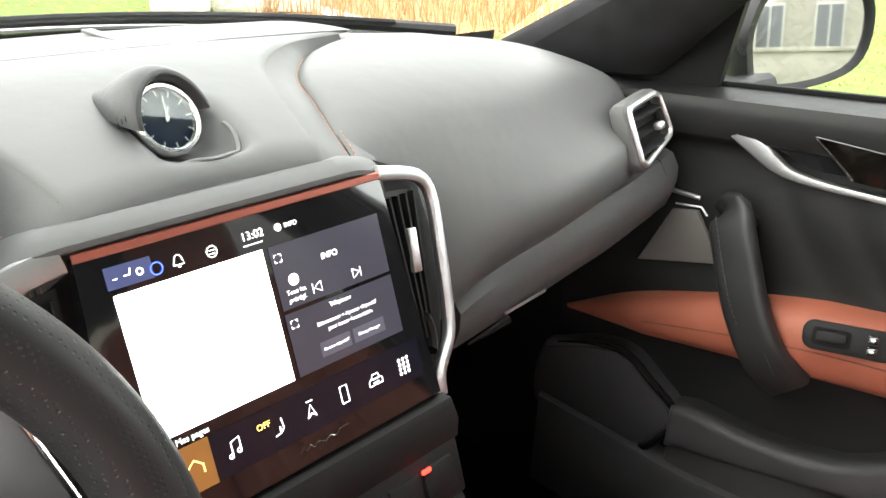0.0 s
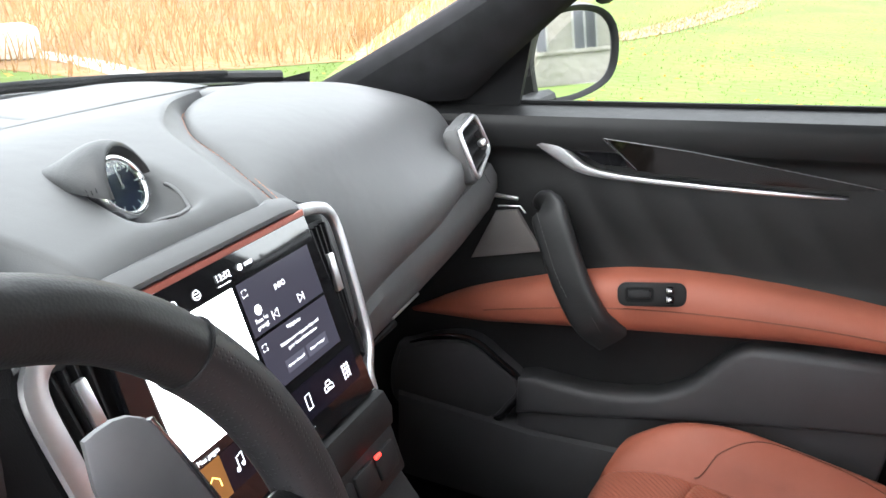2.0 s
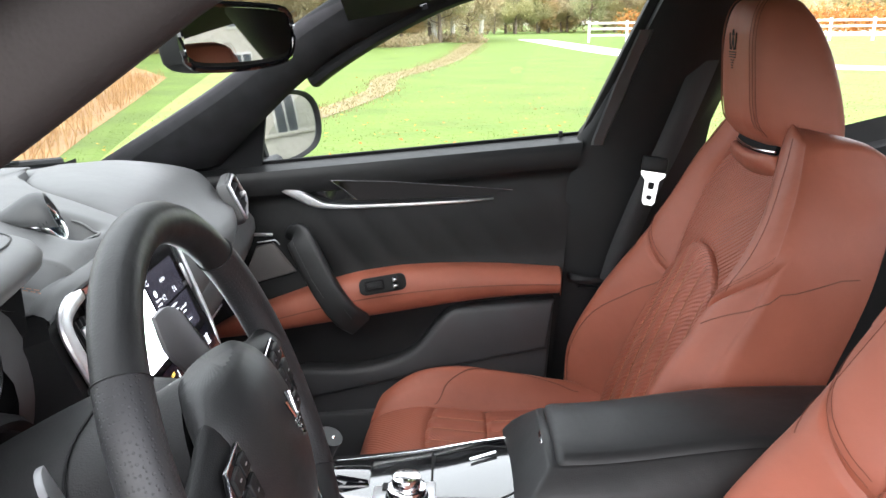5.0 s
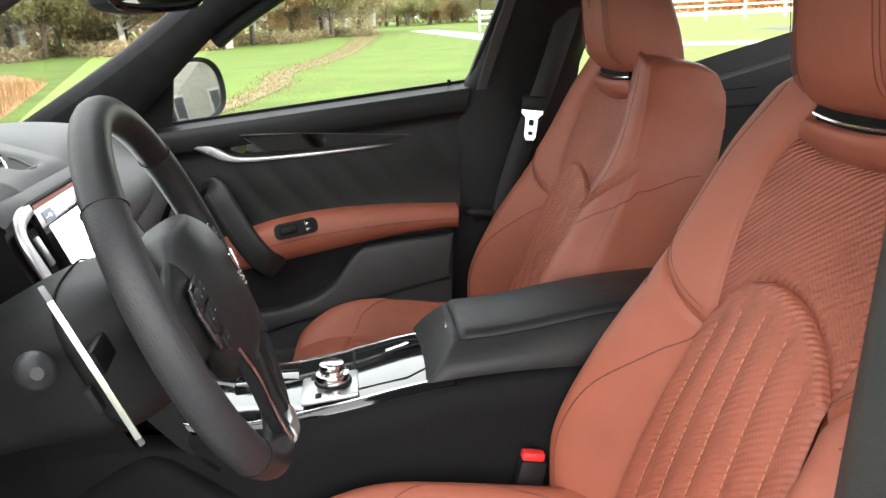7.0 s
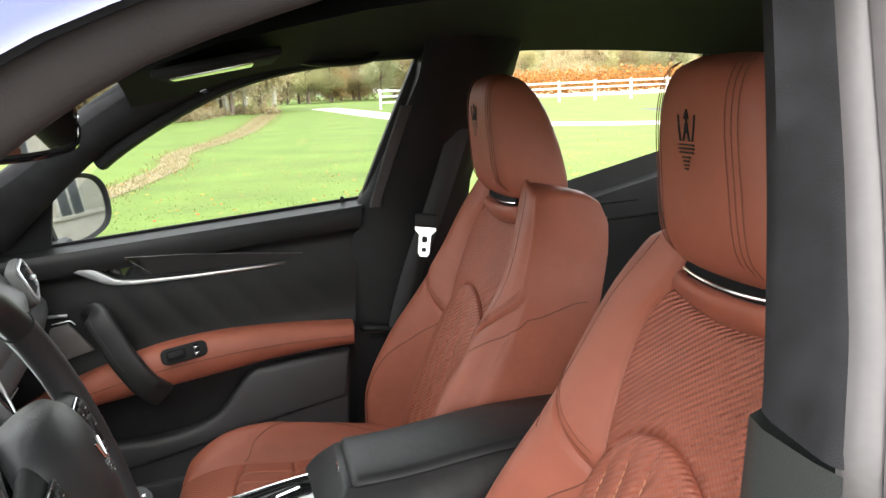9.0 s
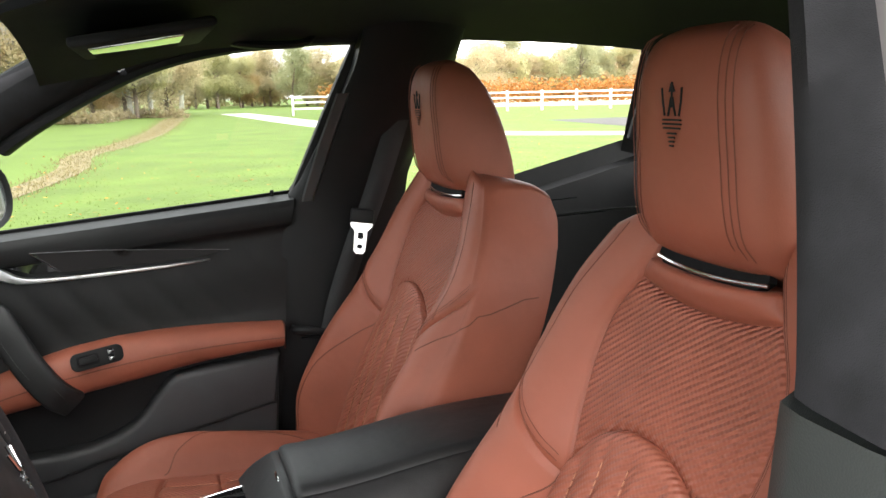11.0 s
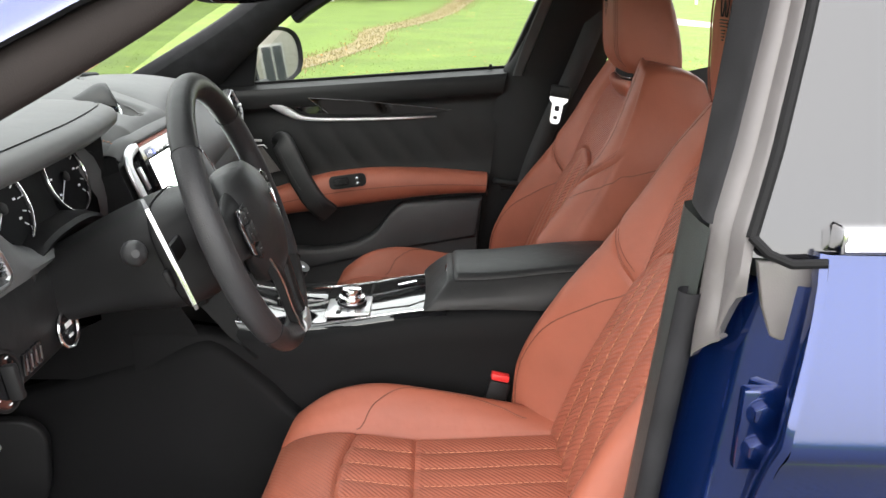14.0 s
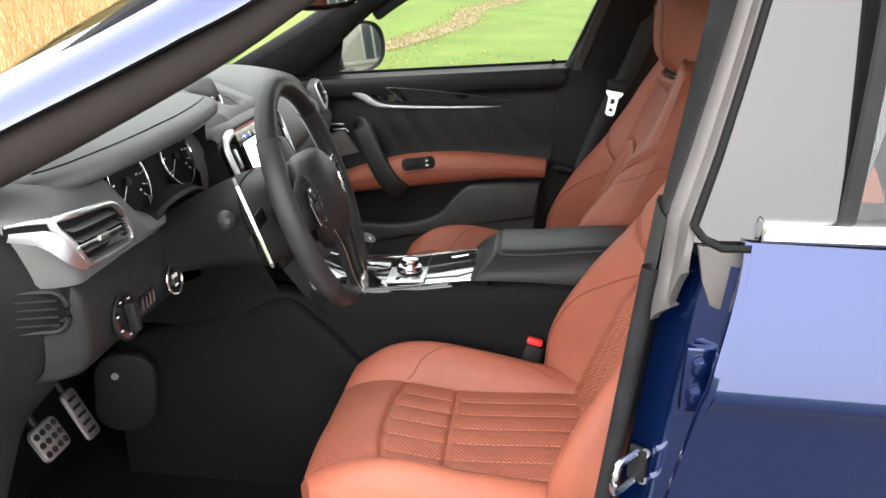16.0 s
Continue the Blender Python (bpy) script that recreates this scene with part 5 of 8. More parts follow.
blob = curve([(0.77, 0.470), (0.685, 0.508), (0.619, 0.518), (0.568, 0.490), (0.518, 0.452), (0.540, 0.405), (0.572, 0.366), (0.663, 0.338), (0.769, 0.345), (0.785, 0.41), (0.77, 0.470)], 44)[:-1]
opart("woofer_housing", plate([tuple(p) for p in blob], 0.035, M_YZ, bevel=0.012, segs=3), M_DOOR, "black woofer housing")
inner = [tuple(np.array((0.65, 0.43)) + (np.array(p) - np.array((0.65, 0.43))) * 0.90) for p in blob]
opart("woofer_grille", plate(inner, 0.0385, M_YZ, bevel=0.004), M_DOOR, "dark woofer grille")
opart("woofer_rim", tube([(0.6645, p[0], p[1]) for p in blob[2:30]], 0.007, 0.006, k=10, taper=lambda t: min(1, 0.3 + 4 * t, 0.3 + 4 * (1 - t))), M_GLOSS, "glossy dark rim")
# door bin
lip_top = [(0.53, 0.47), (0.502, 0.478), (0.411, 0.476), (0.35, 0.484), (0.301, 0.498), (0.27, 0.514), (0.247, 0.532), (0.21, 0.581), (0.19, 0.603), (0.172, 0.615), (0.093, 0.624), (-0.044, 0.635)]
bin_out = [(0.53, 0.24)] + lip_top + [(-0.03, 0.43), (-0.02, 0.24)]
opart("door_bin", plate(bin_out, 0.038, M_YZ, bevel=0.008, segs=3), M_DOOR, "black door bin")
lip_low = [(-0.03, 0.523), (0.05, 0.508), (0.15, 0.487), (0.30, 0.453), (0.42, 0.425), (0.505, 0.408), (0.53, 0.40)]
opart("bin_lip", plate(lip_top + lip_low, 0.050, M_YZ, bevel=0.011, segs=3), M_DOOR, "rounded black lip of the door bin")
opart("lower_kick", plate([(0.76, 0.20), (0.76, 0.38), (0.50, 0.37), (0.2, 0.39), (-0.03, 0.40), (-0.02, 0.20)], 0.052, M_YZ, bevel=0.01), M_DOOR, "black lower door trim")
# mirror triangle, sill strip, lock pin
opart("mirror_triangle", plate([(0.775, 0.898), (0.584, 0.904), (0.562, 1.052), (0.60, 1.035)], 0.012, Matrix(((0, 0, -1, 0.748), (1, 0, 0, 0), (0, 1, 0, 0), (0, 0, 0, 1)))), M_NIGHT, "black mirror corner trim")
opart("sill_strip", tube([(0.752, y, sill_z(y) + 0.003) for y in np.linspace(0.60, -0.10, 16)], 0.006, 0.005, k=8, power=3), M_NIGHT, "grey window sill strip")
opart("red_stitching", tube([(0.7015, y, sill_z(y) - 0.010) for y in np.linspace(0.72, -0.10, 16)], 0.0009, k=4), M_TANS, "fine tan stitching")
opart("lock_pin", tube([(0.742, -0.060, 0.962), (0.742, -0.060, 0.985)], 0.0045, k=10), M_PLA, "black lock pin")
# window frame and glass
win = curve([(0.755, 0.60, 0.925), (0.720, 0.54, 1.015), (0.685, 0.42, 1.122), (0.648, 0.22, 1.232), (0.628, 0.06, 1.280), (0.615, -0.12, 1.300), (0.610, -0.245, 1.304)], 30)
opart("window_frame", tube([p for p in win if p[2] > 1.085], 0.024, 0.014, k=10, power=3), M_RUB, "black window frame")
opart("window_frame", tube([(0.610, -0.248, 1.304), (0.665, -0.185, 1.15), (0.735, -0.118, 0.975)], 0.020, 0.012, k=10, power=3, up=(1, 0, 0)), M_PLA, "black rear window frame")
opart("frame_trim", tube([(0.604, -0.262, 1.30), (0.655, -0.200, 1.15), (0.718, -0.135, 0.98)], 0.012, 0.010, k=8, up=(1, 0, 0)), M_ALU, "grey inner frame strip")
gl = opart("window_glass", grid([[Vector(p) * (1 - t) + Vector((0.758, p[1] if p[1] > -0.11 else -0.11, sill_z(p[1]))) * t for t in np.linspace(0, 1, 6)] for p in win]), M_GLASS, "clear side window")

# ---- front seats ----
SEAT_AT = Vector((-0.388, 0, 0.12))
UPV, NRM = Vector((0, -0.355, 0.935)), Vector((0, 0.935, 0.355))
HINGE = Vector((0, -0.125, 0.28))


def steps(n, tight=True):
    """Samples from 0 to 1, crowded at both ends so that seams stay crisp."""
    a = list(np.linspace(0, 1, n))
    return sorted(set(a + ([0.012, 0.03, 0.97, 0.988] if tight else [])))


def seat_w(s):
    return soft(s, [(0, 0.260), (0.12, 0.284), (0.26, 0.272), (0.36, 0.268), (0.49, 0.260), (0.58, 0.232), (0.64, 0.196), (0.68, 0.162), (0.71, 0.12)])


def insert_w(s):
    return soft(s, [(0, 0.166), (0.2, 0.150), (0.33, 0.132), (0.38, 0.128), (0.44, 0.140), (0.50, 0.147), (0.56, 0.140), (0.61, 0.114), (0.67, 0.092)])


def back_d(x, s):
    """How far the padding stands out at x across and s up the backrest."""
    w, ins, a = seat_w(s), insert_w(s), abs(x)
    cr = soft(s, [(0, 0.070), (0.12, 0.098), (0.26, 0.086), (0.36, 0.058), (0.49, 0.024), (0.59, 0.015), (0.67, 0.009)])
    if a < ins:
        return 0.010 * (a / ins) ** 4 + (1 - (a / ins) ** 2) * soft(s, [(0, 0.008), (0.2, 0.018), (0.45, 0.018), (0.58, 0.006), (0.66, 0.0)])
    t = min((a - ins) / max(w - ins, 1e-4), 1)
    u = min(max((s - 0.34) / 0.14, 0), 1)
    low = soft(t, [(0, 0.0), (0.25, cr * 0.45), (0.5, cr * 0.84), (0.72, cr * 0.92), (0.88, cr * 0.72), (1, cr * 0.30)])
    return 0.010 + low * (1 - u) + u * soft(t, [(0, 0.0), (0.2, cr * 0.42), (0.42, cr * 0.86), (0.62, cr * 0.95), (0.84, cr * 0.62), (1, cr * 0.15)])


def BP(x, s, d):
    return HINGE + UPV * s + NRM * d + Vector((x, 0, 0))


def rim(*ds):
    """Depth of the seam dip for distances to patch borders."""
    return max(-0.0065, -sum(0.0055 * math.exp(-((d / 0.0045) ** 2)) for d in ds))


def pleat(xi, lines, depth=0.0045, width=0.07):
    return -sum(depth * math.exp(-(((xi - q) / width) ** 2)) for q in lines)


LUMB_LINES = (-0.72, -0.36, 0.0, 0.36, 0.72)


def seat():
    root = thing("front_seat", "tan leather sports seat with woven centre and integral headrest", "car seat", SEAT_AT, "front seats")
    arch = lambda xi: 0.452 - 0.085 * xi * xi
    ctop = lambda xi: 0.596 + 0.016 * xi * xi
    flap = lambda e: 0.352 + 0.045 * e + 0.095 * e * e
    shoulder = lambda e: 0.676 - 0.020 * e * e
    back = part("backrest", grid([[BP(u * seat_w(s) * 0.955, s, -0.138 - 0.02 * (1 - abs(u) ** 4)) for u in np.linspace(-1, 1, 21)] for s in np.linspace(-0.02, 0.668, 24)]), M_TAN, root, "tan leather outer back")
    part("padding", grid([[BP(u * seat_w(q) * 0.96, q, back_d(u * seat_w(q) * 0.96, q) - 0.012) for u in np.linspace(-1, 1, 61)] for q in np.linspace(0.0, 0.64, 40)]), M_TAN, root)
    # lower woven panel with upright pleats
    rows = []
    for v in steps(34):
        row = []
        for q in steps(60):
            xi = 2 * q - 1
            s = arch(xi) * v
            ins = insert_w(s)
            g = rim((1 - abs(xi)) * ins, (1 - v) * arch(xi)) + pleat(xi, LUMB_LINES) * min(1, (1 - v) * 12) + 0.010 * math.sin(math.pi * min(v * 1.0, 1) * 0.9)
            row.append(BP(xi * ins, s, back_d(xi * ins, s) + g + 0.004))
        rows.append(row)
    rows.append([p - NRM * 0.03 for p in rows[-1]])
    lum = part("lumbar_panel", grid(rows), M_TANL, root, "woven tan leather with stitched pleats", sharp=80)
    for xi in LUMB_LINES:
        thread([BP(xi * insert_w(s), s, back_d(xi * insert_w(s), s) + 0.010 * math.sin(math.pi * 0.9 * s / arch(xi)) + 0.0008) for s in np.linspace(0.01, arch(xi) - 0.03, 30)], 0.0008, M_THREAD, "stitching", lum, dash=0.007)
    rows = []
    for v in steps(30):
        row = []
        for q in steps(40):
            xi = 2 * q - 1
            s = arch(xi) + (ctop(xi) - arch(xi)) * v
            ins = insert_w(s)
            row.append(BP(xi * ins, s, back_d(xi * ins, s) + rim((1 - abs(xi)) * ins, v * 0.12, (1 - v) * 0.12)))
        rows.append(row)
    rows.insert(0, [p - NRM * 0.03 for p in rows[0]])
    rows.append([p - NRM * 0.03 for p in rows[-1]])
    part("woven_insert", grid(rows), M_TANW, root, "woven tan leather", sharp=80)
    rows = []
    for v in steps(14):
        row = []
        for q in steps(36):
            xi = 2 * q - 1
            s = ctop(xi) + (0.634 + 0.008 * xi * xi - ctop(xi)) * v
            ins = insert_w(s)
            row.append(BP(xi * ins, s, back_d(xi * ins, s) + rim((1 - abs(xi)) * ins, v * 0.06) + 0.025 * math.sin(math.pi * min(v * 0.75, 1)) * (1 - abs(xi) ** 4) - 0.02 * max(v - 0.8, 0) / 0.2))
        rows.append(row)
    part("collar", grid(rows), M_TAN, root, sharp=80)
    part("neck_slot", plate([(-0.085, 0), (-0.07, -0.014), (0.07, -0.014), (0.085, 0), (0.08, 0.020), (-0.08, 0.020)], -0.01, axes(BP(0, 0.644, 0.004), (1, 0, 0), UPV)), M_NIGHT, root, "dark slot under the headrest")
    part("slot_trim", tube([BP(x, 0.6335 + 0.9 * x * x, 0.019 - 0.8 * x * x) for x in np.linspace(-0.085, 0.085, 18)], 0.0022, k=8), M_CHR, root, "thin chrome trim")
    for side in (-1, 1):
        rows = []
        for v in steps(40):
            row = []
            for e in steps(30):
                s = flap(e) * v
                ins, w = insert_w(s), seat_w(s)
                x = ins + (w - ins) * e
                row.append(BP(side * x, s, back_d(x, s) + rim((1 - v) * 0.35, e * 0.11)))
                if e == 0:
                    row.insert(0, BP(side * x, s, back_d(x, s) - 0.03))
            x = seat_w(s)
            for d, f, k in ((0.2, 1.006, 0.12), (-0.05, 1.008, 0.3), (-0.2, 1.008, 0.4), (-0.4, 1.006, 0.6), (-0.6, 1.0, 0.8), (-0.8, 0.985, 0.9), (-1.0, 0.95, 1.0)):
                row.append(BP(side * x * f * (seat_w(s + 0.11 * v * k) / x), s + 0.11 * v * k, back_d(x, s) * d if d > 0 else d * 0.14))
            rows.append(row)
        bol = part("side_bolster", grid(rows), M_TAN, root, sharp=80)
        thread([p + Vector((side * 0.0004, 0, 0)) for p in rows[int(len(rows) * 0.84)][22:-1]], 0.0010, M_TANS, "seam", bol)
        # seam that runs from the wing down the bolster
        pts = []
        for t in np.linspace(0, 1, 40):
            s = 0.352 * (1 - t) + 0.0 * t
            e = soft(t, [(0, 0.02), (0.15, 0.20), (0.45, 0.52), (0.8, 0.56), (1, 0.46)])
            ins, w = insert_w(s), seat_w(s)
            x = ins + (w - ins) * e
            pts.append(BP(side * x, s, back_d(x, s) + 0.0004))
        thread(pts, 0.0011, M_TANS, "seam", bol)
        rows = []
        for v in steps(34):
            row = []
            for e in steps(26):
                s = flap(e) + (shoulder(e) - flap(e)) * v
                ins, w = insert_w(s), seat_w(s)
                x = ins + (w - ins) * e
                row.append(BP(side * x, s, back_d(x, s) + 0.005 * min(1, v * 12) + rim(v * 0.28, e * 0.08)))
                if e == 0:
                    row.insert(0, BP(side * x, s, back_d(x, s) - 0.03))
            x = seat_w(s)
            hump = {0.12: 0.004, 0.3: 0.014, 0.4: 0.022, 0.6: 0.030, 0.8: 0.032, 0.9: 0.026, 1.0: 0.0}
            for d, f, k in ((0.2, 1.006, 0.12), (-0.05, 1.008, 0.3), (-0.2, 1.008, 0.4), (-0.4, 1.006, 0.6), (-0.6, 1.0, 0.8), (-0.8, 0.985, 0.9), (-1.0, 0.95, 1.0)):
                sk = s + 0.11 * (1 - v) * k
                row.append(BP(side * (seat_w(sk) + 0.003 * (1 - v)) * f, sk + hump[k] * v ** 5, back_d(x, s) * d if d > 0 else d * 0.14))
            rows.append(row)
        # the top closes in a dome under the headrest
        last = rows[-1]
        for t in (0.06, 0.16, 0.32, 0.52, 0.76, 1.0):
            dome = []
            for q in last:
                d = (q - HINGE).dot(NRM)
                goal = BP(side * 0.080, 0.690, min(max(d * 0.75, -0.095), 0.006))
                dome.append(q.lerp(goal, t) + UPV * 0.010 * math.sin(math.pi * t ** 0.6))
            rows.append(dome)
        n_e = len(steps(26))
        face_rows = rows[:-6]
        wing = part("shoulder_wing", grid(rows), M_TAN, root, sharp=80)
        thread([r[1 + int(n_e * 0.62)] + NRM * 0.0002 for r in face_rows[2:]], 0.0007, M_TANS, "seam", wing)
        for q in (3, 4, 5) if side < 0 else ():
            thread([r[1 + q] + NRM * 0.0001 for r in face_rows[2:-2]], 0.0005, M_TANS, "stitching", wing)
        for k in (0.012, 0.020):
            pts = []
            for e in np.linspace(0.06, 0.97, 24):
                s = flap(e) + k
                ins, w = insert_w(s), seat_w(s)
                x = ins + (w - ins) * e
                pts.append(BP(side * x, s, back_d(x, s) + 0.0050))
            thread(pts, 0.0004, M_TANS, "stitching", wing)
    rows = []
    for u in np.linspace(-1, 1, 33):
        x = 0.168 * u
        e = max(abs(x) - 0.09, 0) / 0.075
        st = 0.684 - 0.022 * min(e, 1) ** 2
        rows.append([BP(x, st - 0.006, back_d(x, st) + 0.004), BP(x, st + 0.006, back_d(x, st) * 0.6 - 0.01), BP(x, st + 0.008, -0.05), BP(x, st + 0.002, -0.115), BP(x, st - 0.03, -0.155)])
    part("back_top", grid(rows), M_TAN, root, sharp=80)
    # headrest
    rows = []
    for k in np.linspace(0, 1, 22):
        s = 0.643 + 0.227 * k
        w = soft(k, [(0, 0.098), (0.35, 0.104), (0.7, 0.096), (0.9, 0.080), (1, 0.060)])
        fr = soft(k, [(0, 0.030), (0.1, 0.062), (0.4, 0.098), (0.7, 0.126), (0.9, 0.128), (1, 0.104)])
        bk = soft(k, [(0, -0.098), (0.3, -0.084), (0.7, -0.024), (0.92, 0.028), (1, 0.062)])
        wb = w * soft(k, [(0, 1.18), (0.5, 1.04), (1, 0.92)])
        row = []
        for t in np.linspace(0, 2 * math.pi, 40, endpoint=False):
            c, e = math.cos(t), math.sin(t)
            c = math.copysign(abs(c) ** 0.55, c)
            e = math.copysign(abs(e) ** 0.55, e)
            ww = w + (wb - w) * (1 - e) / 2
            sag = -0.010 * (1 - k) ** 2 * (abs(c) ** 2)
            row.append(BP(ww * c, s + sag + 0.014 * (1 - k) ** 4 * abs(c) ** 2, (fr + bk) / 2 + (fr - bk) / 2 * e))
        rows.append(row)
    head = mod(part("headrest", grid(rows, close_v=True, caps=True), M_TAN, root, sharp=60), subsurf=1)
    for side in (-1, 1):
        for q in (0.052, 0.060, 0.068):
            thread([BP(side * (q + 0.012 * (1 - k) + 0.004), 0.648 + 0.222 * k, soft(k, [(0, 0.030), (0.1, 0.062), (0.4, 0.098), (0.7, 0.126), (0.9, 0.128), (1, 0.104)]) - 0.0008 - 0.012 * max((q - 0.05) / 0.05, 0)) for k in np.linspace(0.04, 0.93, 24)], 0.0006, M_TANS, "stitching", head)
    # dark emblem of plain strokes on the headrest
    m = axes(BP(0, 0.765, 0.1155), (1, 0, 0), UPV + NRM * 0.42)
    strokes = [tube([m @ Vector((x0, y0, 0)), m @ Vector(((x0 + x1) / 2 + b, (y0 + y1) / 2, 0)), m @ Vector((x1, y1, 0))], 0.0011, k=5) for x0, y0, x1, y1, b in ((0, 0.012, 0, 0.036, 0), (-0.011, 0.004, -0.0155, 0.031, -0.0008), (0.011, 0.004, 0.0155, 0.031, 0.0008), (-0.0038, 0.027, 0, 0.036, 0), (0.0038, 0.027, 0, 0.036, 0), (-0.006, 0.004, -0.0012, 0.022, 0.0004), (0.006, 0.004, 0.0012, 0.022, -0.0004))]
    strokes += [tube([m @ Vector((-w, y, 0)), m @ Vector((w, y, 0))], 0.0010, k=5) for w, y in ((0.0145, 0.0), (0.0145, -0.004), (0.013, -0.008), (0.007, -0.013), (0.005, -0.017), (0.004, -0.021), (0.003, -0.025))]
    part("emblem", join(*strokes), M_PLA, head, "dark embroidered emblem")

    # cushion
    def cz(x, y):
        w = soft(y, [(-0.14, 0.235), (0.1, 0.258), (0.26, 0.252), (0.36, 0.225)])
        fall = soft(y, [(-0.14, -0.012), (0.1, 0.0), (0.24, -0.012), (0.31, 0.0), (0.345, 0.022), (0.365, 0.06)])
        cr = soft(y, [(-0.14, 0.014), (-0.05, 0.032), (0.05, 0.054), (0.15, 0.066), (0.25, 0.048), (0.33, 0.018), (0.36, 0.004)])
        t = max(abs(x) - 0.148, 0) / (w - 0.148)
        return 0.318 - fall + soft(min(t, 1), [(0, 0), (0.25, cr * 0.6), (0.55, cr), (0.85, cr * 0.6), (1, cr * 0.0)]) + 0.006 * (1 - min(abs(x) / 0.148, 1) ** 2)

    def cw(y):
        return soft(y, [(-0.14, 0.235), (0.1, 0.258), (0.26, 0.252), (0.36, 0.225)])

    front = lambda xi: 0.365 - 0.018 * xi * xi
    arc = lambda xi: 0.232 - 0.020 * xi * xi
    mid = 0.110
    for name, lo, hi, pl in (("front_panel", arc, front, False), ("seat_panel", lambda xi: mid, arc, True), ("rear_panel", lambda xi: -0.14, lambda xi: mid, True)):
        rows = []
        for v in steps(24):
            row = []
            for q in steps(60):
                xi = 2 * q - 1
                y = lo(xi) + (hi(xi) - lo(xi)) * v
                L = hi(xi) - lo(xi)
                g = rim((1 - abs(xi)) * 0.148, v * L, (1 - v) * L if name != "front_panel" else 1)
                if pl:
                    g += pleat(xi, (-0.66, -0.33, 0, 0.33, 0.66), 0.003, 0.06)
                row.append((xi * 0.148, y, cz(xi * 0.148, y) + g))
            rows.append(row)
        ob = part(name, grid(rows), M_TANC, root, "woven tan leather", sharp=80)
        if pl:
            for xi in (-0.66, -0.33, 0, 0.33, 0.66):
                thread([(xi * 0.148, y, cz(xi * 0.148, y) - 0.0022) for y in np.linspace(lo(xi) + 0.006, hi(xi) - 0.01, 24)], 0.0007, M_THREAD, "stitching", ob, dash=0.007)
    rows = []
    for a in np.linspace(-1, 1, 31):
        x = a * cw(0.36)
        y = 0.365 - 0.018 * min(abs(x) / 0.148, 1.0) ** 2 - 0.05 * max(abs(x) - 0.148, 0) / 0.08
        z0 = cz(x, y)
        rows.append([(x, y + dy, z0 + dz) for dy, dz in ((0, 0), (0.008, -0.02), (0.006, -0.05), (-0.01, -0.10), (-0.03, -0.13))])
    part("front_fascia", grid(rows), M_TAN, root, sharp=80)
    for side in (-1, 1):
        rows = []
        for y in np.linspace(-0.14, 0.352, 40):
            row = []
            for e in steps(24):
                x = 0.148 + (cw(y) - 0.148) * e
                yy = y - 0.036 * e * max(y - 0.25, 0) / 0.1
                row.append((side * x, yy, cz(x, yy) + rim(e * 0.11)))
            w = cw(y)
            row += [(side * (w + 0.004), yy, cz(w, y) - 0.03), (side * (w + 0.002), yy, cz(w, y) - 0.07), (side * (w - 0.02), yy, 0.17)]
            rows.append(row)
        bol = part("cushion_bolster", grid(rows), M_TAN, root, sharp=80)
        pts = []
        for t in np.linspace(0, 1, 50):
            y = 0.215 - 0.30 * t
            e = soft(t, [(0, 0.03), (0.1, 0.28), (0.3, 0.52), (0.6, 0.55), (0.85, 0.42), (1, 0.28)])
            x = 0.148 + (cw(y) - 0.148) * e
            pts.append((side * x, y, cz(x, y) + 0.0004))
        thread(pts, 0.0011, M_TANS, "seam", bol)
        part("side_valance", rbox((0.03, 0.40, 0.10), (side * 0.215, 0.06, 0.13), 0.012), M_PLA, root, "black plastic side cover")
    part("seat_base", rbox((0.40, 0.40, 0.12), (0, 0.08, 0.10), 0.02), M_PLA, root, "black seat frame")
    for side in (-1, 1):
        part("rail", rbox((0.03, 0.5, 0.04), (side * 0.17, 0.06, 0.02), 0.004), M_ALU, root, "metal seat rail")
    return root


driver_seat = seat()
passenger_seat = copy_thing(driver_seat, Matrix.Translation((0.388, 0, 0.12)))
tagged(passenger_seat, "tan leather sports seat beside the closed door")

# ---- steering wheel ----
WC = Vector((-0.371, 0.352, 0.882))
wheel = thing("steering_wheel", "black leather steering wheel with perforated grips and chrome trim", "steering wheel", WC)
wheel.rotation_euler = (radians(90 - 20.0), 0, radians(5.0))
M_PERF = mat("perforated_leather", (0.022, 0.022, 0.0235), 0.46, spec=0.36, vary=0.1, vscale=12, bump=0.3, bscale=330)
for _n in M_PERF.node_tree.nodes:
    if _n.bl_idname == "ShaderNodeTexVoronoi":
        # round holes on an even lattice
        _n.inputs["Randomness"].default_value = 0.0
        _r = M_PERF.node_tree.nodes.new("ShaderNodeMapRange")
        _r.inputs[1].default_value, _r.inputs[2].default_value = 0.16, 0.34
        M_PERF.node_tree.links.new(_n.outputs["Distance"], _r.inputs[0])
        M_PERF.node_tree.links.new(_r.outputs[0], M_PERF.node_tree.nodes["Bump"].inputs["Height"])


def rim_arc(a0, a1, n=30):
    pts = []
    for a in np.linspace(a0, a1, n):
        t = radians(a)
        r = 0.190 - 0.003 * abs(math.sin(t)) ** 6
        pts.append((r * math.cos(t), r * math.sin(t), 0))
    return pts


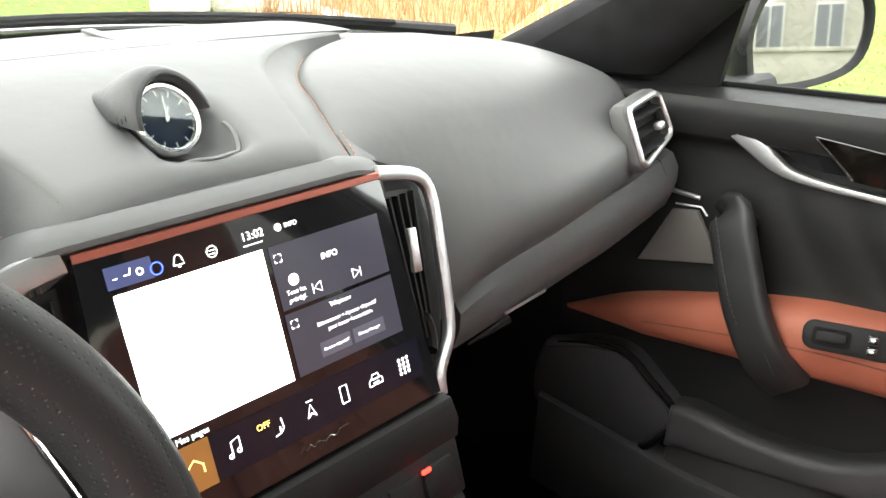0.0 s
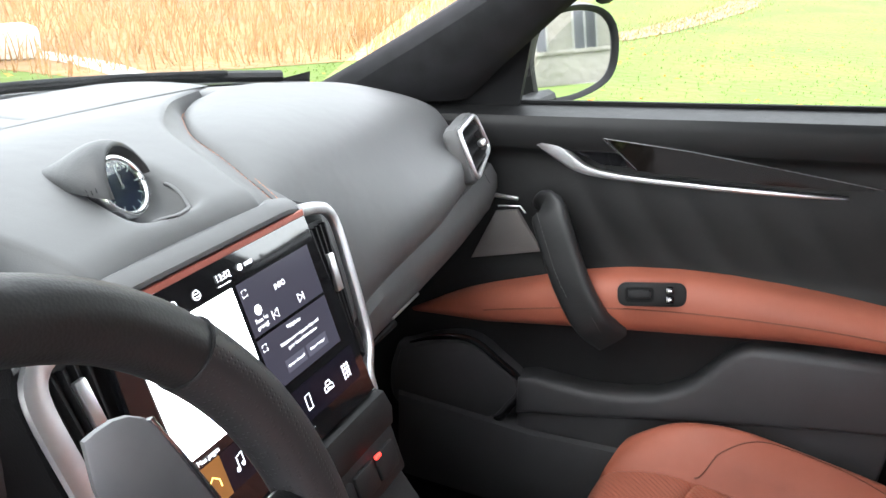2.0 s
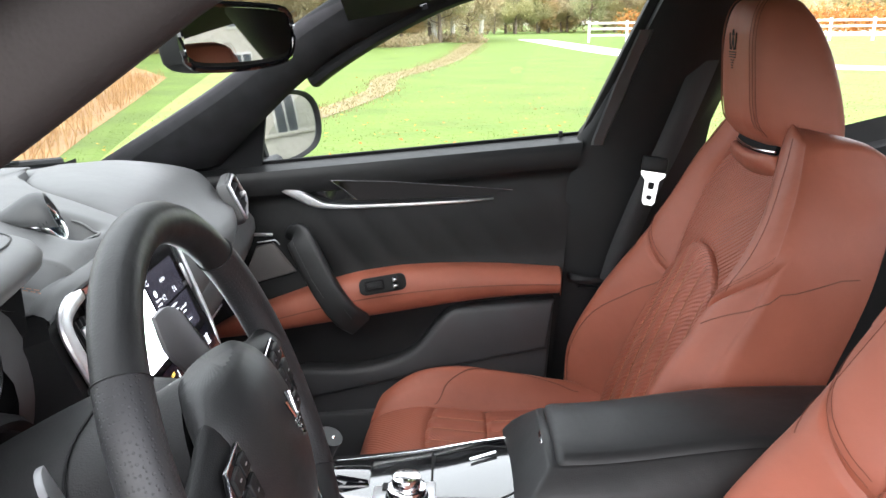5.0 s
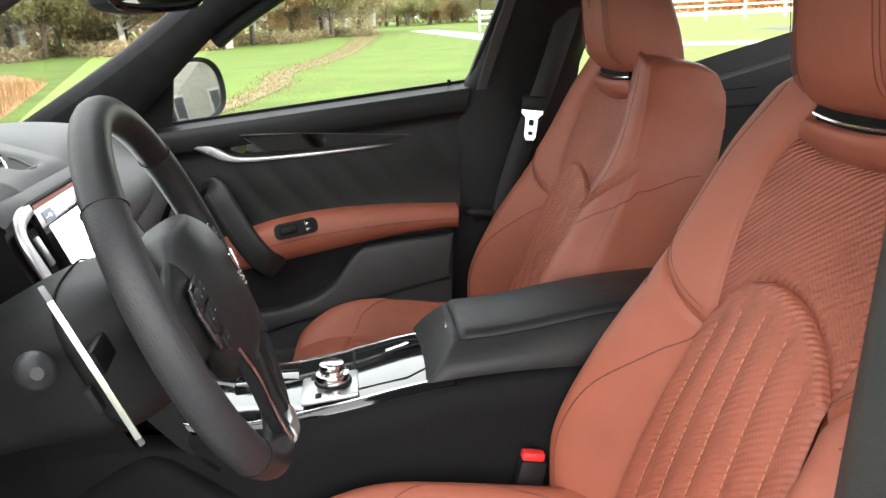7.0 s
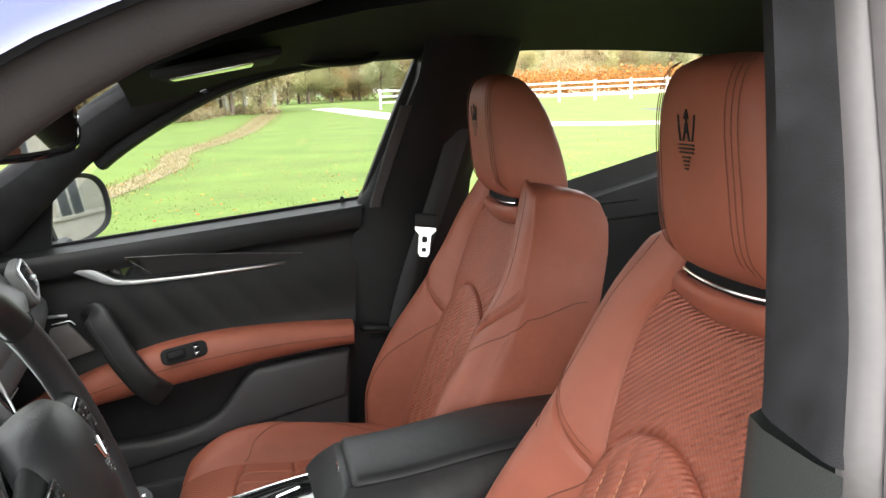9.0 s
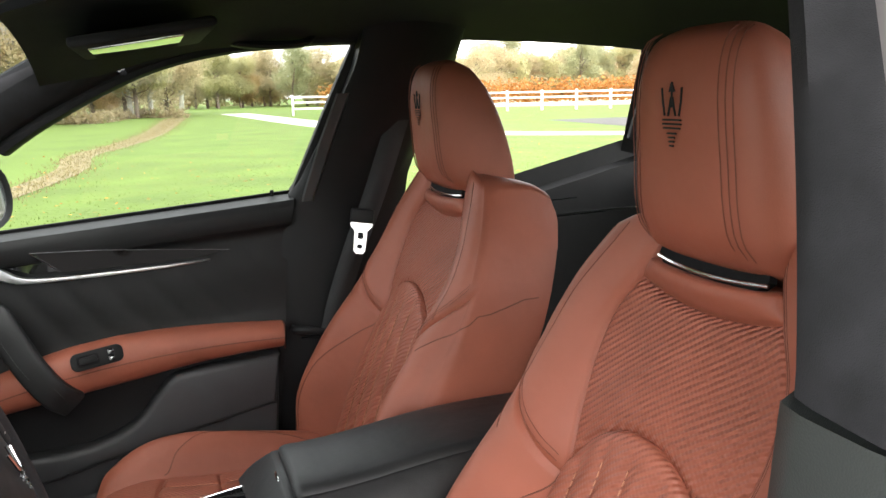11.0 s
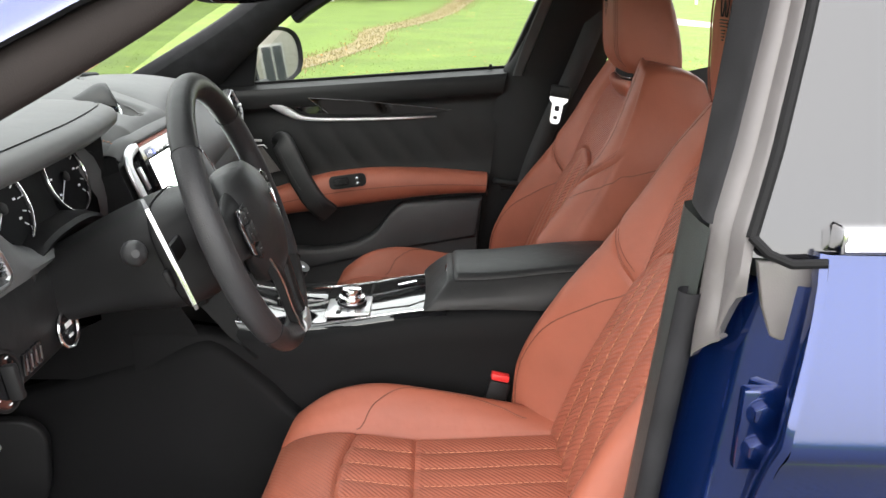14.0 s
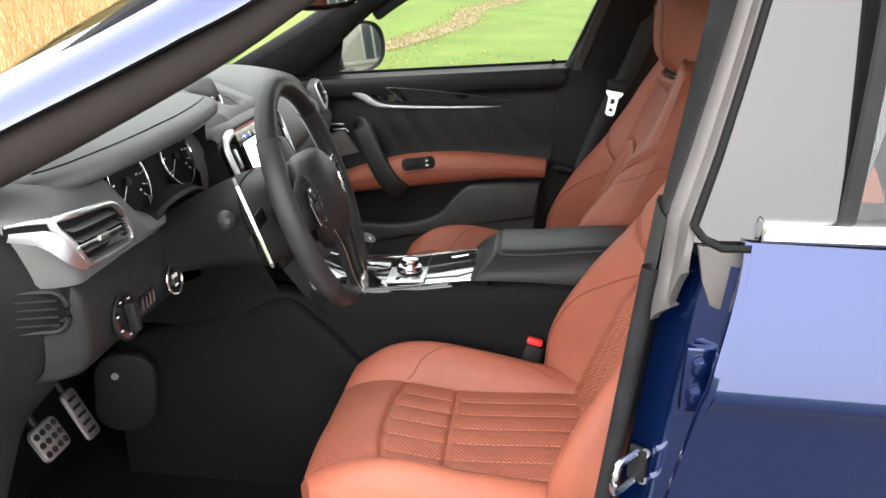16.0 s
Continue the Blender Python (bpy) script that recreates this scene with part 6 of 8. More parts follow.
part("rim_top", tube(rim_arc(40, 140), 0.0180, 0.0172, k=16, up=(0, 0, 1)), M_BLK, wheel, "smooth black leather")
part("grip", tube(rim_arc(140, 222), 0.0188, 0.0180, k=16, up=(0, 0, 1)), M_PERF, wheel, "perforated black leather")
part("grip", tube(rim_arc(-42, 40), 0.0188, 0.0180, k=16, up=(0, 0, 1)), M_PERF, wheel, "perforated black leather")
part("rim_bottom", tube(rim_arc(222, 318), 0.0178, 0.0168, k=16, up=(0, 0, 1)), M_BLK, wheel, "smooth black leather")
for a in (40, 140, 222, 318):
    t = radians(a)
    part("joint_seam", ring(0.0184, 0.0008, Matrix.Translation((0.190 * math.cos(t), 0.190 * math.sin(t), 0)) @ Matrix.Rotation(t, 4, "Z") @ Matrix.Rotation(radians(90), 4, "X"), k=20, j=5), M_PLA, wheel)
# airbag pad
rows = []
for v in np.linspace(0, 1, 18):
    y = 0.070 - 0.172 * v
    w = soft(v, [(0, 0.044), (0.1, 0.072), (0.35, 0.088), (0.6, 0.080), (0.85, 0.052), (1, 0.030)])
    row = []
    for t in np.linspace(0, 2 * math.pi, 36, endpoint=False):
        c, e = math.cos(t), math.sin(t)
        c = math.copysign(abs(c) ** 0.75, c)
        dz = soft(v, [(0, 0.020), (0.15, 0.034), (0.5, 0.040), (0.85, 0.030), (1, 0.014)])
        row.append((w * c, y, 0.004 + (dz if e > 0 else 0.03) * e * (1 - 0.25 * c * c)))
    rows.append(row)
pad = mod(part("airbag_pad", grid(rows, close_v=True, caps=True), M_BLK, wheel, "black leather airbag pad", sharp=60), subsurf=1)
part("emblem", join(*[tube([(x0, y0, 0.046), (x1, y1, 0.046)], 0.0015, k=6) for x0, y0, x1, y1 in ((0, -0.010, 0, 0.022), (-0.003, 0.0, -0.010, 0.018), (0.003, 0.0, 0.010, 0.018), (-0.009, -0.003, 0.009, -0.003), (-0.008, -0.007, 0.008, -0.007), (-0.004, -0.013, 0.004, -0.013), (-0.002, -0.018, 0.002, -0.018))]), M_CHR, pad, "small chrome emblem")
for side in (1, -1):
    rows = []
    for q in np.linspace(0, 1, 8):
        x = 0.060 + 0.128 * q
        yc = 0.004 - 0.004 * q
        h = soft(q, [(0, 0.050), (0.5, 0.036), (1, 0.028)])
        rows.append([(side * x, yc + h * math.cos(t), 0.004 - 0.006 * q + 0.016 * math.sin(t)) for t in np.linspace(0, 2 * math.pi, 14, endpoint=False)])
    sp_ob = mod(part("side_spoke", grid(rows, close_v=True, caps=True), M_PLA, wheel), subsurf=1)
    key_out = [(side * 0.078, 0.030), (side * 0.120, 0.030), (side * 0.136, 0.012), (side * 0.128, -0.028), (side * 0.098, -0.044), (side * 0.080, -0.030)]
    kb = part("switch_block", plate(key_out, 0.004, Matrix.Translation((0, 0, 0.018)), bevel=0.001), M_GLOSS, wheel, "glossy black switch block")
    part("switch_frame", tube([(x, y, 0.021) for x, y in key_out], 0.0010, k=6, closed=True), M_CHR, kb, "thin chrome frame")
    for (x, y, w, h) in ((0.091, 0.018, 0.018, 0.014), (0.113, 0.018, 0.020, 0.014), (0.092, -0.004, 0.018, 0.022), (0.115, -0.004, 0.020, 0.022), (0.100, -0.030, 0.024, 0.014)):
        part("button", rbox((w, h, 0.004), (side * x, y, 0.023), 0.0015), M_PLA, kb)
        part("button_mark", rbox((w * 0.22, 0.0008, 0.001), (side * x, y, 0.0252), 0), M_ALU, kb)
# lower double spoke with chrome edges
for side in (1, -1):
    pts = curve([(side * 0.040, -0.058, 0.012), (side * 0.032, -0.10, 0.014), (side * 0.026, -0.145, 0.010), (side * 0.023, -0.184, 0.010)], 14)
    part("lower_spoke", tube(pts, 0.014, 0.009, k=10, power=3, up=(0, 0, 1)), M_PLA, wheel, "dark satin spoke")
    part("spoke_trim", tube([p + np.array((side * 0.014, 0, 0.006)) for p in pts], 0.0028, 0.002, k=8, up=(0, 0, 1)), M_CHR, wheel, "chrome spoke edge")
part("spoke_foot", tube([(-0.027, -0.181, 0.014), (0, -0.187, 0.016), (0.027, -0.181, 0.014)], 0.011, 0.008, k=10), M_ALU, wheel, "satin metal spoke foot")
part("hub", disc(0.06, 0.08, Matrix.Translation((0, -0.01, -0.06)), r2=0.075), M_PLA, wheel)

# ---- steering column with paddles and stalk ----
column = thing("steering_column", "black column shroud with long metal shift paddles", "steering column", WC)
column.rotation_euler = (radians(90 - 20.0), 0, radians(5.0))
rows = []
for q in np.linspace(0, 1, 14):
    z = -0.030 - 0.27 * q
    rx = soft(q, [(0, 0.070), (0.08, 0.088), (0.25, 0.104), (0.45, 0.094), (0.7, 0.074), (1, 0.066)])
    top = soft(q, [(0, 0.040), (0.08, 0.054), (0.25, 0.066), (0.6, 0.060), (1, 0.045)])
    bot = soft(q, [(0, -0.070), (0.08, -0.084), (0.3, -0.088), (0.6, -0.068), (1, -0.055)])
    yc, ry = (top + bot) / 2, (top - bot) / 2
    rows.append([(rx * math.copysign(abs(math.cos(t)) ** 0.62, math.cos(t)), yc + ry * math.copysign(abs(math.sin(t)) ** 0.62, math.sin(t)), z) for t in np.linspace(0, 2 * math.pi, 36, endpoint=False)])
shroud = mod(part("shroud", grid(rows, close_v=True, caps=True), M_PLA, column, "black plastic shroud"), subsurf=1)
part("shroud_gap", tube([(0.1065 * math.copysign(abs(math.cos(t)) ** 0.62, math.cos(t)), -0.012 + 0.0785 * math.copysign(abs(math.sin(t)) ** 0.62, math.sin(t)), -0.100) for t in np.linspace(0, 2 * math.pi, 48, endpoint=False)], 0.0012, k=5, closed=True), M_NIGHT, shroud, "shut line round the shroud")
for side in (1, -1):
    pts = [(0.132, 0.088), (0.150, 0.090), (0.166, 0.080), (0.176, 0.042), (0.186, 0.0), (0.193, -0.044), (0.186, -0.053), (0.172, -0.044), (0.158, -0.018), (0.140, 0.020), (0.127, 0.052)]
    blade = [(side * x, y) for x, y in curve(pts + pts[:1], 40)[:-1]]
    dish = Matrix.Translation((side * 0.18, 0, -0.062)) @ Matrix.Rotation(side * radians(-21), 4, "Y") @ Matrix.Translation((-side * 0.18, 0, 0))
    pdl = part("shift_paddle", plate(blade, 0.005, dish, bevel=0.0015), M_PADDLE, column, "brushed metal shift paddle")
    part("paddle_edge", tube([dish @ Vector((side * (x + 0.0012), y, 0.0025)) for x, y in curve(pts[2:6], 20)], 0.0014, 0.0030, k=8, power=4, up=(0, 0, 1)), M_CHR, pdl, "bright machined edge")
    part("paddle_mount", rbox((0.050, 0.024, 0.008), (side * 0.120, 0.012, -0.070), 0.003), M_PLA, column)
pts = curve([(-0.09, 0.020, -0.130), (-0.13, 0.028, -0.118), (-0.16, 0.034, -0.106), (-0.178, 0.038, -0.098)], 14)
stalk = part("stalk", tube(pts, 0.010, 0.010, k=12, taper=lambda t: 1 + 0.35 * t), M_PLA, column, "turn signal stalk")
part("stalk_knob", tube(curve([(-0.160, 0.034, -0.106), (-0.175, 0.037, -0.100), (-0.192, 0.040, -0.092), (-0.203, 0.042, -0.087)], 12), 0.0165, 0.0150, k=16, taper=lambda t: 0.75 + 0.25 * min(t * 4, 1) if t < 0.6 else math.sqrt(max(1 - ((t - 0.6) / 0.42) ** 2, 0.03))), M_BLK, stalk, "ribbed stalk end")
part("stalk_ring", ring(0.0125, 0.0015, Matrix.Translation((-0.168, 0.036, -0.103)) @ Matrix.Rotation(radians(65), 4, "Y"), k=24, j=6), M_PLA, stalk)
part("adjust_lever", rbox((0.014, 0.026, 0.010), (-0.122, -0.022, -0.095), 0.004), M_PLA, column, "column adjust lever")

# ---- driver's instruments ----
cluster = thing("instrument_cluster", "twin round gauges with metal rings in a dark cowl", "instrument cluster", (-0.365, 0.652, 0.905))
K0 = Vector((-0.365, 0.652, 0.905))
km = axes((0, 0, 0), (1, 0, 0), (0, 0.34, 0.94))
back = part("backing", plate(rrect(0.40, 0.15, 0.05), -0.02, km @ Matrix.Translation((0, 0, -0.004))), M_NIGHT, cluster)
M_DIAL = mat("gauge_dial", (0.004, 0.004, 0.005), 0.65, spec=0.12, vary=0.05)
for gx in (-0.092, 0.092):
    g = part("gauge", disc(0.058, 0.006, km @ Matrix.Translation((gx, 0, 0.0)), k=48), M_DIAL, cluster, "black gauge dial")
    part("gauge_ring", ring(0.0575, 0.0016, km @ Matrix.Translation((gx, 0, 0.006)), flat=3.0), M_CHR, g, "metal gauge ring")
    for k in range(13):
        a = radians(220 - k * 260 / 12)
        part("tick", plate([(-0.0008, 0.046), (0.0008, 0.046), (0.0008, 0.054), (-0.0008, 0.054)], 0.0006, km @ Matrix.Translation((gx, 0, 0.0032)) @ Matrix.Rotation(a - math.pi / 2, 4, "Z")), M_WHITE, g)
    for k in range(7):
        a = radians(215 - k * 250 / 6)
        part("figure_bar", plate([(-0.003, -0.0016), (0.003, -0.0016), (0.003, 0.0016), (-0.003, 0.0016)], 0.0006, km @ Matrix.Translation((gx + 0.038 * math.cos(a), 0.038 * math.sin(a), 0.0032))), M_WHITE, g)
    part("needle", plate([(-0.0014, -0.008), (0.0014, -0.008), (0.0004, 0.048), (-0.0004, 0.048)], 0.001, km @ Matrix.Translation((gx, 0, 0.005)) @ Matrix.Rotation(radians(128), 4, "Z")), M_ALU, g)
    part("needle_boss", disc(0.008, 0.006, km @ Matrix.Translation((gx, 0, 0.006)), k=24, bevel=0.001), M_PLA, g)
part("centre_display", plate(rrect(0.075, 0.09, 0.01), 0.002, km @ Matrix.Translation((0, 0, 0.0))), M_NIGHT, cluster, "dark centre display")
# dark walls of the recess beside the gauges
for sx, x0 in ((1, 0.160),):
    part("recess_wall", grid([[(x0 + sx * 0.02 * q, 0.025 - 0.055 * q, -0.075 + 0.135 * k) for q in np.linspace(0, 1, 5)] for k in np.linspace(0, 1, 5)]), M_NIGHT, cluster, "dark side of the gauge recess")

# instrument cowl: a rounded leather brow with a seam along its lip
LIP = curve([(-0.672, 0.715, 0.950), (-0.645, 0.650, 0.964), (-0.61, 0.608, 0.977), (-0.55, 0.578, 0.988), (-0.46, 0.562, 0.996), (-0.37, 0.558, 1.000), (-0.27, 0.568, 1.002), (-0.198, 0.588, 1.001), (-0.155, 0.632, 0.998), (-0.136, 0.70, 0.994)], 64)


def cowl_top(x):
    return soft(x, [(-0.72, 0.925), (-0.64, 0.962), (-0.56, 0.996), (-0.4, 1.013), (-0.25, 1.012), (-0.17, 1.000), (-0.12, 0.985)])


rows = []
seam = []
for p in LIP:
    c = np.array((min(max(p[0], -0.57), -0.235), 0.745, 0.0))
    d = c - np.array((p[0], p[1], 0))
    d /= np.linalg.norm(d)
    zc = cowl_top(c[0])
    up = np.array((0, 0, 1.0))
    row = [p + d * 0.095 - up * 0.034, p + d * 0.035 - up * 0.032, p + d * 0.012 - up * 0.029, p + d * 0.001 - up * 0.019, p - d * 0.001 - up * 0.009, p + d * 0.006 + up * 0.000, p + d * 0.018 + up * 0.0055]
    sm = p + d * 0.026 + up * 0.0062
    row += [sm, p + d * 0.032 + up * 0.0085]
    for f in (0.3, 0.6, 0.85, 1.0):
        q = (p + d * 0.032) * (1 - f) + c * f
        q[2] = (p[2] + 0.0085) * (1 - f) + zc * f + 0.004 * math.sin(math.pi * f)
        row.append(q)
    rows.append(row)
    seam.append(Vector(sm + up * 0.0012) - D0)
dpart("instrument_cowl", grid(rows), M_DASH, "black leather instrument cowl", sharp=70)
thread(seam[4:-3], 0.0010, M_PLA, "stitching", dash)
dpart("driver_top", grid([[(x, y, (cowl_top(x) - 0.001) * (1 - f) + (0.945 - 0.15 * max(abs(x) - 0.5, 0)) * f + 0.010 * math.sin(math.pi * f)) for f in np.linspace(0, 1, 10) for y in (0.735 + (1.15 - 0.56 * x * x - 0.735) * f,)] for x in np.linspace(-0.715, -0.122, 40)]), M_DASH, "black leather top")


def outer_round(x):
    """How far the fascia's ends turn back at x."""
    a = min(max((-0.705 - x) / 0.035, 0), 1)
    b = min(max((x + 0.432) / 0.034, 0), 1)
    return 0.05 * a * a + 0.07 * (1 - math.sqrt(max(1 - b * b, 0)))


# padded shoulder that carries the outer vent and sinks towards the column
rows = []
for x in np.concatenate((np.linspace(-0.74, -0.435, 40), np.linspace(-0.43, -0.398, 9))):
    zt = soft(x, [(-0.74, 0.930), (-0.66, 0.955), (-0.58, 0.964), (-0.552, 0.955), (-0.53, 0.930), (-0.508, 0.900), (-0.478, 0.872), (-0.44, 0.856), (-0.398, 0.850)])
    h = zt - 0.834
    o = outer_round(x)
    rows.append([(x, y + o, z) for y, z in curve([(0.78, zt - 0.004), (0.69, zt), (0.645, zt - 0.07 * h), (0.618, zt - 0.30 * h), (0.602, zt - 0.62 * h), (0.592, 0.834 + 0.11 * h), (0.594, 0.833), (0.615, 0.830)], 24)])
dpart("driver_shoulder", grid(rows), M_DASH, "black leather shoulder round the vent")
rows = []
for x in np.concatenate((np.linspace(-0.74, -0.435, 36), np.linspace(-0.43, -0.398, 9))):
    o = outer_round(x)
    rows.append([(x, y + o, z) for y, z in curve([(0.625, 0.834), (0.604, 0.828), (0.596, 0.812), (0.593, 0.77), (0.594, 0.735), (0.602, 0.705), (0.628, 0.686), (0.70, 0.672), (0.80, 0.668)], 18)])
dpart("driver_panel", grid(rows), M_BLK, "black leather lower driver panel")
# right flank of the gauge recess, towards the stack
dpart("cowl_flank", grid([[(x, y, z) for y, z in curve([(0.78, zt), (0.70, zt - 0.006), (0.655, zt - 0.028), (0.632, zt - 0.065), (0.622, 0.85), (0.63, 0.80), (0.655, 0.74)], 16)] for x, zt in ((-0.222, 0.938), (-0.205, 0.962), (-0.185, 0.978), (-0.15, 0.984), (-0.12, 0.978))]), M_DASH, "black leather flank beside the gauges")
# arched tray over the column, with the dark panel behind the column
rows = []
for a in np.linspace(0, math.pi, 24):
    x, z = -0.365 + 0.135 * math.copysign(abs(math.cos(a)) ** 0.8, math.cos(a)), 0.795 + 0.068 * math.sin(a) ** 0.8
    rows.append([(x, 0.66, z + 0.006), (x, 0.625, z + 0.003), (x, 0.606, z), (x, 0.600, z - 0.006), (-0.365 + (x + 0.365) * 0.93, 0.604, z - 0.013), (-0.365 + (x + 0.365) * 0.90, 0.67, z - 0.014)])
dpart("column_arch", grid(rows), M_PLA, "dark arch over the steering column")
dpart("knee_bolster", grid([[(x, y, z) for y, z in curve([(0.66, 0.87), (0.70, 0.80), (0.71, 0.72), (0.71, 0.68), (0.74, 0.665), (0.85, 0.66)], 12)] for x in np.linspace(-0.42, -0.16, 8)]), M_NIGHT, "dark knee bolster under the column")

# vent at the outer end
LM = axes((-0.655, 0.600, 0.888), Vector((0.86, 0.04, -0.22)), Vector((0.10, 0.10, 1)))
lv = thing("driver_air_vent", "chrome-framed air vent with black slats and bright bar", "air vent", LM.translation)
lv.rotation_euler = LM.to_euler()
lo = [(-0.098, 0.024), (-0.060, 0.031), (0.045, 0.043), (0.076, 0.024), (0.104, -0.010), (0.094, -0.020), (-0.036, -0.043), (-0.068, -0.012)]


def wrapped(bm):
    """Wraps the vent's outer end round the corner of the dash."""
    for v in bm.verts:
        v.co.z -= 0.034 * min(max((-0.062 - v.co.x) / 0.05, 0), 1.3) ** 1.5
    return bm


lo_round = []
for k in range(len(lo)):
    a, b, c = np.array(lo[k - 1]), np.array(lo[k]), np.array(lo[(k + 1) % len(lo)])
    lo_round += [b + (a - b) * 0.28, b + (a - b) * 0.08 + (c - b) * 0.08, b + (c - b) * 0.28]
part("frame", wrapped(tube([(x, y, 0.010) for x, y in lo_round], 0.0048, 0.0042, k=8, closed=True)), M_ALU, lv, "satin chrome frame")
part("frame_wedge", wrapped(grid([[(xa + (xb - xa) * t, ya + (yb - ya) * t, 0.012 - 0.004 * t * t) for t in (0, 0.3, 0.7, 1)] for (xa, ya), (xb, yb) in (((-0.135, 0.012), (-0.135, 0.002)), ((-0.100, 0.012), (-0.107, -0.006)), ((-0.082, 0.004), (-0.094, -0.017)), ((-0.068, -0.011), (-0.082, -0.030)), ((-0.052, -0.028), (-0.064, -0.043)), ((-0.036, -0.042), (-0.042, -0.047)))])), M_ALU, lv, "satin chrome wedge")
part("frame_tail", wrapped(tube([(-0.094, 0.0245, 0.010), (-0.115, 0.0235, 0.010), (-0.138, 0.021, 0.010)], 0.0045, 0.004, k=8, taper=lambda t: 1 - 0.6 * t)), M_ALU, lv, "satin chrome tail")
part("tail_gap", wrapped(grid([[(x, y, 0.006) for x in (-0.085, -0.10, -0.12, -0.137)] for y in (0.022, 0.014, 0.006)])), M_NIGHT, lv)
part("backing", wrapped(grid([[(x * t, y * t, 0.004) for t in (1.0, 0.9, 0.75, 0.6, 0.4, 0.2, 0.02)] for x, y in lo_round + lo_round[:1]])), M_NIGHT, lv)
# black slats drawn in a paler grey that stands in for their lit edges
for k in range(4):
    y0 = 0.021 - 0.0165 * k
    xa, xb = -0.073 + 0.011 * k, 0.034 + (0.028 - y0) * 0.90
    part("slat", wrapped(tube([(x, y0 + 0.16 * x, 0.010) for x in np.linspace(xa, xb, 8)], 0.0075, 0.0014, k=8, power=3, up=(0, 1, 0.25))), M_DOOR, lv)
part("bright_bar", wrapped(tube([(x, -0.003 + 0.16 * x, 0.017) for x in np.linspace(-0.070, 0.052, 8)], 0.0022, 0.0018, k=6)), M_ALU, lv, "bright metal bar")
part("vent_tab", rbox((0.030, 0.009, 0.009), (-0.010, -0.004, 0.020), 0.003, Euler((0, 0, radians(9))).to_matrix()), M_ALU, lv, "bright metal tab")
part("flow_wheel", rbox((0.010, 0.032, 0.012), (0.066, 0.006, 0.012), 0.003, Euler((0, 0, radians(28))).to_matrix()), M_PLA, lv)
for k in range(6):
    part("wheel_rib", rbox((0.009, 0.0012, 0.003), (0.066 - 0.0024 * (k - 2.5), 0.006 + 0.0045 * (k - 2.5), 0.0185), 0, Euler((0, 0, radians(28))).to_matrix()), M_ALU, lv)

# light switch, keys and start button on the lower panel
def round_switch(name, label, at, r, chrome):
    th = thing(name, label, "switch", at)
    m = axes((0, 0, 0), (1, 0.0, 0), (0, 0.15, 1))
    part("ring", ring(r, 0.0025, m @ Matrix.Translation((0, 0, 0.002))), M_CHR if chrome else M_PLA, th)
    part("face", disc(r * 0.97, 0.006, m, bevel=0.001), M_GLOSS, th)
    return th, m


th, m = round_switch("start_button", "black start button with chrome ring", (-0.453, 0.587, 0.736), 0.026, True)
part("mark_bar", plate([(-0.009, 0.003), (0.009, 0.003), (0.009, 0.010), (-0.009, 0.010)], 0.0006, m @ Matrix.Translation((0, 0, 0.0032))), M_WHITE, th)
part("mark_bar", plate([(-0.006, -0.012), (0.006, -0.012), (0.006, -0.008), (-0.006, -0.008)], 0.0006, m @ Matrix.Translation((0, 0, 0.0032))), M_WHITE, th)
th, m = round_switch("light_switch", "black rotary light switch", (-0.622, 0.586, 0.744), 0.035, False)
part("grip", rbox((0.012, 0.046, 0.018), (0, -0.012, 0.0), 0.004, m.to_3x3()), M_PLA, th)
for k in range(5):
    a = radians(60 + 50 * k)
    part("mark_bar", plate([(-0.003, -0.001), (0.003, -0.001), (0.003, 0.001), (-0.003, 0.001)], 0.0005, m @ Matrix.Translation((0.028 * math.cos(a), 0.028 * math.sin(a), 0.0034))), M_WHITE, th)
th = thing("dimmer_keys", "row of small black keys with pale marks", "switch", (-0.546, 0.590, 0.737))
for k in range(4):
    part("key", rbox((0.009, 0.006, 0.030), (-0.018 + 0.012 * k, 0, 0), 0.002), M_GLOSS, th)
    part("mark_bar", rbox((0.0022, 0.001, 0.018), (-0.018 + 0.012 * k, -0.0035, 0), 0), M_ALU, th)

# footwell: pedals and side padding
pedal = thing("accelerator_pedal", "metal accelerator pedal with black slots", "pedal", (-0.33, 0.86, 0.14))
pm = axes((0, 0, 0), (1, 0, 0), (0, 0.45, 0.9))
part("pad", plate(rrect(0.050, 0.13, 0.012), 0.008, pm, bevel=0.002), M_ALU, pedal, "ribbed metal pad")
for k in range(5):
    part("slot", plate(rrect(0.032, 0.008, 0.003, 2), 0.0012, pm @ Matrix.Translation((0, -0.045 + 0.022 * k, 0.0072))), M_RUB, pedal)
part("arm", tube([(0, 0.03, 0.05), (0, 0.08, 0.14), (0, 0.10, 0.3)], 0.008), M_PLA, pedal)
pedal.location = (-0.405, 0.835, 0.415)
pedal.scale = (0.82, 0.82, 0.82)
brake = thing("brake_pedal", "wide metal brake pedal with black rubber studs", "pedal", (-0.535, 0.815, 0.445))
brake.scale = (0.85, 0.85, 0.85)
bmx = axes((0, 0, 0), (1, 0, 0), (0, 0.5, 0.86))
bp_ = part("pad", plate(rrect(0.085, 0.075, 0.014), 0.010, bmx, bevel=0.003), M_ALU, brake, "polished metal pad")
for i in range(4):
    for j in range(3):
        part("stud", disc(0.007, 0.004, bmx @ Matrix.Translation((-0.03 + 0.02 * i, -0.022 + 0.022 * j, 0.011)), k=12), M_RUB, bp_)
part("arm", tube([(0, 0.02, 0.02), (0, 0.07, 0.12), (0, 0.10, 0.26)], 0.009), M_PLA, brake)
kick = thing("footwell_side_pad", "soft dark footwell pad with a round clip", "trim panel", (-0.215, 0.84, 0.36))
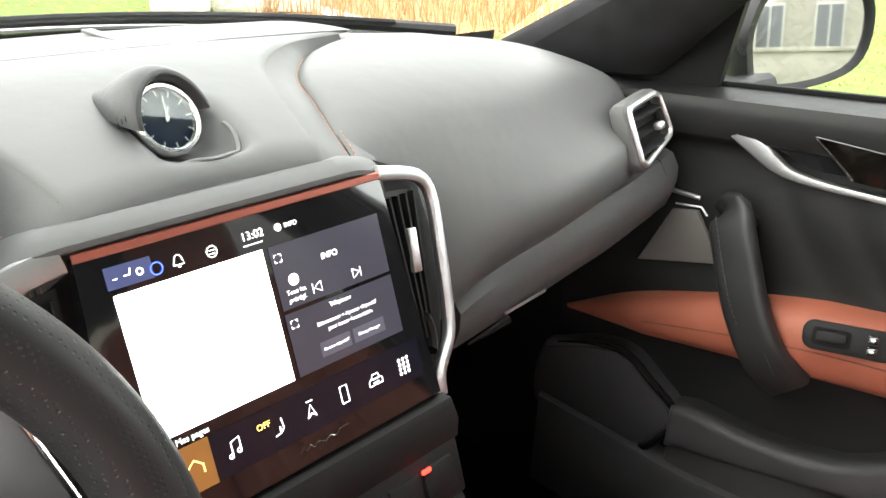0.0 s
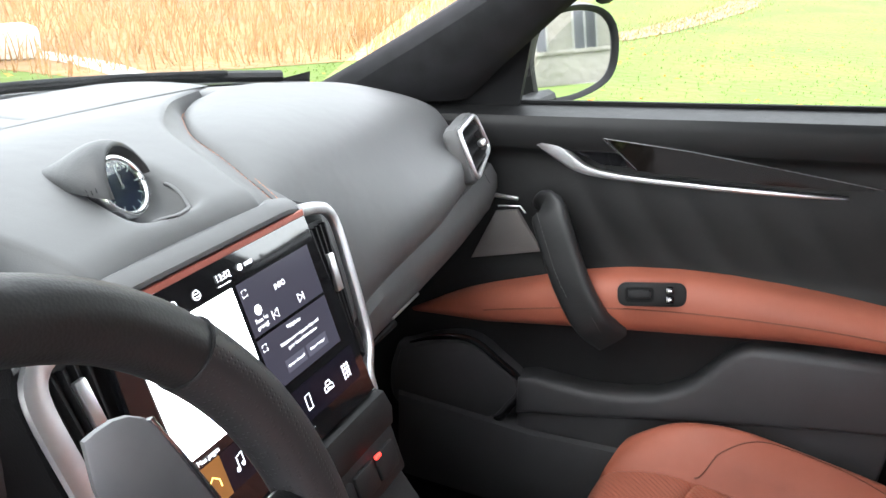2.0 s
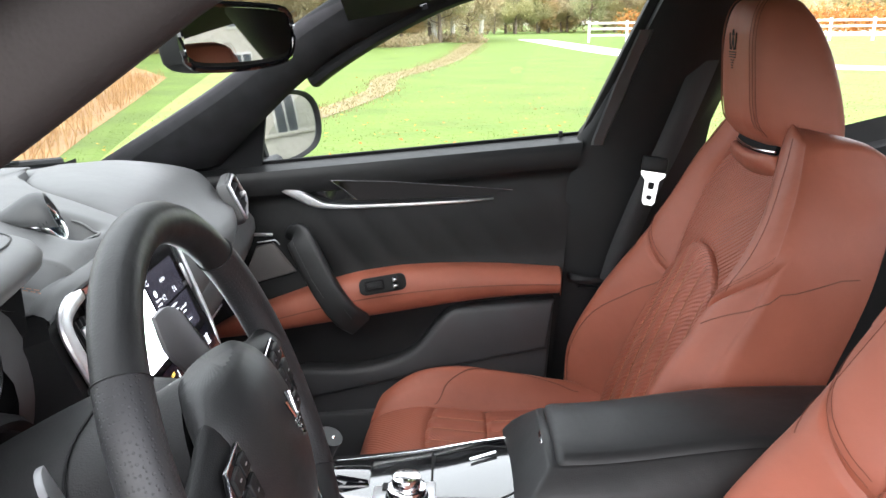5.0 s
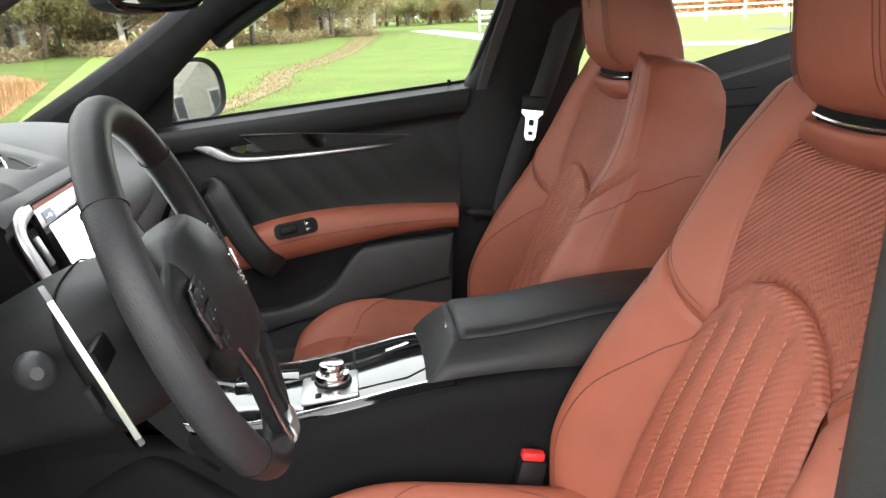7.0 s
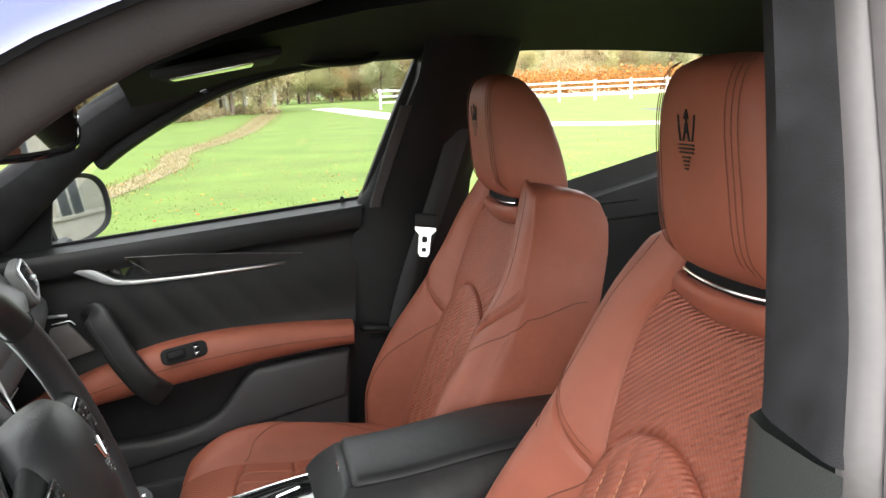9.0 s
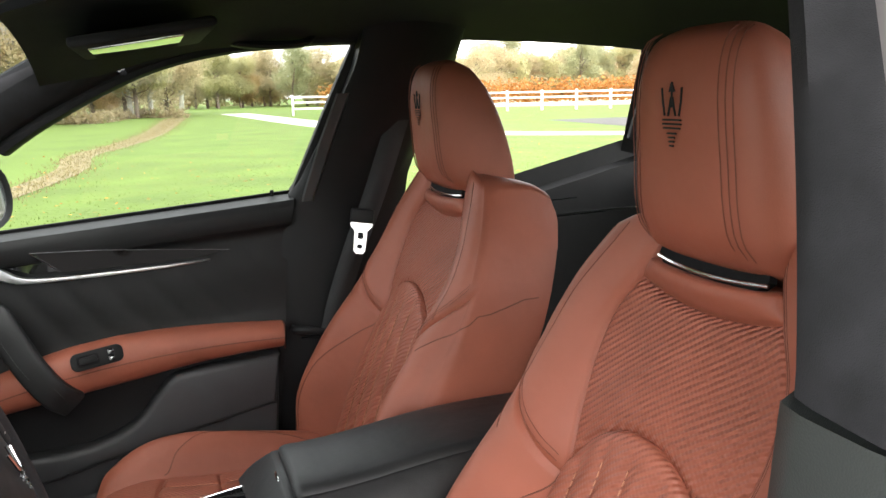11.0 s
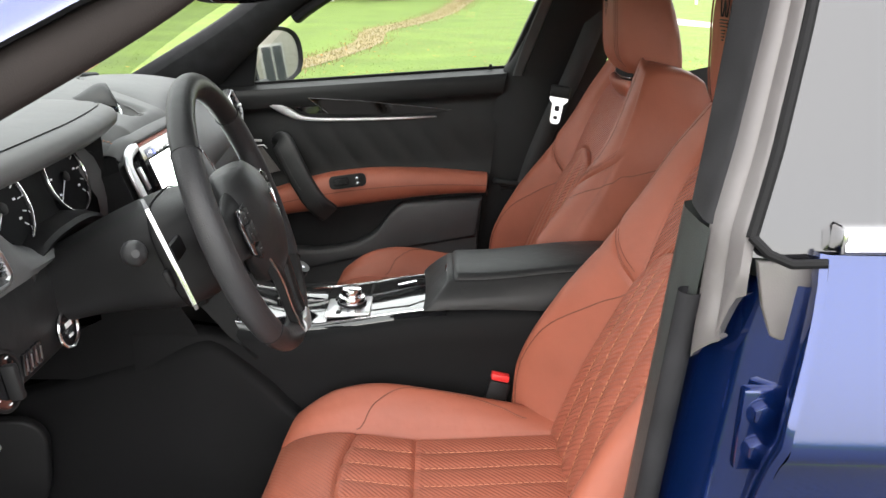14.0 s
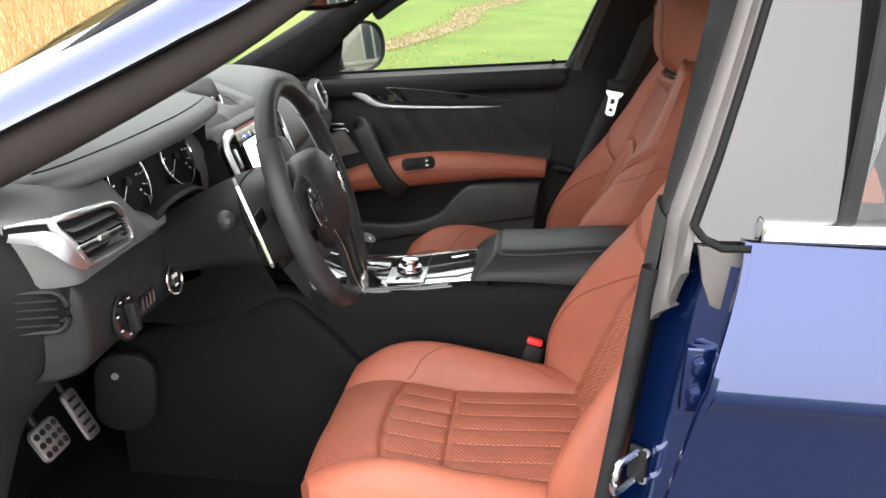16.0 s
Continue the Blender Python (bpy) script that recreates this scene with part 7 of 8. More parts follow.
part("pad", plate(rrect(0.13, 0.19, 0.055, 6), 0.02, axes((0, 0, 0), (0.25, -1, -0.1), (0, 0, 1)), bevel=0.007, segs=3), M_PLA, kick)
part("clip", disc(0.008, 0.004, axes((-0.024, 0.01, 0.045), (0.25, -1, 0), (0, 0, 1)), k=16), M_ALU, kick)

# ---- centre console ----
CO = Vector((0, 0.1, 0.12))
console = thing("centre_console", "black leather centre console with glossy black trim", "console", CO)


def cpart(name, bm, material, label="", parent=None, **kw):
    bmesh.ops.translate(bm, vec=-CO, verts=bm.verts)
    return part(name, bm, material, parent or console, label, **kw)


def tun_z(y):
    return soft(y, [(-0.6, 0.60), (-0.1, 0.622), (0.10, 0.612), (0.25, 0.588), (0.40, 0.575), (0.55, 0.60)])


for side in (1, -1):
    rows = []
    for y in np.linspace(-0.55, 0.62, 30):
        h = tun_z(y)
        w = soft(y, [(-0.5, 0.118), (0.1, 0.122), (0.35, 0.135), (0.62, 0.165)])
        rows.append([(side * x, y, z) for x, z in ((w - 0.035, h), (w - 0.012, h - 0.002), (w - 0.002, h - 0.012), (w, h - 0.05), (w + 0.004, h - 0.13), (w + 0.012, 0.12))])
    cpart("tunnel_side", grid(rows), M_NIGHT, "smooth black console side", sharp=60)
    cpart("deck_side", grid([[(side * x, y, tun_z(y) + z) for x, z in ((0.0945, 0.006), (0.100, 0.004), (0.106, -0.001), (0.112, -0.010), (0.1135, -0.022))] for y in np.linspace(0.06, 0.46, 16)]), M_GLOSS, "glossy black deck side")
    # lower padded ramp in the footwell
    rows = []
    for q in np.linspace(0, 1, 26):
        y = 0.33 + 0.55 * q
        h = soft(q, [(0, 0.432), (0.064, 0.473), (0.22, 0.554), (0.27, 0.574), (0.34, 0.573), (0.467, 0.545), (0.713, 0.505), (1, 0.46)])
        o = 0.152 + 0.030 * min(q / 0.3, 1)
        rows.append([(side * x, y, z) for x, z in ((0.13, h + 0.004), (0.152, h + 0.002), (0.163, h - 0.006), (0.168, h - 0.02), (o - 0.006, h - 0.08), (o, h - 0.16), (o, 0.12))])
    cpart("knee_pad", grid(rows), M_NIGHT, "soft dark knee pad", sharp=60)
cpart("tunnel_top", grid([[(x, y, tun_z(y) - 0.003) for x in np.linspace(-0.10, 0.10, 5)] for y in np.linspace(-0.55, 0.6, 20)]), M_PLA)
# gloss black tray deck
deck = grid([[(x, y, tun_z(y) + 0.006 + 0.004 * (1 - (x / 0.095) ** 2)) for x in np.linspace(-0.095, 0.095, 9)] for y in np.linspace(0.05, 0.47, 18)])
cpart("gloss_deck", deck, M_GLOSS, "glossy black deck")
cpart("deck_edge", tube([(-0.094, y, tun_z(y) + 0.007) for y in np.linspace(0.06, 0.46, 16)], 0.0011, k=6), M_CHR, "thin chrome line")
cpart("deck_edge", tube([(0.094, y, tun_z(y) + 0.007) for y in np.linspace(0.06, 0.46, 16)], 0.0011, k=6), M_CHR, "thin chrome line")


def on_deck(x, y, d=0.0):
    return Vector((x, y, tun_z(y) + 0.0102 - 0.004 * (x / 0.095) ** 2 + d))


lid = [(0.07, 0.205), (-0.065, 0.205), (-0.07, 0.13), (-0.045, 0.085), (0.0, 0.07), (0.055, 0.085), (0.075, 0.13)]
cpart("cup_lid_gap", tube([on_deck(x, y, 0.0006) for x, y in lid], 0.0016, 0.001, k=5, closed=True), mat("gap_black", (0.004, 0.004, 0.004), 0.8), "shut line of the sliding lid")
cpart("lid_pull", tube([on_deck(0.035, 0.155, 0.004), on_deck(0.045, 0.118, 0.004)], 0.0022, k=6), M_CHR, "small chrome pull")
cpart("cross_gap", tube([on_deck(x, 0.208, 0.0006) for x in np.linspace(-0.088, 0.088, 8)], 0.0016, 0.001, k=5), mat("gap_black2", (0.004, 0.004, 0.004), 0.8))
kp = cpart("knob_plate", rbox((0.085, 0.085, 0.008), on_deck(-0.045, 0.245, 0.003), 0.003, Euler((radians(-5), 0, 0)).to_matrix()), M_ALU, "brushed metal control plate")
cpart("rotary_knob", disc(0.026, 0.018, Matrix.Translation(on_deck(-0.042, 0.240, 0.018)), bevel=0.003), M_CHR, "two-tier chrome rotary knob", kp)
cpart("knob_top", disc(0.019, 0.016, Matrix.Translation(on_deck(-0.042, 0.240, 0.034)), bevel=0.003), M_CHR, "", kp)
cpart("knob_ring", ring(0.0265, 0.002, Matrix.Translation(on_deck(-0.042, 0.240, 0.012))), M_RUB, "", kp)
cpart("key", rbox((0.016, 0.010, 0.006), on_deck(-0.075, 0.262, 0.008), 0.002), M_PLA, "", kp)
cpart("key", rbox((0.016, 0.010, 0.006), on_deck(-0.078, 0.235, 0.008), 0.002), M_ALU, "", kp)
cpart("key", rbox((0.016, 0.010, 0.006), on_deck(-0.010, 0.270, 0.008), 0.002), M_PLA, "", kp)
# gear selector
gear = cpart("selector_gate", rbox((0.07, 0.10, 0.010), on_deck(0.045, 0.345, 0.003), 0.003), M_GLOSS, "glossy selector gate")
cpart("selector", tube(curve([(0.045, 0.365, 0.60), (0.045, 0.362, 0.62), (0.044, 0.356, 0.64), (0.043, 0.350, 0.652)], 12), 0.017, 0.014, k=12, taper=lambda t: 0.8 + 0.5 * t), M_BLK, "black leather gear selector", gear)
cpart("selector_trim", tube([(0.027, 0.354, 0.635), (0.043, 0.346, 0.650), (0.060, 0.354, 0.635)], 0.0025, k=6), M_CHR, "chrome trim", gear)
# armrest box: padded lid and sloping sides
def arm_rows(y):
    top = soft(y, [(-0.40, 0.702), (-0.2, 0.700), (0.03, 0.678)])
    return top


def arm_box(y, grow=0.0):
    """Section of the armrest box: deck edge, sloping side, lid edge, and back down."""
    t = arm_rows(min(y, 0.03))
    z0 = tun_z(min(y, 0.09)) + 0.002
    half = [(0.114, z0), (0.1135, z0 + 0.012), (0.106, z0 + 0.4 * (t - z0)), (0.090, t - 0.020), (0.082, t - 0.013), (0.0795, t - 0.0105)]
    return half, t


rows = []
for y in list(np.linspace(-0.42, 0.040, 18)) + [0.046, 0.049]:
    half, t = arm_box(y)
    shrink = 1.0 if y <= 0.040 else (0.985 if y < 0.048 else 0.95)
    sec = [(x, z) for x, z in half] + [(-x, z) for x, z in half[::-1]]
    row = []
    for x, z in sec:
        h = (z - half[0][1]) / max(t - half[0][1], 0.01)
        row.append((0.012 + x * shrink, y + (0.055 * (1 - h) if y > 0.03 else 0.055 * (1 - h) * (y + 0.42) / 0.45), z - (1 - shrink) * 0.03))
    rows.append(row)
box = cpart("armrest_box", grid(rows, close_v=True, caps=True), M_BLK, "black leather armrest box", sharp=50)
rows = []
for y in list(np.linspace(-0.42, 0.036, 18)) + [0.044, 0.048]:
    t = arm_rows(min(y, 0.03))
    e = 1.0 if y <= 0.036 else (0.97 if y < 0.046 else 0.90)
    dz = 0.0 if y <= 0.036 else (-0.002 if y < 0.046 else -0.008)
    rows.append([(0.012 + x * e, y, z + dz) for x, z in ((-0.081, t - 0.009), (-0.078, t - 0.003), (-0.066, t + 0.001), (-0.03, t + 0.003), (0.03, t + 0.003), (0.066, t + 0.001), (0.078, t - 0.003), (0.081, t - 0.009))])
cpart("armrest_lid", grid(rows), M_BLK, "black leather armrest lid", box, sharp=60)
cpart("lid_latch", rbox((0.034, 0.006, 0.012), (0.012, 0.060, 0.660), 0.002, Euler((radians(35), 0, 0)).to_matrix()), M_CHR, "bright lid latch", box)

# belt buckle between seat and console
for bx in (-0.147, 0.147):
    bk = thing("belt_buckle", "black seat belt buckle with red release button", "belt buckle", (bx, -0.03, 0.40), "belt buckles")
    part("body", rbox((0.022, 0.040, 0.11), (0, 0, 0.05), 0.006, Euler((radians(12), 0, 0)).to_matrix()), M_PLA, bk)
    part("release", rbox((0.018, 0.034, 0.014), (0, -0.011, 0.110), 0.004, Euler((radians(12), 0, 0)).to_matrix()), M_RED, bk, "red release button")
    part("stem", rbox((0.014, 0.024, 0.14), (0, 0.01, -0.06), 0.004), M_PLA, bk)

# ---- outdoors ----
def flat(name, pts, z, material, label, category="ground"):
    ob = part(name, grid([[(*a, z), (*b, z)] for a, b in pts]), material, None)
    return tagged(ob, label, category, kind="structure")


def strip(line, w):
    c = curve(line, 40)
    out = []
    for i in range(40):
        d = c[min(i + 1, 39)] - c[max(i - 1, 0)]
        n = np.array((-d[1], d[0])) / np.linalg.norm(d)
        k = w if not callable(w) else w(i / 39)
        out.append((tuple(c[i] - n * k), tuple(c[i] + n * k)))
    return out


M_REEDG = mat("dry_field_soil", (0.30, 0.165, 0.065), 0.95, vary=0.30, vscale=0.5, bump2=0.5, b2scale=5)
M_PATH = mat("pale_gravel", (0.46, 0.44, 0.40), 0.9, vary=0.12, vscale=4, bump=0.4, bscale=60)
M_BROWN = mat("dead_grass", (0.190, 0.150, 0.068), 0.95, vary=0.35, vscale=3)
M_STONE = mat("pale_limestone", (0.62, 0.57, 0.48), 0.85, vary=0.2, vscale=5, bump2=0.5, b2scale=14)
flat("reed_field", [((4.2, 5.6), (3.0, 30)), ((5.2, 4.7), (12, 28)), ((6.4, 3.9), (18, 24)), ((9, 4.6), (22, 18)), ((13, 5.6), (25, 14)), ((20, 7.4), (26, 10.5))], 0.006, M_REEDG, "dry orange-brown field of cut reeds", "field")
flat("gravel_path", strip([(66, -6.6), (50, -6.8), (38, -6.9), (30, -7.2), (24, -8.2), (20, -10.5), (16, -16), (10, -26), (-6, -34)], lambda t: 1.1 - 0.2 * t), 0.012, M_PATH, "pale gravel path across the meadow", "path")
flat("far_field", [((72, -22), (150, -30)), ((64, -30), (140, -60)), ((56, -44), (120, -100))], 0.012, mat("pale_stubble", (0.46, 0.42, 0.28), 0.95, vary=0.2, vscale=0.2), "pale straw-coloured stubble field", "field")
flat("gravel_yard", strip([(4.9, 6.9), (4.75, 6.0), (4.45, 5.2), (3.9, 4.3)], 0.14), 0.012, M_PATH, "pale edge of a gravel yard", "path")
# grey ground added out of view, so paint and chrome mirror less green
flat("reflection_ground", [((-7, -14), (-0.9, -14)), ((-7, 4), (-0.9, 4))], 0.012, mat("grey_reflection_ground", (0.075, 0.073, 0.072), 0.9, vary=0.2, vscale=3, bump=0.4, bscale=80), "unseen grey ground added beside the car for its reflections", "path")
flat("rear_drive", [((-30, -14), (-30, -20)), ((0, -12), (0, -17)), ((30, -16), (30, -20))], 0.010, mat("grey_gravel", (0.065, 0.062, 0.056), 0.9, vary=0.2, vscale=3, bump=0.4, bscale=60), "pale gravel drive", "path")
rng = np.random.default_rng(5)


def blades(name, n, where, h, w, material, label, lean=0.35, kind="stuff", cat="grass"):
    V, F = [], []
    for _ in range(n):
        x, y = where()
        a = rng.uniform(0, 2 * math.pi)
        hh = h * rng.uniform(0.5, 1.25)
        c, s = math.cos(a) * w, math.sin(a) * w
        lx, ly = rng.normal(0, lean * hh, 2)
        k = len(V)
        V += [(x - c, y - s, 0), (x + c, y + s, 0), (x + lx * 0.4 + c * 0.7, y + ly * 0.4 + s * 0.7, hh * 0.6), (x + lx * 0.4 - c * 0.7, y + ly * 0.4 - s * 0.7, hh * 0.6), (x + lx, y + ly, hh)]
        F += [(k, k + 1, k + 2, k + 3), (k + 3, k + 2, k + 4)]
    ob = part(name, (V, F), material, None, smooth=False)
    return tagged(ob, label, cat, kind=kind)


def isle(m, lo, hi):
    """Lets each blade or leaf vary between two tones."""
    nt = m.node_tree
    g = nt.nodes.new("ShaderNodeNewGeometry")
    r = nt.nodes.new("ShaderNodeMixRGB")
    r.inputs[1].default_value, r.inputs[2].default_value = (*lo, 1), (*hi, 1)
    nt.links.new(g.outputs["Random Per Island"], r.inputs[0])
    b = nt.nodes["Principled BSDF"]
    nt.links.new(r.outputs[0], b.inputs["Base Color"])
    tl = nt.nodes.new("ShaderNodeBsdfTranslucent")
    nt.links.new(r.outputs[0], tl.inputs[0])
    ms = nt.nodes.new("ShaderNodeMixShader")
    ms.inputs[0].default_value = 0.5
    nt.links.new(b.outputs[0], ms.inputs[1])
    nt.links.new(tl.outputs[0], ms.inputs[2])
    nt.links.new(ms.outputs[0], nt.nodes["Material Output"].inputs[0])
    return m


M_REED = isle(mat("dry_reed", (0.4, 0.25, 0.1), 0.9), (0.27, 0.145, 0.055), (0.40, 0.25, 0.11))
M_LEAFY = isle(mat("fallen_leaf", (0.4, 0.15, 0.03), 0.8), (0.42, 0.10, 0.02), (0.50, 0.30, 0.05))
M_BLADE = isle(mat("grass_blade", (0.1, 0.2, 0.03), 0.9, spec=0.1), (0.122, 0.170, 0.036), (0.156, 0.200, 0.052))


def reed_at():
    while True:
        x, y = rng.uniform(4, 20), rng.uniform(3.8, 20)
        lo = np.interp(x, [4.2, 5.2, 6.4, 9, 13, 20], [5.6, 4.7, 3.9, 4.6, 5.6, 7.4])
        if y > lo and rng.random() < 1.6 / (0.35 * math.hypot(x, y)) + 0.12:
            return x, y


blades("dry_reeds", 14000, reed_at, 0.30, 0.006, M_REED, "dense dry reeds in warm straw tones", cat="reeds")
blades("meadow_grass", 16000, lambda: (1.3 + abs(rng.normal(0, 5.5)), rng.uniform(-9, 6.0)), 0.020, 0.005, M_BLADE, "short green meadow grass blades")
creek = [(9.0, 2.4), (10, 2.1), (14.5, 1.5), (18.5, 1.6), (23, 0.8), (30.5, -0.1), (44, -1.0), (55, -1.8)]
flat("ditch", strip(creek, lambda t: 0.22 + 0.4 * t), 0.010, M_BROWN, "shallow ditch of dead brown grass", "ditch")


def creek_at():
    c = curve(creek, 60)
    p = c[rng.integers(0, 60)]
    return p[0] + rng.normal(0, 0.5), p[1] + rng.normal(0, 0.14 + 0.006 * p[0])


blades("ditch_grass", 9000, creek_at, 0.045, 0.008, isle(mat("brown_tuft", (0.2, 0.13, 0.06), 0.9), (0.20, 0.165, 0.075), (0.29, 0.235, 0.115)), "brown tufts along the ditch")
V, F = [], []
for _ in range(1900):
    x, y = (2 + abs(rng.normal(0, 6)), rng.uniform(-9, 4.2)) if rng.random() < 0.55 else (rng.uniform(0.8, 4.2), rng.uniform(4.0, 12))
    a, s, k = rng.uniform(0, 6.28), rng.uniform(0.018, 0.04), len(V)
    for t in range(4):
        V.append((x + s * math.cos(a + t * 1.57) * (1 if t % 2 else 0.6), y + s * math.sin(a + t * 1.57) * (1 if t % 2 else 0.6), 0.03 + 0.02 * rng.random()))
    F.append((k, k + 1, k + 2, k + 3))
tagged(part("fallen_leaves", (V, F), M_LEAFY, None, smooth=False), "scattered orange fallen leaves on the grass", "leaves", kind="stuff")
# stones at the yard's edge
rs = random.Random(3)
wallg = thing("stone_wall", "short row of pale weathered limestone blocks", "wall", (4.0, 7.4, 0))
for k in range(3):
    s = (rs.uniform(0.42, 0.58), rs.uniform(0.34, 0.44), rs.uniform(0.26, 0.32))
    bm = rbox(s, (0.62 - 0.48 * k, -0.55 + 0.24 * k, 0.15), 0.04, Euler((0, rs.uniform(-.05, .05), radians(-26 + rs.uniform(-6, 6)))).to_matrix())
    for v in bm.verts:
        v.co += Vector((rs.uniform(-1, 1), rs.uniform(-1, 1), rs.uniform(-1, 1))) * 0.012
    part("stone", bm, M_STONE, wallg)


# trees
def leafset(n, blobs, size):
    V, F = [], []
    for _ in range(n):
        bx, by, bz, br = blobs[rng.integers(0, len(blobs))]
        d = rng.normal(0, 1, 3)
        d /= np.linalg.norm(d)
        p = np.array((bx, by, bz)) + d * br * rng.uniform(0.45, 1.05) * np.array((1, 1, 0.85))
        u, w = rng.normal(0, 1, 3), rng.normal(0, 1, 3)
        u /= np.linalg.norm(u)
        w -= u * (w @ u)
        w /= np.linalg.norm(w)
        s = size * rng.uniform(0.6, 1.4)
        k = len(V)
        V += [p - u * s, p + w * s * 0.6, p + u * s, p - w * s * 0.6]
        F.append((k, k + 1, k + 2, k + 3))
    return V, F


M_BARK = mat("grey_bark", (0.16, 0.12, 0.09), 0.9, vary=0.3, vscale=3, bump2=0.6, b2scale=8)
M_BIRCH = mat("pale_bark", (0.45, 0.42, 0.36), 0.9, vary=0.3, vscale=3)


def tree(label, lo, hi, height, spread, leaves, bark, size=0.34, bare=0.25):
    root = thing("tree", label, "tree", (0, 0, -50), "trees round the meadow")
    bms = [tube(curve([(0, 0, 0), (rng.normal(0, .1), rng.normal(0, .1), height * 0.3), (rng.normal(0, .25), rng.normal(0, .25), height * 0.62), (0, 0, height * 0.92)], 10), 0.19 * height / 9, k=7, taper=lambda t: 1.15 - t)]
    blobs = []
    for _ in range(18):
        a, z = rng.uniform(0, 6.28), rng.uniform(bare * 0.5, 0.86) * height
        r = spread * (1 - ((z / height - 0.5) / 0.6) ** 2) * rng.uniform(0.45, 1)
        e = (r * math.cos(a), r * math.sin(a), z + 0.12 * height)
        bms.append(tube([(0, 0, z * 0.85), (e[0] * 0.5, e[1] * 0.5, z * 0.98), e], 0.06 * height / 9, k=5, taper=lambda t: 1.1 - t))
        blobs.append((*e, spread * rng.uniform(0.38, 0.62)))
    blobs.append((0, 0, height * 0.93, spread * 0.4))
    part("trunk", join(*bms), bark, root)
    m = isle(mat("foliage", hi, 0.8), lo, hi)
    part("crown", leafset(leaves, blobs, size), m, root, smooth=False)
    return root


# leaf tones are paled and greyed: distant haze put into the colour
kinds = [
    tree("tall autumn tree with thin yellow-brown leaves", (0.47, 0.38, 0.23), (0.61, 0.51, 0.32), 11, 2.6, 12000, M_BIRCH, 0.095, 0.3),
    tree("broad autumn tree with olive-brown leaves", (0.45, 0.38, 0.23), (0.58, 0.50, 0.32), 9, 3.2, 14000, M_BARK, 0.11),
    tree("round autumn tree with green and yellow leaves", (0.40, 0.38, 0.20), (0.54, 0.50, 0.27), 8, 3.0, 14000, M_BARK, 0.11),
    tree("tall tree with dark green leaves", (0.31, 0.33, 0.19), (0.43, 0.42, 0.24), 10, 2.8, 14000, M_BARK, 0.11),
    tree("small autumn tree with russet leaves", (0.44, 0.31, 0.16), (0.57, 0.42, 0.22), 7, 2.6, 12000, M_BARK, 0.11, 0.12),
]
spots = []
for k in range(52):
    a, r = radians(44 - 46 * k / 51 + rng.normal(0, 0.6)), 50 + 5 * math.sin(k * 0.9) + rng.uniform(-3, 8) + 14 * max(k - 40, 0) / 11
    spots.append((r * math.cos(a), r * math.sin(a), (0, 1, 0, 4, 1, 0, 2)[k % 7], rng.uniform(0.8, 1.1)))
for k in range(30):
    a, r = radians(-1.0 - 15 * k / 29 + rng.normal(0, 0.5)), 112 + rng.uniform(-8, 16)
    spots.append((r * math.cos(a), r * math.sin(a), (3, 1, 2, 1, 4, 2)[k % 6], rng.uniform(0.7, 1.0)))
for k in range(34):
    spots.append((98 + rng.uniform(-4, 14), -24 - 1.4 * k + rng.normal(0, 0.6), (2, 1, 4, 2, 3)[k % 5], rng.uniform(0.62, 0.95)))
for k in range(44):
    spots.append((128 - 1.3 * k + rng.uniform(-5, 5), -50 - 1.7 * k + rng.normal(0, 1), (2, 4, 2, 1, 3, 4)[k % 6], rng.uniform(0.9, 1.35)))
for k in range(10):
    spots.append((20 - 7.5 * k + rng.uniform(-2, 2), 62 + rng.uniform(-5, 8), (0, 1, 1, 2)[k % 4], rng.uniform(0.8, 1.1)))
for n, (x, y, kd, s) in enumerate(spots):
    s *= 0.85
    src = kinds[kd]
    if not src.get("placed"):
        src["placed"] = 1
        src.matrix_basis = Matrix.Translation((x, y, 0)) @ Matrix.Rotation(rng.uniform(0, 6.28), 4, "Z") @ Matrix.Diagonal((s, s, s, 1))
    else:
        c = copy_thing(src, Matrix.Translation((x, y, 0)) @ Matrix.Rotation(rng.uniform(0, 6.28), 4, "Z"))
        c.scale = (s, s, s)
# undergrowth under the near tree line
brush = []
for k in range(70):
    a, r = radians(44 - 46 * k / 69), 46 + 4 * math.sin(k * 0.7) + 14 * max(k - 55, 0) / 14
    brush.append((r * math.cos(a), r * math.sin(a), 0.1, 0.75))
V, F = leafset(22000, brush, 0.10)
tagged(part("undergrowth", (V, F), isle(mat("brush", (0.2, 0.14, 0.06), 0.9), (0.30, 0.24, 0.14), (0.44, 0.35, 0.21)), None, smooth=False), "brown undergrowth below the trees", "undergrowth", kind="stuff")
# thicket and far woods carry haze in their paled tones too
woods = []
for k in range(150):
    a, r, h = radians(46 - 48 * k / 149), 60 + rng.uniform(0, 10) + 14 * max(k - 115, 0) / 35, rng.uniform(0.6, 4.6)
    woods.append((r * math.cos(a), r * math.sin(a), h, 1.5))
V, F = leafset(42000, woods, 0.15)
tagged(part("woodland_edge", (V, F), isle(mat("dry_thicket", (0.3, 0.23, 0.12), 0.9), (0.38, 0.30, 0.19), (0.54, 0.44, 0.29)), None, smooth=False), "dense brown thicket between the tree trunks", "thicket", kind="stuff")
woods = []
for k in range(120):
    a, r = radians(-0.5 - 36 * k / 119), 128 + rng.uniform(0, 10)
    woods.append((r * math.cos(a), r * math.sin(a), rng.uniform(0.5, 4.2 + 1.2 * math.sin(k * 0.5)), 2.0))
V, F = leafset(36000, woods, 0.22)
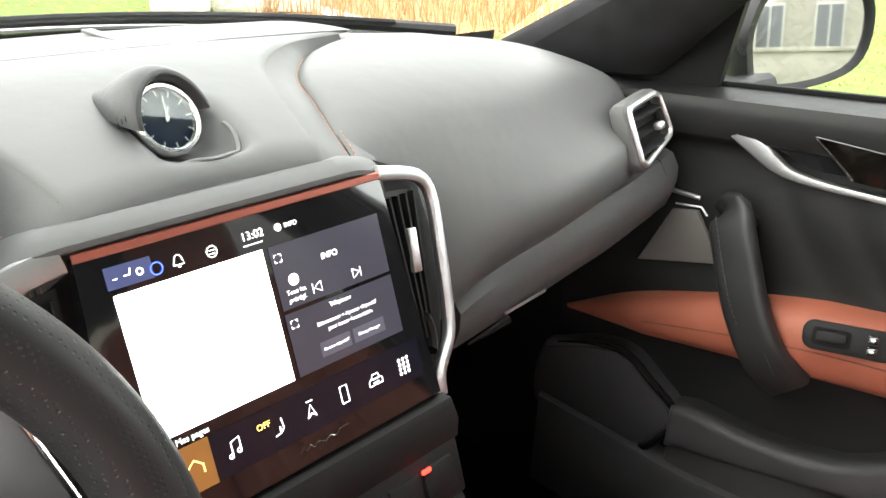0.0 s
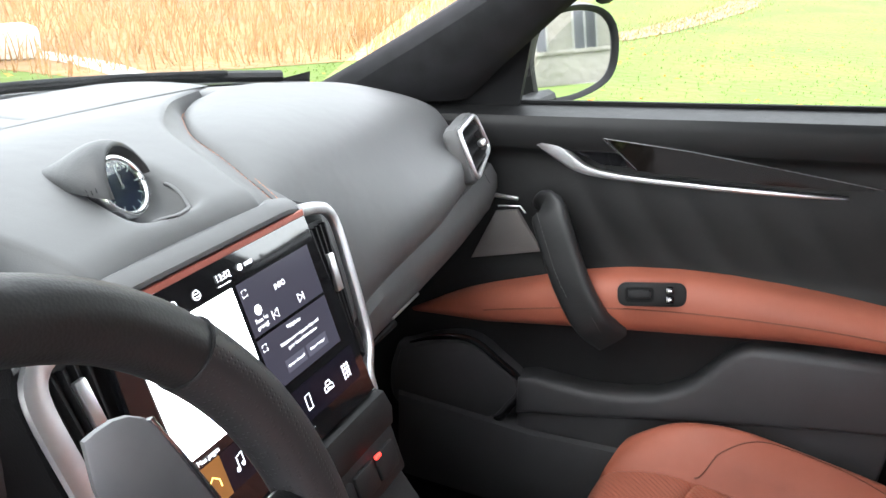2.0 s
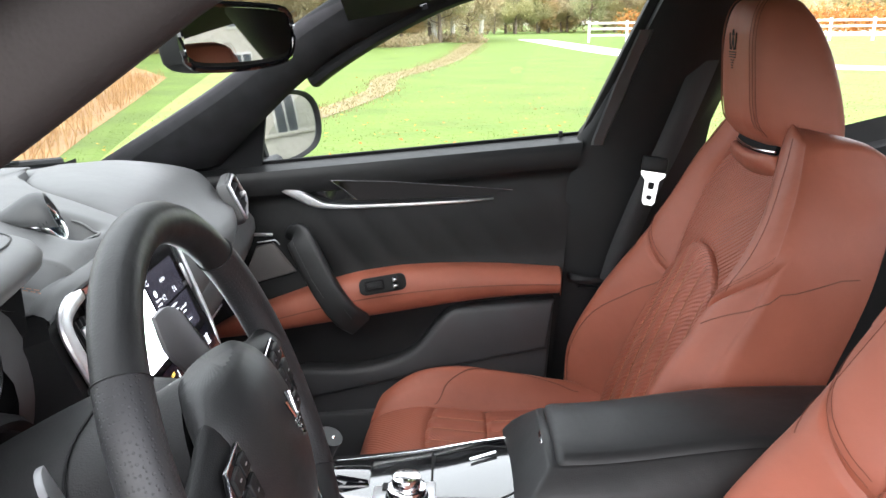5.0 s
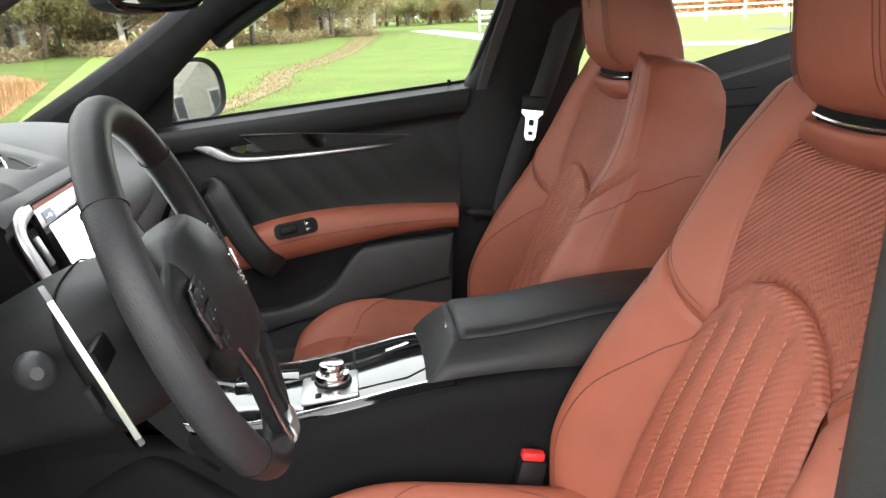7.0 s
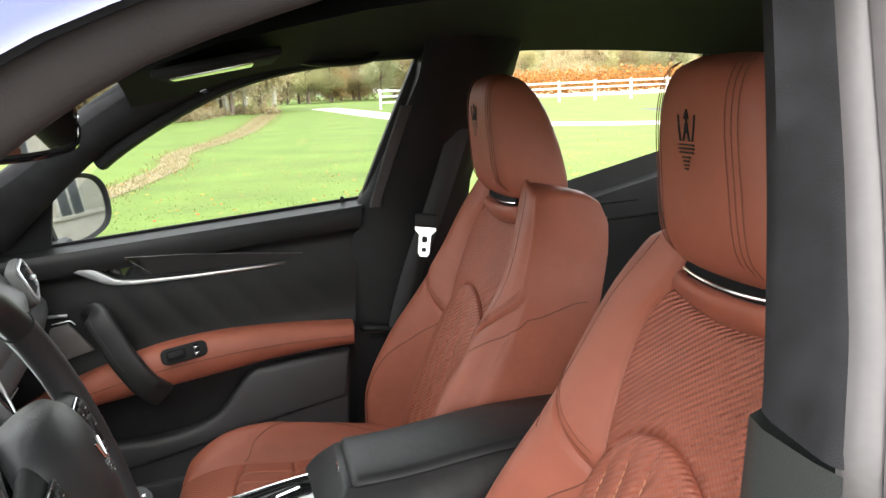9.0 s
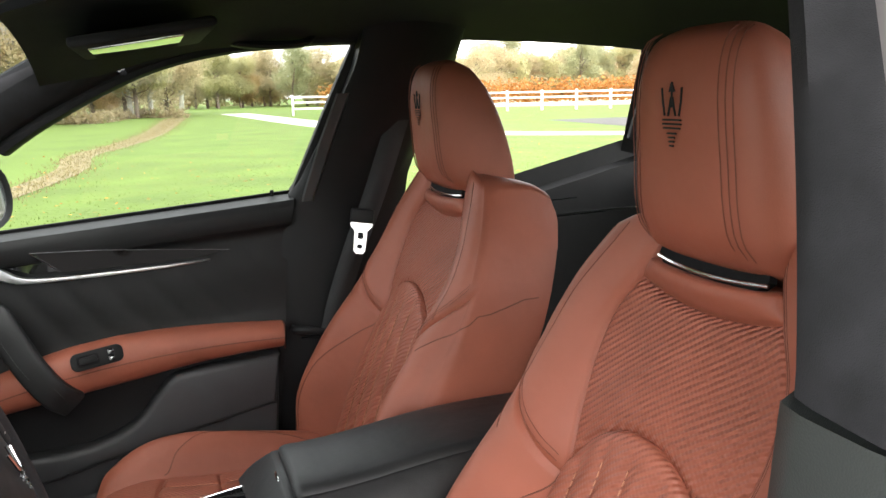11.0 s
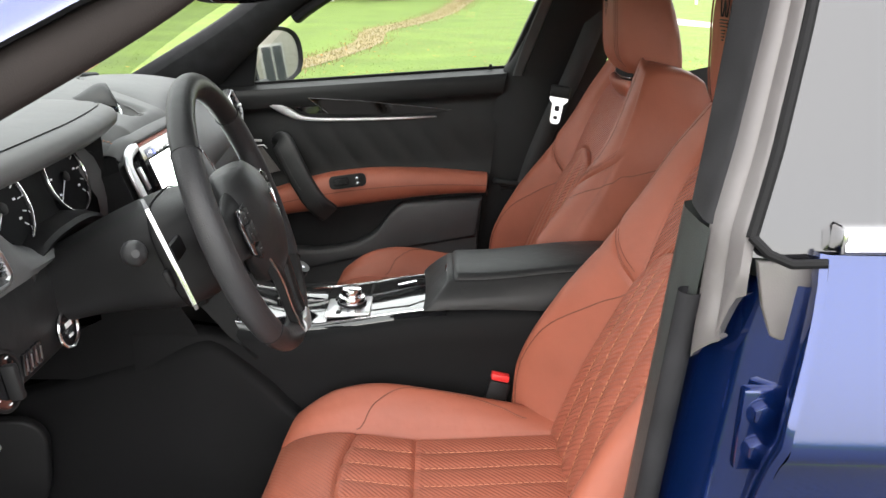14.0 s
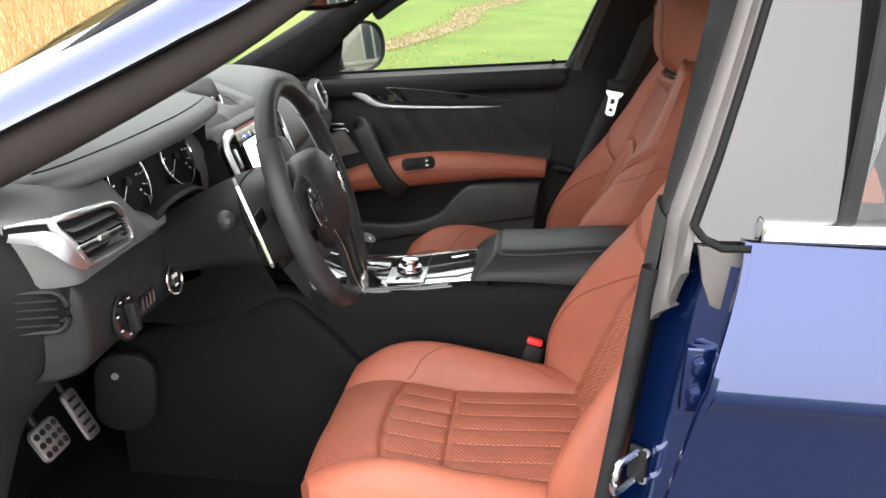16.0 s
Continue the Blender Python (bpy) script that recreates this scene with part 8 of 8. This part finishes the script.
tagged(part("far_woods", (V, F), isle(mat("far_foliage", (0.3, 0.26, 0.12), 0.9), (0.36, 0.33, 0.19), (0.52, 0.45, 0.26)), None, smooth=False), "far belt of olive and yellow autumn trees", "woods", kind="stuff")
V, F = leafset(14000, [(90 - 0.6 * k, -20 - 1.25 * k, 1.2, 1.9) for k in range(44)], 0.18)
tagged(part("beech_hedge", (V, F), isle(mat("beech_leaf", (0.4, 0.18, 0.05), 0.9), (0.32, 0.13, 0.03), (0.48, 0.25, 0.08)), None, smooth=False), "long russet beech hedge", "hedge", kind="stuff")

# white paddock fence
M_FENCE = mat("white_fence_paint", (0.78, 0.78, 0.76), 0.6, vary=0.08, vscale=4)
fence = thing("paddock_fence", "white painted wooden paddock fence", "fence", (47, -27, 0))
for k in range(22):
    part("post", rbox((0.14, 0.14, 1.35), (6.5 - 1.1 * k * 0.55 - 1.2, 18 - 2.3 * k, 0.67), 0.015), M_FENCE, fence)
for h in (0.45, 0.85, 1.2):
    a, b = Vector((6.5 - 1.2, 18, h)), Vector((6.5 - 1.2 - 0.605 * 21, 18 - 2.3 * 21, h))
    d = b - a
    part("rail", rbox((d.length, 0.05, 0.12), (a + b) / 2, 0.01, axes((0, 0, 0), d, Vector((0, 0, 1)).cross(d)).to_3x3()), M_FENCE, fence)

# stone house behind the car, seen in the mirrors
house = thing("stone_house", "grey stone country house with rows of tall windows", "house", (16, -46, 0))
M_HOUSE = mat("grey_stone", (0.20, 0.19, 0.165), 0.85, vary=0.12, vscale=0.6, bump2=0.4, b2scale=3)
part("wall", rbox((36, 10, 9.5), (0, -5, 4.75), 0.03), M_HOUSE, house, "grey stone wall")
part("roof", plate([(-18.6, 0), (18.6, 0), (14, 4), (-14, 4)], 11, Matrix(((1, 0, 0, 0), (0, 0, -1, 0.5), (0, 1, 0, 9.5), (0, 0, 0, 1)))), mat("slate", (0.09, 0.09, 0.10), 0.6, vary=0.2, vscale=1), house, "slate roof")
M_FRAME = mat("pale_window_paint", (0.24, 0.24, 0.225), 0.6, vary=0.08, vscale=4)
M_PANE = mat("dark_pane", (0.03, 0.035, 0.04), 0.08)
for fl in range(2):
    for k in range(11):
        w = part("window", rbox((1.5, 0.14, 2.7), (-15 + 3 * k, 0.03, 2.4 + 4.2 * fl), 0.02), M_FRAME, house, "pale framed window")
        part("pane", rbox((0.58, 0.05, 2.4), (-15.35 + 3 * k, 0.10, 2.4 + 4.2 * fl), 0), M_PANE, w)
        part("pane", rbox((0.58, 0.05, 2.4), (-14.65 + 3 * k, 0.10, 2.4 + 4.2 * fl), 0), M_PANE, w)
tw = thing("terrace_wall", "grey stone terrace wall before the house", "wall", (12, -27, 0))
part("wall", rbox((50, 0.5, 1.1), (0, 0, 0.55), 0.03), M_HOUSE, tw)
part("coping", rbox((50.2, 0.7, 0.14), (0, 0, 1.16), 0.02), M_HOUSE, tw)
